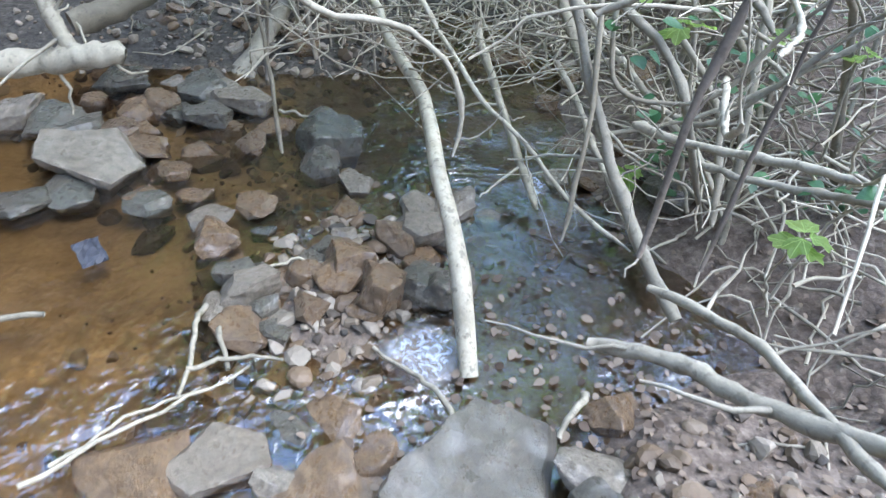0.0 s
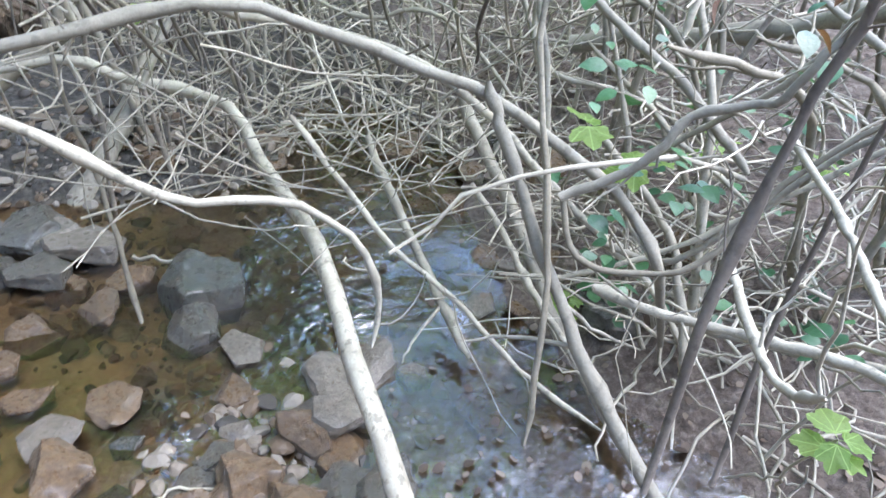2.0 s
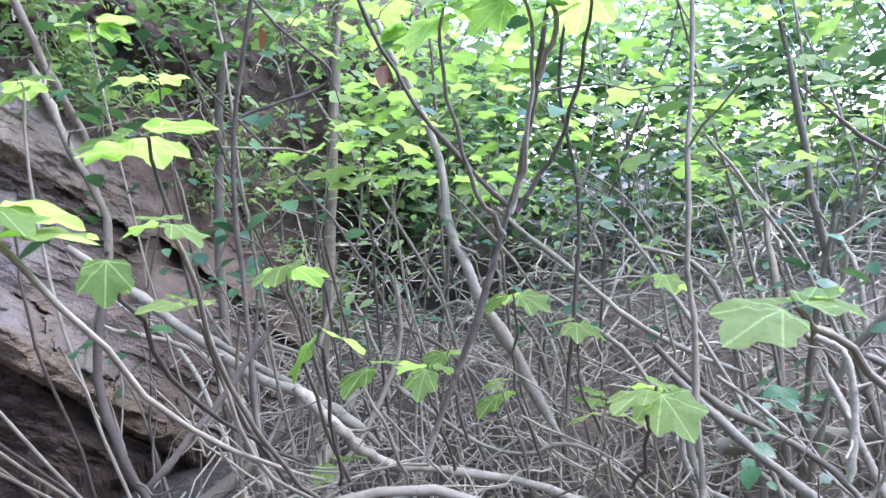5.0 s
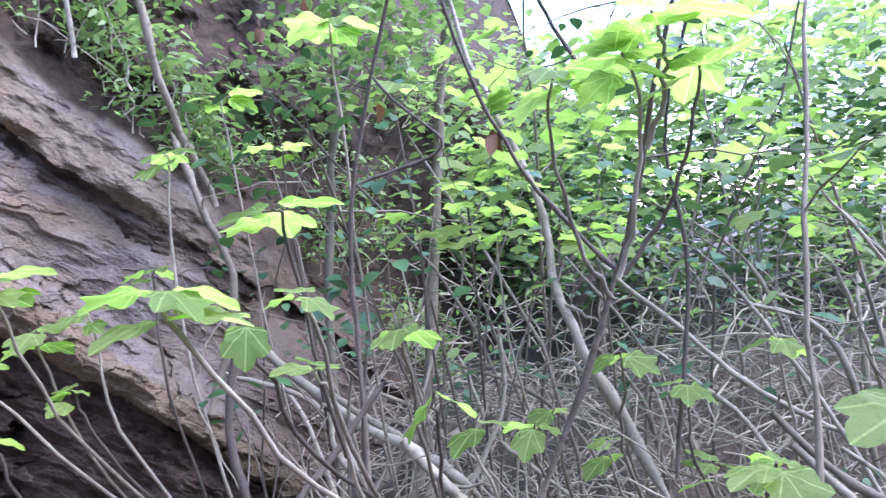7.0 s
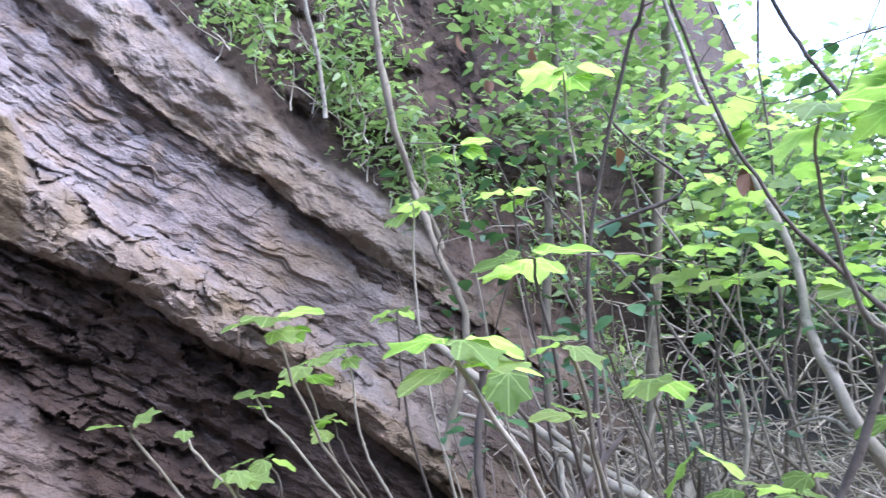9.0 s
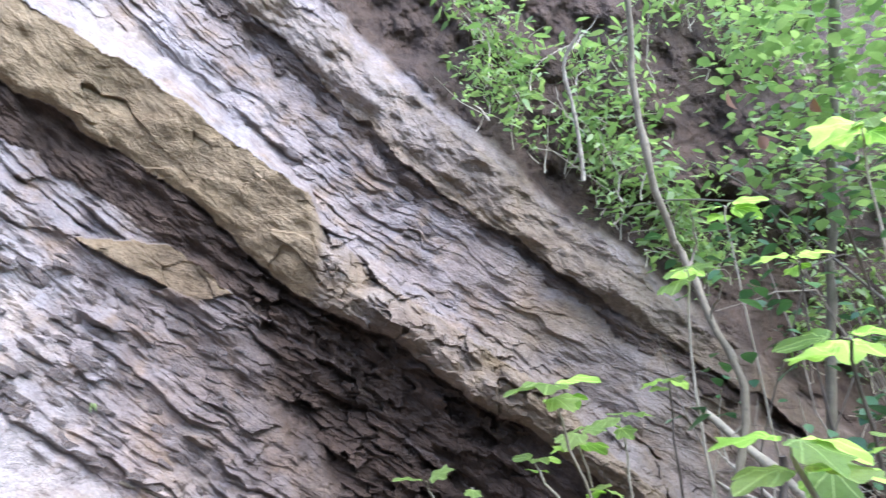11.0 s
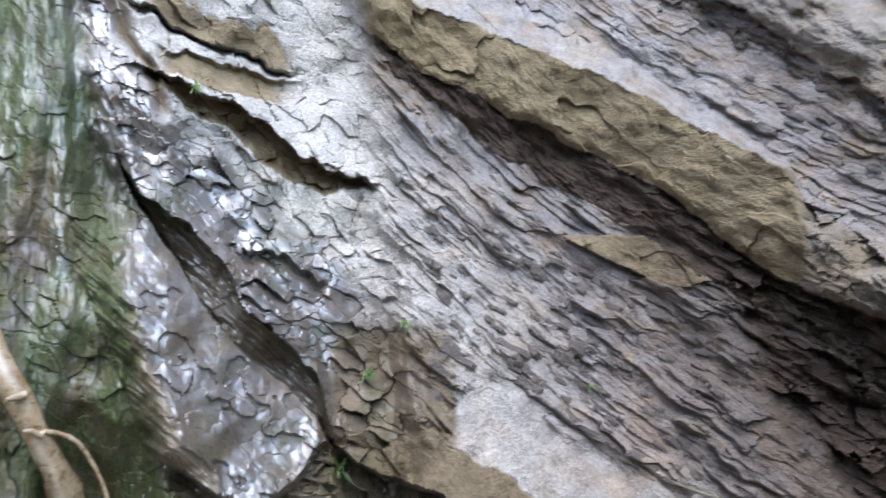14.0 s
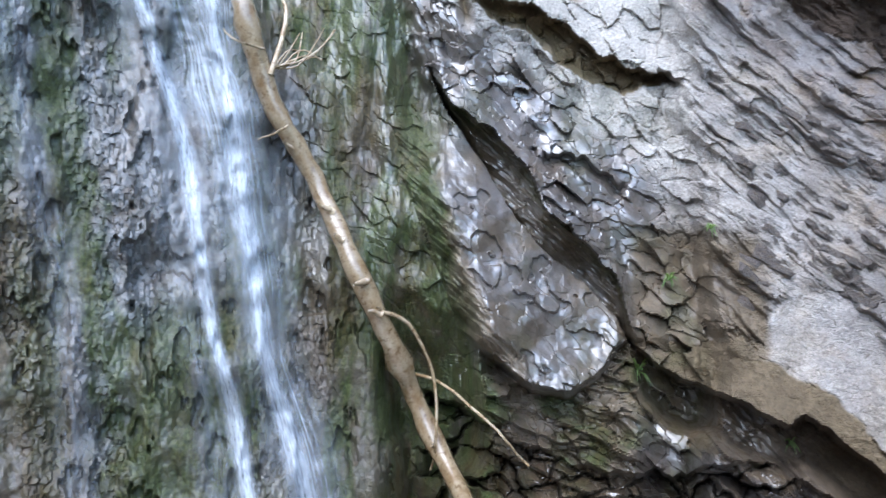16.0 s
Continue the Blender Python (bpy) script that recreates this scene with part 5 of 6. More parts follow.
falling_strand("waterfall_strand", RIGHT_RUN, 2.3, 0.06, 0.8, 0.6, "bright white strand of falling water")
falling_strand("waterfall_veil", [(a - 0.6, e) for a, e in RIGHT_RUN], 7.0, 0.03, 0.5, 0.3, "thin veil of water sliding over dark rock")
falling_strand("waterfall_veil", ((126, 30), (123.4, 20), (121.4, 12), (119.8, 3), (118.6, -6)), 6.0, 0.045, 0.58, 0.2, "broad pale veil of water between two strands", 0.6)
falling_strand("waterfall_veil", [(a + 1.5, e) for a, e in LEFT_RUN], 5.0, 0.03, 0.25, 0.6, "thin film of water beside the fall")
falling_strand("waterfall_veil", ((137, 30), (134.5, 12), (132, 0), (131, -12), (130, -26)), 3.5, 0.03, 0.3, 0.4, "thin film of water over mossy rock")

log_line = [on_cliff(az, el, pr) for az, el, pr in ((121.5, 28, 0.18), (120.0, 23.1, 0.15), (119.0, 20.3, 0.14), (117.3, 15.5, 0.14), (116.0, 11.8, 0.14), (113.0, 6.4, 0.15), (110.5, 0.4, 0.17), (107.8, -5.6, 0.2), (105.4, -11.2, 0.3), (102.2, -17.3, 0.36), (98.5, -25, 0.4))]
branch("driftwood_log", log_line, 0.052, 0.052, LOG_WOOD, "long barkless wet log leaning beside the waterfall", n=44, wob=0.03, sides=14, twigs=0, kink=0.03)
branch("branch", ((0.15, 1.25, 0.00), (0.09, 1.54, 0.30), (0.00, 2.18, 0.37), (-0.11, 2.50, 0.40), (-0.25, 2.78, 0.54), (-0.52, 2.92, 0.56), (-0.80, 2.98, 0.61), (-1.15, 2.95, 0.58)), 0.0294, 0.0118, PALE_BARK, "pale bare leaning pole standing in the creek", group="bare branches")
branch("branch", ((-0.70, 1.60, 1.25), (-0.62, 1.64, 1.14), (-0.54, 1.66, 1.06), (-0.41, 1.70, 0.94), (-0.27, 1.72, 0.83), (-0.10, 1.76, 0.80), (0.03, 1.75, 0.71), (0.10, 1.72, 0.58), (0.08, 1.68, 0.44)), 0.0110, 0.0070, PALE_BARK, "pale bare branch sweeping over the creek", group="bare branches")
branch("branch", ((-0.88, 1.73, 0.95), (-0.71, 1.81, 1.00), (-0.57, 1.85, 1.05), (-0.47, 1.89, 1.06), (-0.32, 1.93, 1.09), (-0.13, 1.95, 1.10), (0.06, 1.93, 1.05), (0.24, 1.87, 0.99), (0.40, 1.79, 0.93), (0.56, 1.70, 0.82), (0.64, 1.64, 0.73), (0.67, 1.58, 0.63), (1.00, 1.90, 0.00)), 0.0135, 0.0115, PALE_BARK, "thick pale branch arching low across the creek", group="bare branches")
branch("branch", ((-0.07, 2.46, 0.91), (0.27, 2.40, 0.83), (0.50, 2.27, 0.69), (0.66, 2.13, 0.55), (0.81, 2.02, 0.42), (0.89, 1.90, 0.34), (0.95, 1.74, 0.22)), 0.0127, 0.0098, PALE_BARK, "pale branch running along a thicker arching one", group="bare branches")
branch("branch", ((0.49, 2.61, 0.61), (0.58, 2.35, 0.42), (0.63, 2.15, 0.27), (0.65, 2.00, 0.19), (0.72, 1.78, 0.09), (0.75, 1.58, 0.04)), 0.0212, 0.0191, PALE_BARK, "pale bare stem leaning into the creek", group="bare branches")
branch("branch", ((0.45, 2.28, 0.48), (0.53, 2.12, 0.39), (0.56, 2.00, 0.33), (0.63, 1.79, 0.23), (0.69, 1.59, 0.13)), 0.0110, 0.0090, PALE_BARK, "slim pale stem leaning into the creek", group="bare branches")
branch("branch", ((-0.06, 2.32, 0.70), (0.05, 2.24, 0.56), (0.18, 2.07, 0.42), (0.31, 1.93, 0.36), (0.41, 1.82, 0.28), (0.50, 1.67, 0.25), (0.60, 1.52, 0.25)), 0.0088, 0.0069, PALE_BARK, "thin bare branch slanting over the water", group="bare branches")
branch("branch", ((0.19, 2.69, 0.44), (0.27, 2.47, 0.27), (0.33, 2.27, 0.18), (0.41, 1.99, 0.05)), 0.0160, 0.0141, PALE_BARK, "straight pale stick standing in the water", group="bare branches")
branch("branch", ((0.50, 1.21, 0.48), (0.55, 1.27, 0.79), (0.61, 1.32, 0.98), (0.64, 1.33, 1.17), (0.65, 1.31, 1.31), (0.64, 1.28, 1.46), (0.61, 1.25, 1.61), (0.59, 1.25, 1.71)), 0.0088, 0.0064, DARK_BARK, "dark smooth sapling stem rising beside the creek", group="bare branches", wob=0.012)
branch("branch", ((0.67, 1.24, 0.42), (0.75, 1.33, 0.79), (0.78, 1.34, 1.04), (0.78, 1.32, 1.30), (0.76, 1.30, 1.50), (0.72, 1.27, 1.63)), 0.0059, 0.0043, DARK_BARK, "slim dark stem rising beside the creek", group="bare branches", wob=0.012)
branch("branch", ((0.73, 1.46, 1.05), (0.70, 1.26, 1.01), (0.62, 1.12, 1.03), (0.53, 0.99, 1.06)), 0.0070, 0.0056, PALE_BARK, "pale bent branch hanging over the bank", group="bare branches")
branch("branch", ((0.64, 1.37, 0.85), (0.59, 1.22, 0.84), (0.55, 1.10, 0.86), (0.53, 1.02, 0.93)), 0.0091, 0.0063, PALE_BARK, "pale broken branch with a splintered end", group="bare branches")
branch("branch", ((1.03, 3.06, 0.62), (1.25, 2.88, 0.72), (1.50, 2.62, 0.82), (1.66, 2.39, 0.95), (1.78, 2.14, 1.05)), 0.0360, 0.0300, PALE_BARK, "fallen grey log lying across the thicket", group="bare branches")
branch("branch", ((0.66, 2.28, 2.49), (0.55, 2.11, 2.05), (0.46, 1.95, 1.65), (0.44, 1.89, 1.34), (0.41, 1.81, 1.09), (0.42, 1.69, 0.86), (0.41, 1.55, 0.54), (0.38, 1.46, 0.32)), 0.0051, 0.0076, GREY_BARK, "slim grey upright stem in the thicket", group="bare branches")
branch("branch", ((0.36, 1.47, 0.94), (0.44, 1.44, 1.00), (0.49, 1.42, 1.06), (0.53, 1.42, 1.11), (0.60, 1.36, 1.15), (0.62, 1.34, 1.20), (0.65, 1.33, 1.26)), 0.0082, 0.0057, PALE_BARK, "thin bare twig curving over the creek", group="bare branches")
branch("branch", ((0.46, 1.67, 0.81), (0.48, 1.61, 0.72), (0.56, 1.56, 0.70), (0.68, 1.51, 0.74), (0.77, 1.51, 0.85), (0.85, 1.49, 0.97), (0.94, 1.43, 1.10)), 0.0076, 0.0051, GREY_BARK, "thin bare twig winding over the creek", group="bare branches")
branch("branch", ((-0.91, 3.08, -0.05), (-0.74, 3.38, 0.19), (-0.59, 3.63, 0.46), (-0.39, 3.86, 0.81)), 0.0550, 0.0260, PALE_BARK, "grey tree trunk leaning at the pool edge", group="bare branches")
branch("branch", ((-0.54, 2.26, 0.07), (-0.61, 2.41, 0.48), (-0.64, 2.42, 0.76), (-0.63, 2.49, 1.12), (-0.60, 2.48, 1.39)), 0.0076, 0.0051, GREY_BARK, "thin stem leaning out of the pool", group="bare branches")
branch("branch", ((-0.46, 2.44, 1.20), (-0.34, 2.43, 1.07), (-0.23, 2.46, 0.95), (-0.07, 2.50, 0.89)), 0.0170, 0.0130, PALE_BARK, "pale branch curving through the thicket", group="bare branches")
branch("branch", ((-0.63, 2.50, 1.17), (-0.60, 2.47, 1.02), (-0.57, 2.47, 0.88)), 0.0120, 0.0080, PALE_BARK, "bare branch meeting an arching one", group="bare branches")
branch("branch", ((-1.37, 1.88, 0.54), (-1.18, 1.95, 0.54), (-1.05, 1.96, 0.56), (-0.91, 1.98, 0.57)), 0.0400, 0.0360, PALE_BARK, "thick bleached log resting above the gravel", group="bare branches")
branch("branch", ((-1.15, 2.04, 0.74), (-1.10, 1.99, 0.63), (-1.05, 1.96, 0.56)), 0.0280, 0.0220, PALE_BARK, "bleached branch forking from a log", group="bare branches")
branch("branch", ((-1.48, 2.79, 0.32), (-1.25, 3.01, 0.39), (-1.08, 3.17, 0.48), (-0.88, 3.33, 0.58), (-0.53, 3.64, 0.89)), 0.0638, 0.0187, GREY_BARK, "large grey trunk bent over the gravel bar", group="bare branches")
branch("branch", ((0.37, 1.02, 0.39), (0.52, 0.91, 0.46), (0.61, 0.76, 0.52), (0.72, 0.59, 0.63)), 0.0160, 0.0190, PALE_BARK, "pale fallen branch along the bank", group="bare branches")
branch("branch", ((0.51, 1.13, 0.46), (0.64, 0.91, 0.53), (0.67, 0.72, 0.57), (0.68, 0.53, 0.62)), 0.0110, 0.0120, PALE_BARK, "bare stick lying over fallen branches", group="bare branches")
branch("branch", ((0.62, 1.17, 0.32), (0.52, 1.41, 0.47), (0.44, 1.60, 0.64), (0.36, 1.77, 0.89), (0.33, 1.83, 0.99)), 0.0170, 0.0130, PALE_BARK, "pale upright stem on the bank", group="bare branches")
branch("branch", ((1.01, 1.85, 0.15), (1.12, 2.00, 0.32), (1.13, 2.17, 0.45), (1.06, 2.39, 0.63), (0.89, 2.61, 0.79)), 0.0145, 0.0102, GREY_BARK, "pale stem rising through the thicket", group="bare branches")
branch("branch", ((1.20, 2.04, 0.18), (1.22, 2.28, 0.40), (1.28, 2.50, 0.78), (1.27, 2.68, 1.14), (1.24, 2.79, 1.59), (1.18, 2.86, 2.18)), 0.0136, 0.0110, GREY_BARK, "grey stem rising through the thicket", group="bare branches")
branch("branch", ((0.70, 1.93, 0.50), (0.82, 1.79, 0.51), (0.95, 1.73, 0.66), (1.07, 1.67, 0.85), (1.15, 1.59, 1.00)), 0.0090, 0.0070, PALE_BARK, "thin pale branch sloping through brush", group="bare branches")
branch("branch", ((0.78, 1.69, 0.45), (0.90, 1.53, 0.49), (1.00, 1.39, 0.55), (1.09, 1.24, 0.62)), 0.0110, 0.0100, PALE_BARK, "pale branch lying across the bank", group="bare branches")
branch("branch", ((0.62, 2.18, 1.21), (0.74, 2.09, 1.10), (0.81, 2.02, 1.00), (0.86, 1.99, 0.95)), 0.0060, 0.0040, PALE_BARK, "thin twig reaching down to the water", group="bare branches")
branch("branch", ((0.70, 2.62, 0.91), (0.73, 2.55, 0.74), (0.95, 2.37, 0.71), (1.04, 2.21, 0.64), (1.14, 1.95, 0.57)), 0.0100, 0.0080, PALE_BARK, "long thin branch crossing the thicket", group="bare branches")
branch("branch", ((-0.31, 3.21, 2.86), (-0.23, 3.17, 2.51), (-0.11, 2.98, 2.17), (-0.00, 2.79, 1.88), (0.03, 2.63, 1.62), (0.09, 2.54, 1.41), (0.18, 2.53, 1.21), (0.28, 2.48, 0.98)), 0.0080, 0.0190, PALE_BARK, "pale leaning branch with a knot", group="bare branches")
branch("branch", ((-1.23, 2.88, 1.60), (-0.93, 2.85, 1.36), (-0.67, 2.76, 1.17), (-0.45, 2.67, 1.09), (-0.28, 2.55, 1.01)), 0.0150, 0.0190, PALE_BARK, "pale fallen branch sloping through shoots", group="bare branches")
branch("branch", ((-0.11, 2.10, 1.11), (0.04, 2.09, 1.45), (0.12, 2.07, 1.67), (0.17, 2.01, 1.88), (0.19, 1.94, 2.03), (0.23, 1.83, 2.25), (0.25, 1.69, 2.53)), 0.0079, 0.0043, DARK_BARK, "dark forked sapling with bright leaves", group="bare branches", wob=0.012)
branch("branch", ((0.12, 2.07, 1.67), (-0.00, 2.09, 1.80), (-0.10, 2.10, 1.95), (-0.15, 2.09, 2.06), (-0.22, 2.04, 2.28), (-0.25, 2.00, 2.40), (-0.28, 1.83, 2.71)), 0.0058, 0.0036, DARK_BARK, "dark slanting branch of a sapling", group="bare branches", wob=0.012)
branch("branch", ((-0.50, 2.15, 1.17), (-0.51, 2.21, 1.58), (-0.49, 2.18, 1.89), (-0.36, 2.08, 2.27), (-0.30, 1.99, 2.40), (-0.21, 1.80, 2.76)), 0.0065, 0.0036, DARK_BARK, "slim dark upright sapling", group="bare branches", wob=0.012)
branch("branch", ((-0.47, 2.18, 1.92), (-0.26, 2.19, 1.99), (-0.37, 2.17, 2.11), (-0.43, 2.14, 2.20)), 0.0043, 0.0029, DARK_BARK, "thin dark twig curving between saplings", group="bare branches", wob=0.012)
branch("branch", ((-1.08, 4.06, 0.23), (-1.14, 4.37, 1.41), (-1.04, 4.39, 2.25), (-0.90, 4.26, 3.30), (-0.64, 3.82, 4.52)), 0.0272, 0.0221, GREY_BARK, "straight grey sapling trunk", group="bare branches")
branch("branch", ((-0.71, 4.37, 0.28), (-0.58, 4.64, 1.20), (-0.46, 4.68, 2.22), (-0.29, 4.54, 3.30), (-0.08, 4.07, 4.56)), 0.0340, 0.0289, GREY_BARK, "straight grey sapling trunk", group="bare branches")
branch("branch", ((-1.48, 3.72, 1.97), (-1.46, 3.50, 2.23), (-1.48, 3.32, 2.53), (-1.48, 3.19, 2.97), (-1.41, 3.03, 3.36), (-1.26, 2.74, 4.02)), 0.0187, 0.0119, GREY_BARK, "slim grey sapling leaning on the bank", group="bare branches")
branch("branch", ((-1.82, 3.25, 2.60), (-1.80, 3.18, 2.89), (-1.79, 3.09, 3.11), (-1.67, 3.08, 3.26)), 0.0110, 0.0070, PALE_BARK, "bare curved twig on the bank", group="bare branches")
branch("branch", ((-1.09, 2.61, 1.26), (-1.02, 2.70, 1.63), (-1.07, 2.70, 1.86), (-1.20, 2.74, 2.18)), 0.0136, 0.0102, GREY_BARK, "slim stem in front of the cliff", group="bare branches")
branch("branch", ((0.20, 2.34, 2.11), (0.13, 2.40, 2.16), (0.06, 2.43, 2.30), (-0.03, 2.39, 2.48), (-0.10, 2.25, 2.80)), 0.0072, 0.0043, DARK_BARK, "dark branch high in the thicket", group="bare branches", wob=0.012)
branch("branch", ((0.31, 2.49, 1.03), (0.41, 2.61, 1.62), (0.37, 2.62, 2.03), (0.45, 2.52, 2.44), (0.47, 2.30, 2.91)), 0.0065, 0.0043, DARK_BARK, "slim dark sapling stem in the thicket", group="bare branches", wob=0.012)
branch("branch", ((0.47, 2.19, 1.30), (0.58, 2.12, 1.18), (0.70, 2.03, 1.11), (0.78, 1.93, 1.05), (0.82, 1.86, 0.97), (0.82, 1.82, 0.88)), 0.0093, 0.0068, GREY_BARK, "pale forked branch hanging over the creek", group="bare branches")
branch("branch", ((0.77, 2.01, 1.34), (0.81, 1.97, 1.31), (0.82, 1.95, 1.20), (0.79, 1.92, 1.04)), 0.0070, 0.0090, PALE_BARK, "bent bare twig rising over the creek", group="bare branches")
branch("branch", ((0.56, 2.15, 1.24), (0.52, 2.12, 1.08), (0.54, 2.06, 0.93), (0.54, 1.99, 0.80), (0.53, 1.91, 0.69), (0.55, 1.86, 0.69)), 0.0090, 0.0070, PALE_BARK, "thin bare branch hanging into the brush", group="bare branches")
branch("branch", ((0.55, 1.86, 0.69), (0.67, 1.81, 0.78), (0.76, 1.77, 0.88), (0.80, 1.70, 0.97), (0.87, 1.64, 1.07), (0.90, 1.61, 1.16), (0.93, 1.55, 1.27), (1.00, 1.51, 1.38)), 0.0059, 0.0085, GREY_BARK, "thin crooked branch over the creek", group="bare branches")
branch("branch", ((-0.73, 2.69, 1.22), (-0.72, 2.67, 1.11), (-0.67, 2.66, 1.02), (-0.58, 2.58, 0.84)), 0.0080, 0.0100, PALE_BARK, "bare twig joining an arching branch", group="bare branches")
branch("branch", ((-0.78, 2.79, 1.28), (-0.65, 2.81, 1.17), (-0.50, 2.82, 1.06), (-0.36, 2.81, 0.96), (-0.26, 2.79, 0.86)), 0.0120, 0.0110, PALE_BARK, "pale branch sloping through the thicket", group="bare branches")
branch("branch", ((0.54, 1.87, 0.43), (0.71, 1.83, 0.49), (0.86, 1.77, 0.59), (1.00, 1.71, 0.72), (1.11, 1.65, 0.86), (1.22, 1.58, 1.01)), 0.0080, 0.0060, PALE_BARK, "long thin twig slanting over the water", group="bare branches")
branch("branch", ((0.56, 1.64, 0.59), (0.64, 1.53, 0.61), (0.75, 1.40, 0.65), (0.83, 1.27, 0.70), (0.88, 1.15, 0.74)), 0.0120, 0.0100, PALE_BARK, "bleached branch lying on the bank", group="bare branches")
branch("branch", ((0.73, 2.10, 0.72), (0.83, 1.98, 0.61), (0.88, 1.87, 0.51), (0.89, 1.75, 0.38), (0.87, 1.64, 0.26)), 0.0110, 0.0130, PALE_BARK, "pale bent stem standing in the water", group="bare branches")
branch("branch", ((1.15, 2.39, 1.16), (1.31, 2.25, 1.06), (1.41, 2.06, 0.98), (1.51, 1.83, 0.89)), 0.0100, 0.0090, PALE_BARK, "pale branch crossing the brush", group="bare branches")
branch("branch", ((-0.69, 1.87, 1.63), (-0.70, 1.86, 1.54), (-0.70, 1.83, 1.41), (-0.67, 1.81, 1.28), (-0.62, 1.82, 1.15), (-0.54, 1.79, 0.98)), 0.0079, 0.0086, DARK_BARK, "dark bowed stem beside the creek", group="bare branches", wob=0.012)
branch("branch", ((-0.44, 2.14, 1.44), (-0.55, 2.09, 1.31), (-0.63, 2.03, 1.22), (-0.71, 1.97, 1.14)), 0.0072, 0.0086, DARK_BARK, "dark slanting stem in the thicket", group="bare branches", wob=0.012)
branch("branch", ((0.50, 2.16, 1.23), (0.61, 2.05, 1.10), (0.69, 1.95, 1.03), (0.76, 1.85, 0.98), (0.82, 1.74, 0.90), (0.85, 1.65, 0.85)), 0.0100, 0.0110, PALE_BARK, "pale branch slanting down to the bank", group="bare branches")
branch("branch", ((0.20, 2.92, 1.62), (0.27, 2.90, 1.54), (0.44, 2.80, 1.38), (0.56, 2.69, 1.26), (0.73, 2.61, 1.15), (0.87, 2.53, 1.09)), 0.0090, 0.0080, PALE_BARK, "long bare branch sloping behind the shoots", group="bare branches")
branch("branch", ((-0.19, 2.75, 1.08), (-0.05, 2.72, 0.96), (0.15, 2.61, 0.86), (0.34, 2.54, 0.90), (0.47, 2.41, 0.83), (0.57, 2.25, 0.71)), 0.0070, 0.0060, PALE_BARK, "thin twig among dead brush", group="bare branches")
branch("branch", ((-0.47, 2.57, 0.68), (-0.38, 2.71, 0.83), (-0.28, 2.81, 0.95), (-0.17, 2.93, 1.17), (-0.17, 3.02, 1.41)), 0.0120, 0.0080, PALE_BARK, "bent dead branch behind the arch", group="bare branches")
branch("branch", ((0.94, 2.55, 0.92), (1.10, 2.43, 1.01), (1.25, 2.33, 1.21), (1.42, 2.22, 1.36)), 0.0076, 0.0059, GREY_BARK, "dead grey branch crossing the brush", group="bare branches")


def brush_shoot(x, y, z, leaves, size, lean=(0.0, 0.0), droop=0.0, spin=0.0, seed=0):
    """A shoot that springs from the brush and ends in a crown of leaves at the given place."""
    fx, fy, fz = x + lean[0], max(y + lean[1], 2.45 + 0.02 * (seed % 9)), min(0.72 + 0.03 * (seed % 7), z - 0.25)
    mid = (x + 0.3 * lean[0] + 0.02 * math.sin(3 * seed), y + 0.3 * (fy - y) + 0.02 * math.cos(5 * seed), fz + 0.55 * (z - fz))
    fig_shoot(((fx, fy, fz), mid, (x + 0.03 * lean[0], y + 0.04 * (fy - y), z - 0.07), (x, y, z)), 0.0055, leaves, size, seed=seed, droop=droop, spin=spin)


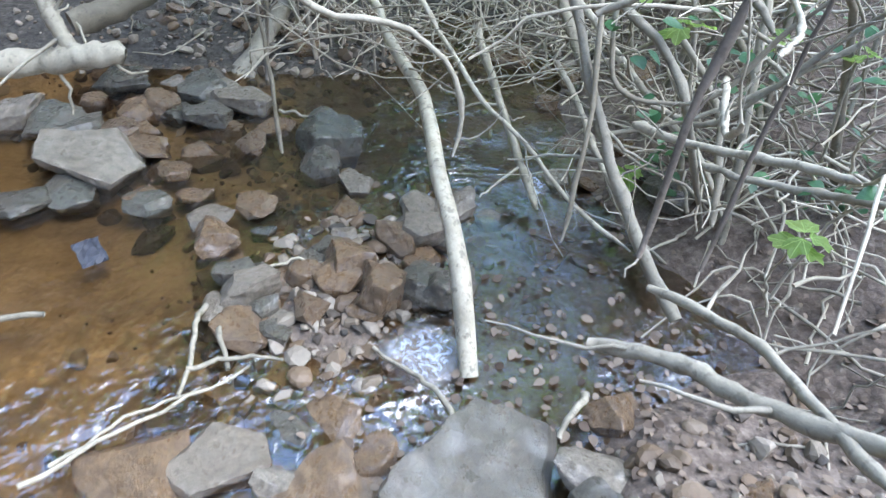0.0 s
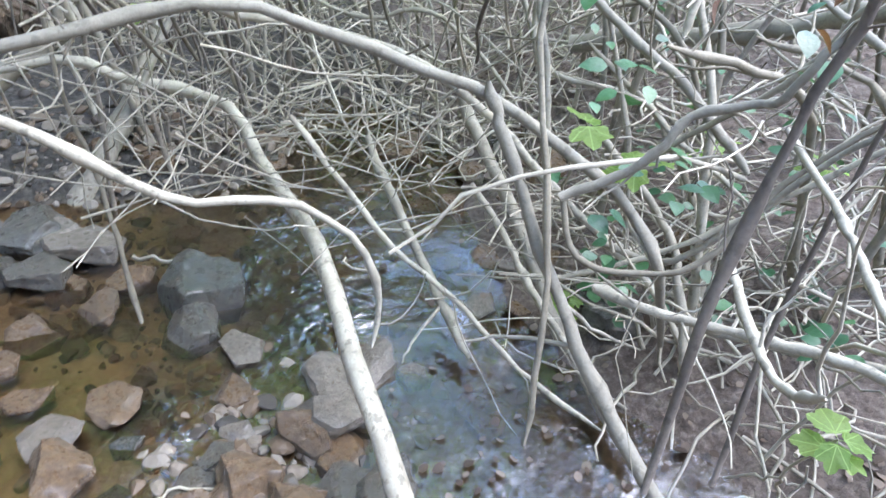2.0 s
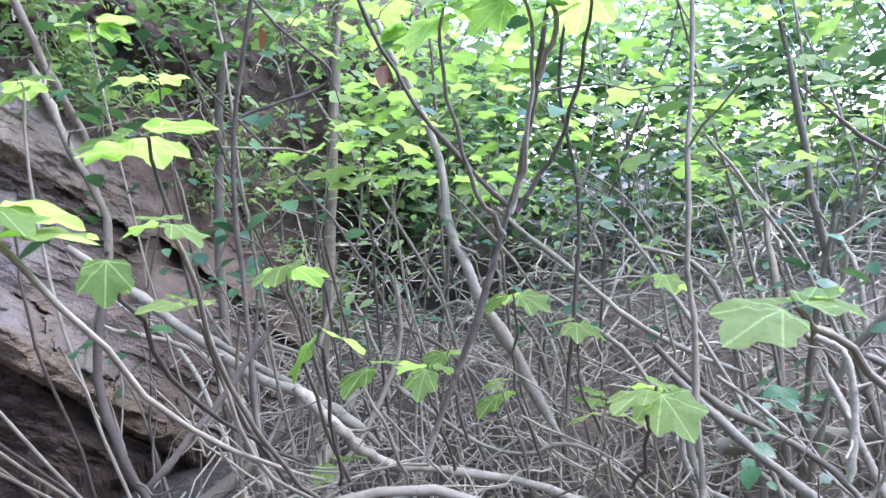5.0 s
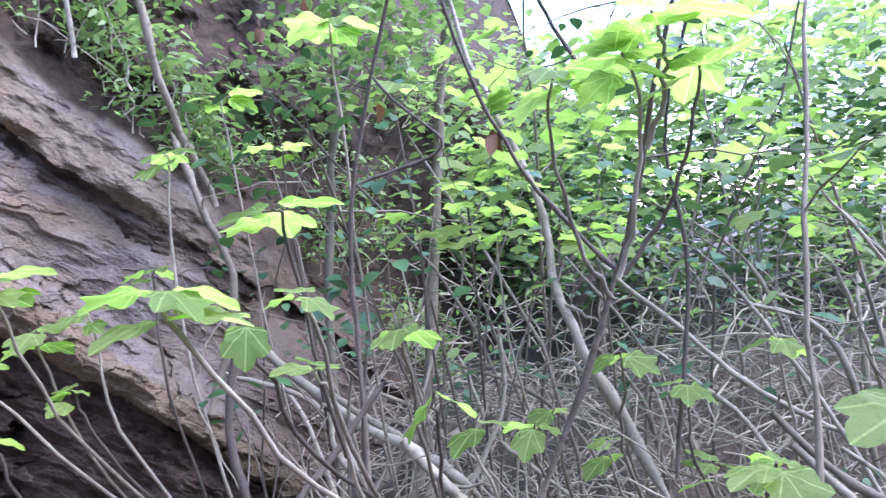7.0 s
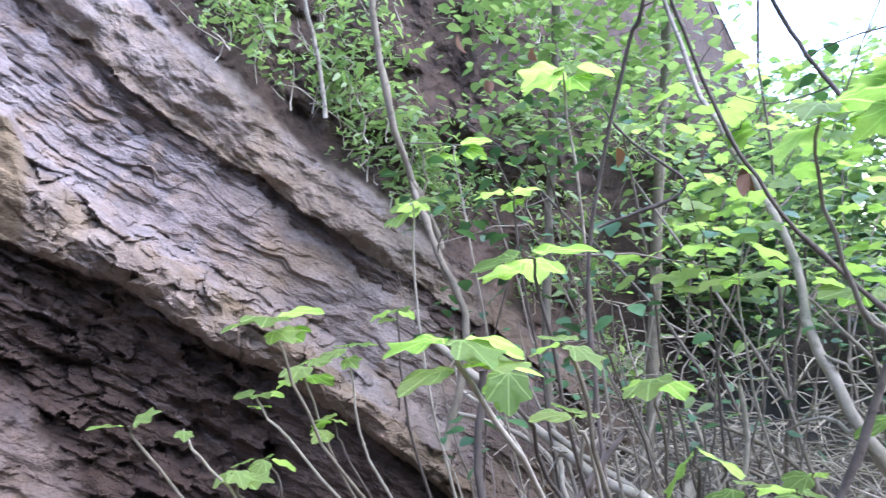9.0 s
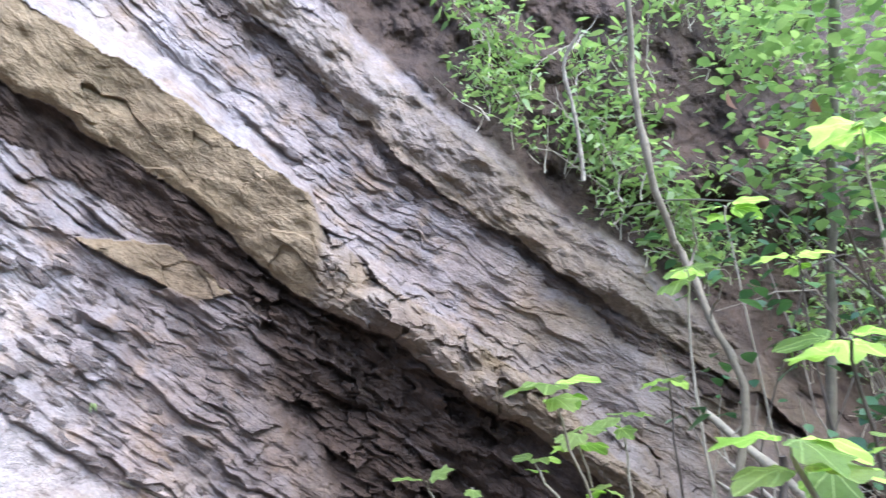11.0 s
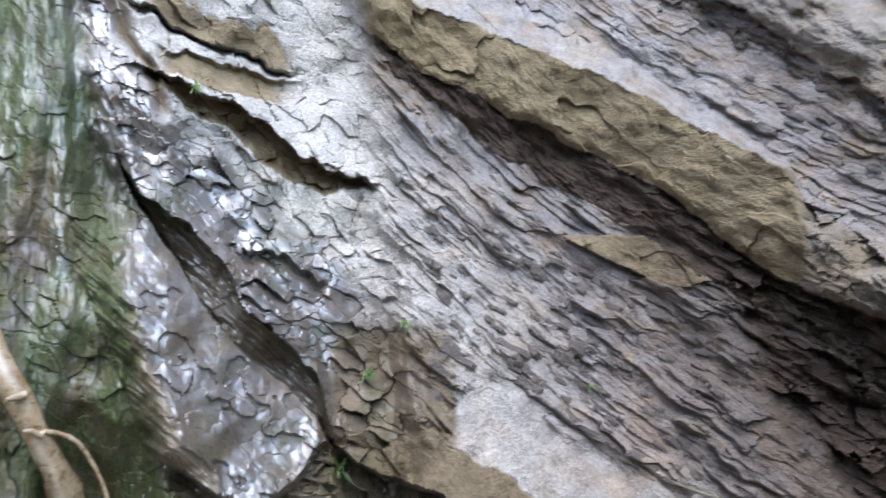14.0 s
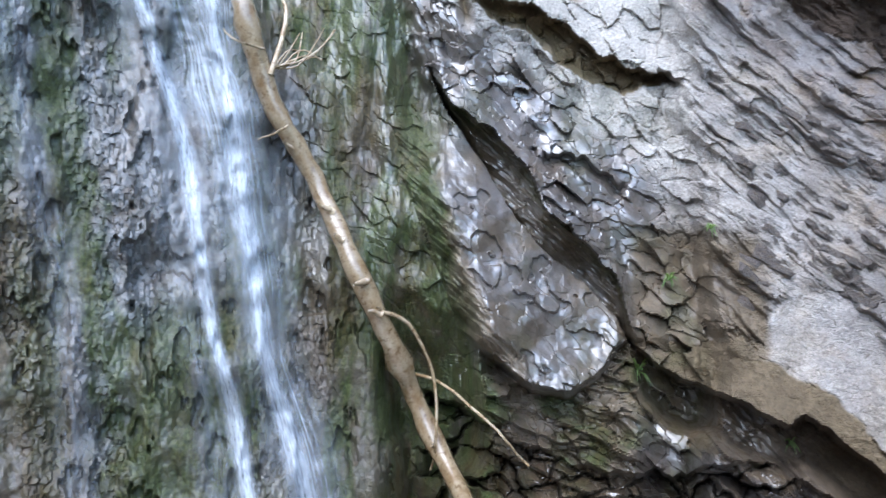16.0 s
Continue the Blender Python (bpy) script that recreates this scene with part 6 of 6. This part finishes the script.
for k, (x, y, z, leaves, size, lean, droop) in enumerate((
        (-1.02, 2.32, 2.06, 5, 0.115, (0.10, 0.15), 0.0), (-0.53, 1.70, 1.86, 4, 0.12, (0.05, 0.30), 0.0), (-1.21, 1.87, 1.77, 5, 0.125, (0.12, 0.10), 0.0),
        (-0.49, 1.20, 1.77, 6, 0.085, (0.10, 0.35), 0.0), (-0.53, 1.53, 1.69, 2, 0.10, (0.10, 0.20), 0.9), (-0.42, 1.45, 1.73, 3, 0.07, (0.05, 0.30), 0.0),
        (-0.44, 1.58, 1.60, 3, 0.065, (0.10, 0.25), 0.0), (-0.27, 1.66, 1.53, 2, 0.12, (-0.10, 0.30), 0.6), (-0.34, 1.81, 1.62, 3, 0.10, (0.05, 0.30), 0.1),
        (-0.21, 1.99, 1.37, 2, 0.10, (0.05, 0.25), 0.2), (-0.09, 2.20, 1.30, 3, 0.10, (0.06, 0.15), 0.3), (-0.02, 2.53, 1.24, 2, 0.11, (0.05, 0.10), 0.1),
        (0.38, 2.33, 1.09, 2, 0.12, (0.10, 0.10), 0.3), (0.26, 1.61, 1.40, 3, 0.09, (0.25, 0.30), 0.1), (-1.25, 2.06, 1.63, 5, 0.09, (0.10, 0.10), 0.0),
        (-1.19, 2.17, 1.66, 5, 0.09, (0.08, 0.05), 0.0), (-1.19, 2.08, 1.48, 4, 0.075, (0.06, 0.12), 0.2), (-1.29, 1.80, 1.43, 5, 0.08, (0.20, 0.15), 0.1),
        (-1.29, 1.90, 1.58, 4, 0.06, (0.16, 0.10), 0.1), (-1.26, 1.89, 1.43, 4, 0.06, (0.14, 0.10), 0.2), (-1.36, 1.57, 1.58, 2, 0.07, (0.25, 0.35), -0.3),
        (-1.31, 1.67, 1.55, 1, 0.06, (0.22, 0.30), 0.0), (-0.81, 2.66, 2.09, 4, 0.13, (0.05, 0.20), 0.0), (0.15, 2.34, 1.43, 3, 0.10, (0.10, 0.20), 0.2),
        (0.52, 2.25, 1.47, 3, 0.11, (0.15, 0.15), 0.4), (0.35, 2.48, 1.31, 3, 0.10, (0.10, 0.10), 0.2), (0.11, 2.38, 1.15, 2, 0.09, (0.10, 0.10), 0.2),
        (0.41, 2.01, 1.26, 3, 0.09, (0.20, 0.20), 0.3), (-0.42, 2.65, 2.25, 3, 0.13, (0.05, 0.20), 0.0), (-0.55, 2.39, 2.39, 5, 0.13, (0.05, 0.20), 0.0),
        (-0.15, 2.81, 1.75, 3, 0.12, (0.10, 0.20), 0.0), (-0.23, 2.81, 1.92, 3, 0.13, (0.0, 0.20), 0.0), (0.16, 2.68, 1.70, 3, 0.12, (0.10, 0.15), 0.1),
        (-1.07, 2.90, 2.31, 4, 0.13, (0.10, 0.30), 0.0), (-1.15, 2.45, 1.74, 4, 0.085, (0.05, 0.10), 0.1))):
    brush_shoot(x, y, z, leaves, size, lean, droop, 1.7 * k, 100 + k)
fig_shoot(((0.78, 2.15, -0.12), (0.73, 2.11, 0.00), (0.73, 2.07, 0.18)), 0.0048, 7, 0.07, seed=17)
fig_shoot(((0.62, 1.93, 0.58), (0.56, 1.89, 0.70), (0.57, 1.85, 0.88)), 0.0048, 3, 0.09, seed=18)
fig_shoot(((0.71, 1.85, 0.52), (0.68, 1.81, 0.64), (0.66, 1.77, 0.82)), 0.0048, 4, 0.08, seed=19)
fig_shoot(((0.61, 2.86, 0.84), (0.56, 2.73, 0.91), (0.45, 2.62, 1.02)), 0.0048, 4, 0.11, seed=20)
fig_shoot(((-0.50, 2.69, 0.81), (-0.43, 2.56, 0.87), (-0.37, 2.45, 0.97)), 0.0048, 3, 0.11, seed=21)
fig_shoot(((0.35, 2.93, 0.66), (0.29, 2.90, 0.80), (0.17, 2.88, 1.02)), 0.0048, 4, 0.08, seed=22)
fig_shoot(((1.19, 2.23, 0.35), (1.12, 2.19, 0.47), (1.14, 2.15, 0.65)), 0.0048, 4, 0.08, seed=23)
fig_shoot(((1.28, 1.91, 0.44), (1.30, 1.87, 0.56), (1.23, 1.83, 0.74)), 0.0048, 4, 0.07, seed=24)
fig_shoot(((0.90, 1.28, 0.27), (0.84, 1.24, 0.39), (0.85, 1.20, 0.57)), 0.0048, 5, 0.07, seed=25)
fig_shoot(((0.09, 2.01, 1.62), (0.02, 1.98, 1.72), (-0.03, 1.94, 1.93), (-0.01, 1.87, 2.09)), 0.0062, 5, 0.13, seed=42)
fig_shoot(((0.10, 1.97, 1.67), (0.12, 1.92, 1.80), (0.14, 1.86, 1.97), (0.10, 1.79, 2.09)), 0.0062, 5, 0.13, seed=43)
fig_shoot(((0.12, 2.01, 1.67), (0.18, 1.96, 1.78), (0.23, 1.89, 1.94), (0.24, 1.81, 2.08)), 0.0062, 5, 0.13, seed=44)
fig_shoot(((0.46, 1.10, 1.37), (0.41, 1.12, 1.44), (0.34, 1.14, 1.51), (0.29, 1.14, 1.56), (0.23, 1.13, 1.61), (0.19, 1.10, 1.64)), 0.0062, 3, 0.085, seed=45)
fig_shoot(((0.15, 1.86, 1.92), (0.17, 1.78, 2.05), (0.14, 1.72, 2.14)), 0.0062, 5, 0.13, seed=46)


# ---------------------------------------------------------------- small things
def withe(ctrl, r0, r1, name="withe", n=18):
    acc = Acc()
    acc.tube(wobble(glide(ctrl, n), 0.008), np.linspace(r0, r1, n), 6, 0.1)
    return acc.mesh(name, LOG_WOOD)


log = bpy.data.objects["driftwood_log"]
part("side_shoot", withe([on_cliff(a, e, p) for a, e, p in ((108.6, -3.6, 0.22), (105.6, -5.0, 0.34), (103.6, -9.5, 0.4), (103.6, -14.5, 0.34), (104, -16.5, 0.3))], 0.012, 0.007), log, "thin curved side shoot")
part("side_shoot", withe([on_cliff(a, e, p) for a, e, p in ((106.0, -8.8, 0.24), (102.8, -9.8, 0.36), (99.0, -13.2, 0.4), (96.0, -16.2, 0.34))], 0.010, 0.006), log, "thin curved side shoot")
part("side_shoot", withe([on_cliff(a, e, p) for a, e, p in ((117.0, 15.0, 0.18), (116.0, 18.0, 0.25), (115.6, 20.0, 0.22), (116.6, 22.0, 0.2))], 0.016, 0.010), log, "short bent branch stub")
for k in range(9):
    a = 114.6 + random.uniform(-1.2, 1.2)
    part("broken_twig", withe([on_cliff(116.4 + random.uniform(-0.3, 0.3), 15.6, 0.2), on_cliff(a, 16.6 + random.uniform(-0.6, 0.8), 0.28), on_cliff(a - random.uniform(0.5, 2.0), 17.3 + random.uniform(-1, 1.6), 0.25)], 0.006, 0.003, n=8), log)
part("broken_twig", withe([on_cliff(115.6, 11.2, 0.2), on_cliff(116.8, 10.6, 0.3), on_cliff(118.0, 10.0, 0.26)], 0.007, 0.004, n=8), log)
part("broken_twig", withe([on_cliff(117.5, 17.0, 0.2), on_cliff(119.5, 17.4, 0.28), on_cliff(120.6, 18.2, 0.24)], 0.007, 0.004, n=8), log)

for az, el in ((115.0, 9.4), (112.4, 4.6), (111.4, 2.2), (109.6, -1.4), (108.4, -4.0), (107.2, -6.8), (105.0, -12.0), (103.6, -14.6)):
    c = on_cliff(az, el, 0.19 if el > 0 else 0.26)
    out = np.array((random.uniform(0.02, 0.05), random.uniform(-0.04, 0.04), random.uniform(-0.01, 0.03)))
    part("knot", withe([c - 0.5 * out, c + 0.4 * out, c + out], 0.020, 0.008, "knot", n=5), log)

# grass tufts rooted in the wet ledges
for az, el, many, size in ((87.0, -8.6, 26, 0.16), (76.0, -13.4, 16, 0.10), (81.4, 2.6, 14, 0.07), (84.5, -1.4, 18, 0.10), (98.0, 21.5, 12, 0.08), (66.5, -3.0, 10, 0.06)):
    acc = Acc()
    c = on_cliff(az, el, 0.03)
    for _ in range(many):
        d = np.array((random.uniform(0.1, 0.9), random.uniform(-0.5, 0.5), random.uniform(-0.4, 0.7)))
        tip = c + d * size
        acc.add(np.array([c + (0, 0.004, 0), c - (0, 0.004, 0), (c + tip) / 2 + (0, -0.004, 0.012), (c + tip) / 2 + (0, 0.004, 0.012), tip - (0, 0, 0.02)]), [(0, 1, 2, 3), (3, 2, 4)])
    tagged(new("grass_tuft", acc.mesh("grass_tuft", SHRUB_LEAF)), "small green grass tuft rooted in the rock", "grass", "grass tufts")

# a bare stick lying on the pale slab
acc = Acc()
acc.tube(wobble(glide([on_cliff(a, e, 0.035) for a, e in ((64.6, -8.4), (60.5, -10.2), (56.5, -11.4), (53.5, -12.6))], 14), 0.01), np.linspace(0.010, 0.005, 14), 6, 0.1)
tagged(new("stick", acc.mesh("stick", GREY_BARK)), "dark bare stick lying on the pale slab", "stick")

# sticks in the shallow water
for a, b, r in (((-0.62, 1.46, 0.03), (-0.60, 1.12, 0.04), 0.010), ((-0.60, 1.20, 0.05), (-0.36, 1.26, 0.03), 0.008), ((-0.88, 0.86, 0.03), (-0.44, 1.22, 0.05), 0.007), ((-0.84, 0.92, 0.02), (-0.55, 1.15, 0.04), 0.006), ((-0.58, 1.40, 0.03), (-0.50, 1.22, 0.03), 0.011), ((-1.45, 1.40, 0.02), (-1.06, 1.40, 0.03), 0.014), ((-0.55, 1.62, 0.03), (-0.30, 1.66, 0.04), 0.006), ((-0.62, 2.62, 0.06), (-0.36, 2.58, 0.04), 0.008), ((0.1, 1.05, 0.05), (-0.12, 1.32, 0.03), 0.009), ((0.45, 1.15, 0.06), (0.36, 1.02, 0.05), 0.012)):
    m = (np.array(a) + np.array(b)) / 2 + (random.uniform(-0.03, 0.03), random.uniform(-0.03, 0.03), 0.01)
    acc = Acc()
    acc.tube(wobble(glide((a, m, b), 12), 0.02), np.linspace(r, r * 0.6, 12), 6, 0.15)
    tagged(new("stick", acc.mesh("stick", PALE_BARK)), "bleached stick lying in the shallow water", "stick", "sticks in the creek")


# foam where the water drops past the pole
def foam_material():
    m = Nodes("foam")
    a = m.math("MULTIPLY", m.attr("edge"), m.ramp(m.noise(26, 5, 0.7, dist=1.5), (0.36, 0.05), (0.7, 0.75)))
    m.finish((0.62, 0.66, 0.74), 0.5, m.bump(m.voronoi(70).outputs["Distance"], 0.6, 0.01), Alpha=a)
    return m.mat


FOAM = foam_material()
for cx, cy, rx, ry in ((0.02, 1.32, 0.13, 0.13), (0.42, 2.2, 0.07, 0.10)):
    rr, th = np.meshgrid(np.linspace(0.02, 1, 12), np.linspace(0, 2 * np.pi, 36), indexing="ij")
    wav = 1 + 0.3 * fbm(np.cos(th) * 1.5 + cx * 9, np.sin(th) * 1.5, 3, 5)
    X, Y = cx + rx * rr * wav * np.cos(th), cy + ry * rr * wav * np.sin(th)
    tagged(sheet("foam", X, Y, 0.022 + 0.012 * fbm(X * 20, Y * 20, 2, 3) - 0.01 * rr, FOAM, dict(edge=ramp01(1 - rr, 0.0, 0.55))), "patch of white foam on the creek", "foam", kind="structure")

# dead leaves
DEAD_LEAF = leaf_material("dead_leaf", (0.07, 0.038, 0.02), (0.20, 0.095, 0.045), 0.25, 0.7)
DEAD_MESH = leaf_mesh("dead_leaf", oval_leaf(0.30, 0.5), DEAD_LEAF)
dead = random.Random(8)


def dead_leaf(place, size, label):
    ob = new("dead_leaf", DEAD_MESH)
    ob.location = place
    ob.scale = (size, size, size)
    ob.rotation_euler = (dead.uniform(-1.8, -0.6), dead.uniform(-0.8, 0.8), dead.uniform(0, 6.3))
    return tagged(ob, label, "leaf", "dead leaves")


dead_leaf((0.37, 1.21, 1.33), 0.028, "curled brown dead leaf on a twig")
dead_leaf((0.40, 1.19, 1.36), 0.028, "curled brown dead leaf on a twig")
dead_leaf((0.44, 1.15, 1.32), 0.028, "curled brown dead leaf on a twig")
dead_leaf((0.45, 1.15, 1.37), 0.028, "curled brown dead leaf on a twig")
dead_leaf((-0.13, 2.09, 2.00), 0.06, "small orange dead leaf caught on a branch")
dead_leaf((-1.00, 2.82, 2.70), 0.08, "yellow withered leaf on the bank shrub")
dead_leaf((-0.76, 2.91, 2.62), 0.07, "yellow withered leaf on the bank shrub")
dead_leaf((-0.96, 2.98, 2.56), 0.07, "yellow withered leaf on the bank shrub")
dead_leaf((-0.14, 2.15, 2.02), 0.06, "small orange dead leaf caught on a branch")
dead_leaf((0.34, 1.16, 1.41), 0.055, "curled brown dead leaf on a twig")
dead_leaf((-0.40, 2.12, 2.10), 0.05, "small orange dead leaf caught on a branch")
acc = Acc()
for _ in range(950):
    x, y = dead.choice(((1.3, 1.6), (0.62, 0.98), (0.8, 1.1), (0.9, 1.05), (0.15, 1.12), (0.35, 1.15), (0.5, 3.3), (1.6, 2.6), (0.3, 0.95), (0.62, 1.75)))
    x, y = x + dead.gauss(0, 0.35), y + dead.gauss(0, 0.3)
    z = max(float(ground_height(np.array(x), np.array(y))), 0.0) + 0.012
    acc.add(turned(OVAL[0], (x, y, z), dead.uniform(0.015, 0.04), dead.uniform(-0.4, 0.4), dead.uniform(-0.4, 0.4), dead.uniform(0, 6.3)), OVAL[1])
tagged(new("leaf_litter", acc.mesh("leaf_litter", leaf_material("leaf_litter", (0.06, 0.04, 0.025), (0.24, 0.19, 0.14), 0.1, 0.8))), "brown and bleached leaf litter on the bank", "leaf litter", kind="stuff")

# a scrap of dark plastic in the pool
bm = bmesh.new()
bmesh.ops.create_grid(bm, x_segments=6, y_segments=6, size=0.5)
for v in bm.verts:
    v.co.z = 0.18 * noise.noise(v.co * 3.1) + 0.1 * v.co.x
    v.co.x += 0.12 * noise.noise(v.co * 2.2 + Vector((3, 0, 0)))
bmesh.ops.solidify(bm, geom=bm.faces[:], thickness=0.03)
me = bpy.data.meshes.new("plastic_scrap")
bm.to_mesh(me)
bm.free()
scrap_mat = Nodes("dark_plastic")
me.materials.append(scrap_mat.finish(scrap_mat.ramp(scrap_mat.noise(20), (0.3, (0.012, 0.014, 0.02)), (0.7, (0.035, 0.04, 0.055))), 0.6))
scrap = new("plastic_scrap", me)
scrap.location, scrap.scale, scrap.rotation_euler = (-1.04, 1.68, 0.03), (0.085, 0.085, 0.085), (0.75, 0.2, 0.9)
tagged(scrap, "crumpled dark plastic scrap in the shallow pool", "litter")


# ---------------------------------------------------------------- loose plates standing out of the shale
def flake_mesh(seed, material):
    """A thin angular plate: long, deep and flat, with a broken outline."""
    rnd = np.random.RandomState(seed)
    n = 7
    ang = np.sort(rnd.uniform(0, 2 * np.pi, n)) + np.linspace(0, 0.6, n)
    ring = np.stack([np.cos(ang) * rnd.uniform(0.7, 1.1, n), np.sin(ang) * rnd.uniform(0.6, 1.0, n)], -1) * 0.5
    top = [(x, y, 0.5 + rnd.uniform(-0.12, 0.12)) for x, y in ring]
    low = [(x * 0.93, y * 0.9, -0.5 + rnd.uniform(-0.12, 0.12)) for x, y in ring]
    acc = Acc()
    faces = [tuple(range(n)), tuple(reversed(range(n, 2 * n)))] + [(i, n + i, n + (i + 1) % n, (i + 1) % n) for i in range(n)]
    acc.add(np.array(top + low), faces)
    return acc.mesh("rock_flake", material, False)


FLAKES = [flake_mesh(k, ROCK) for k in range(8)]
chips = np.random.RandomState(19)
made = 0
while made < 290:
    az, el = chips.uniform(40, 84), chips.uniform(-14, 26)
    low = el - float(along_line(az, LOWER_CREST))
    up = el - float(along_line(az, UPPER_CREST))
    slab_d = el - float(along_line(az, SLAB_TOP))
    if not ((low < -16 and slab_d > 0.8 and az < 79) or (low > 3.8 and up < -9)) or (az < 56 and low < 0):
        continue
    a, e = radians(az), radians(el)
    out = Vector((math.sin(a), -math.cos(a), 0.35)).normalized()
    side = Vector((-math.cos(a), -math.sin(a), 0.72 + chips.uniform(-0.15, 0.15))).normalized()
    thin = side.cross(out).normalized()
    out = thin.cross(side).normalized()
    size = chips.uniform(0.05, 0.17)
    m = Matrix((side, out, thin)).transposed().to_4x4()
    m.translation = Vector(on_cliff(az, el, -0.005))
    flake = part("rock_flake", FLAKES[made % 8], cliff)
    flake.matrix_world = m @ pose(0, 0, 0, chips.uniform(-12, 12), chips.uniform(-14, 14), chips.uniform(-25, 25)) @ Matrix.Diagonal((size, size * 0.6, size * chips.uniform(0.12, 0.3), 1))
    made += 1
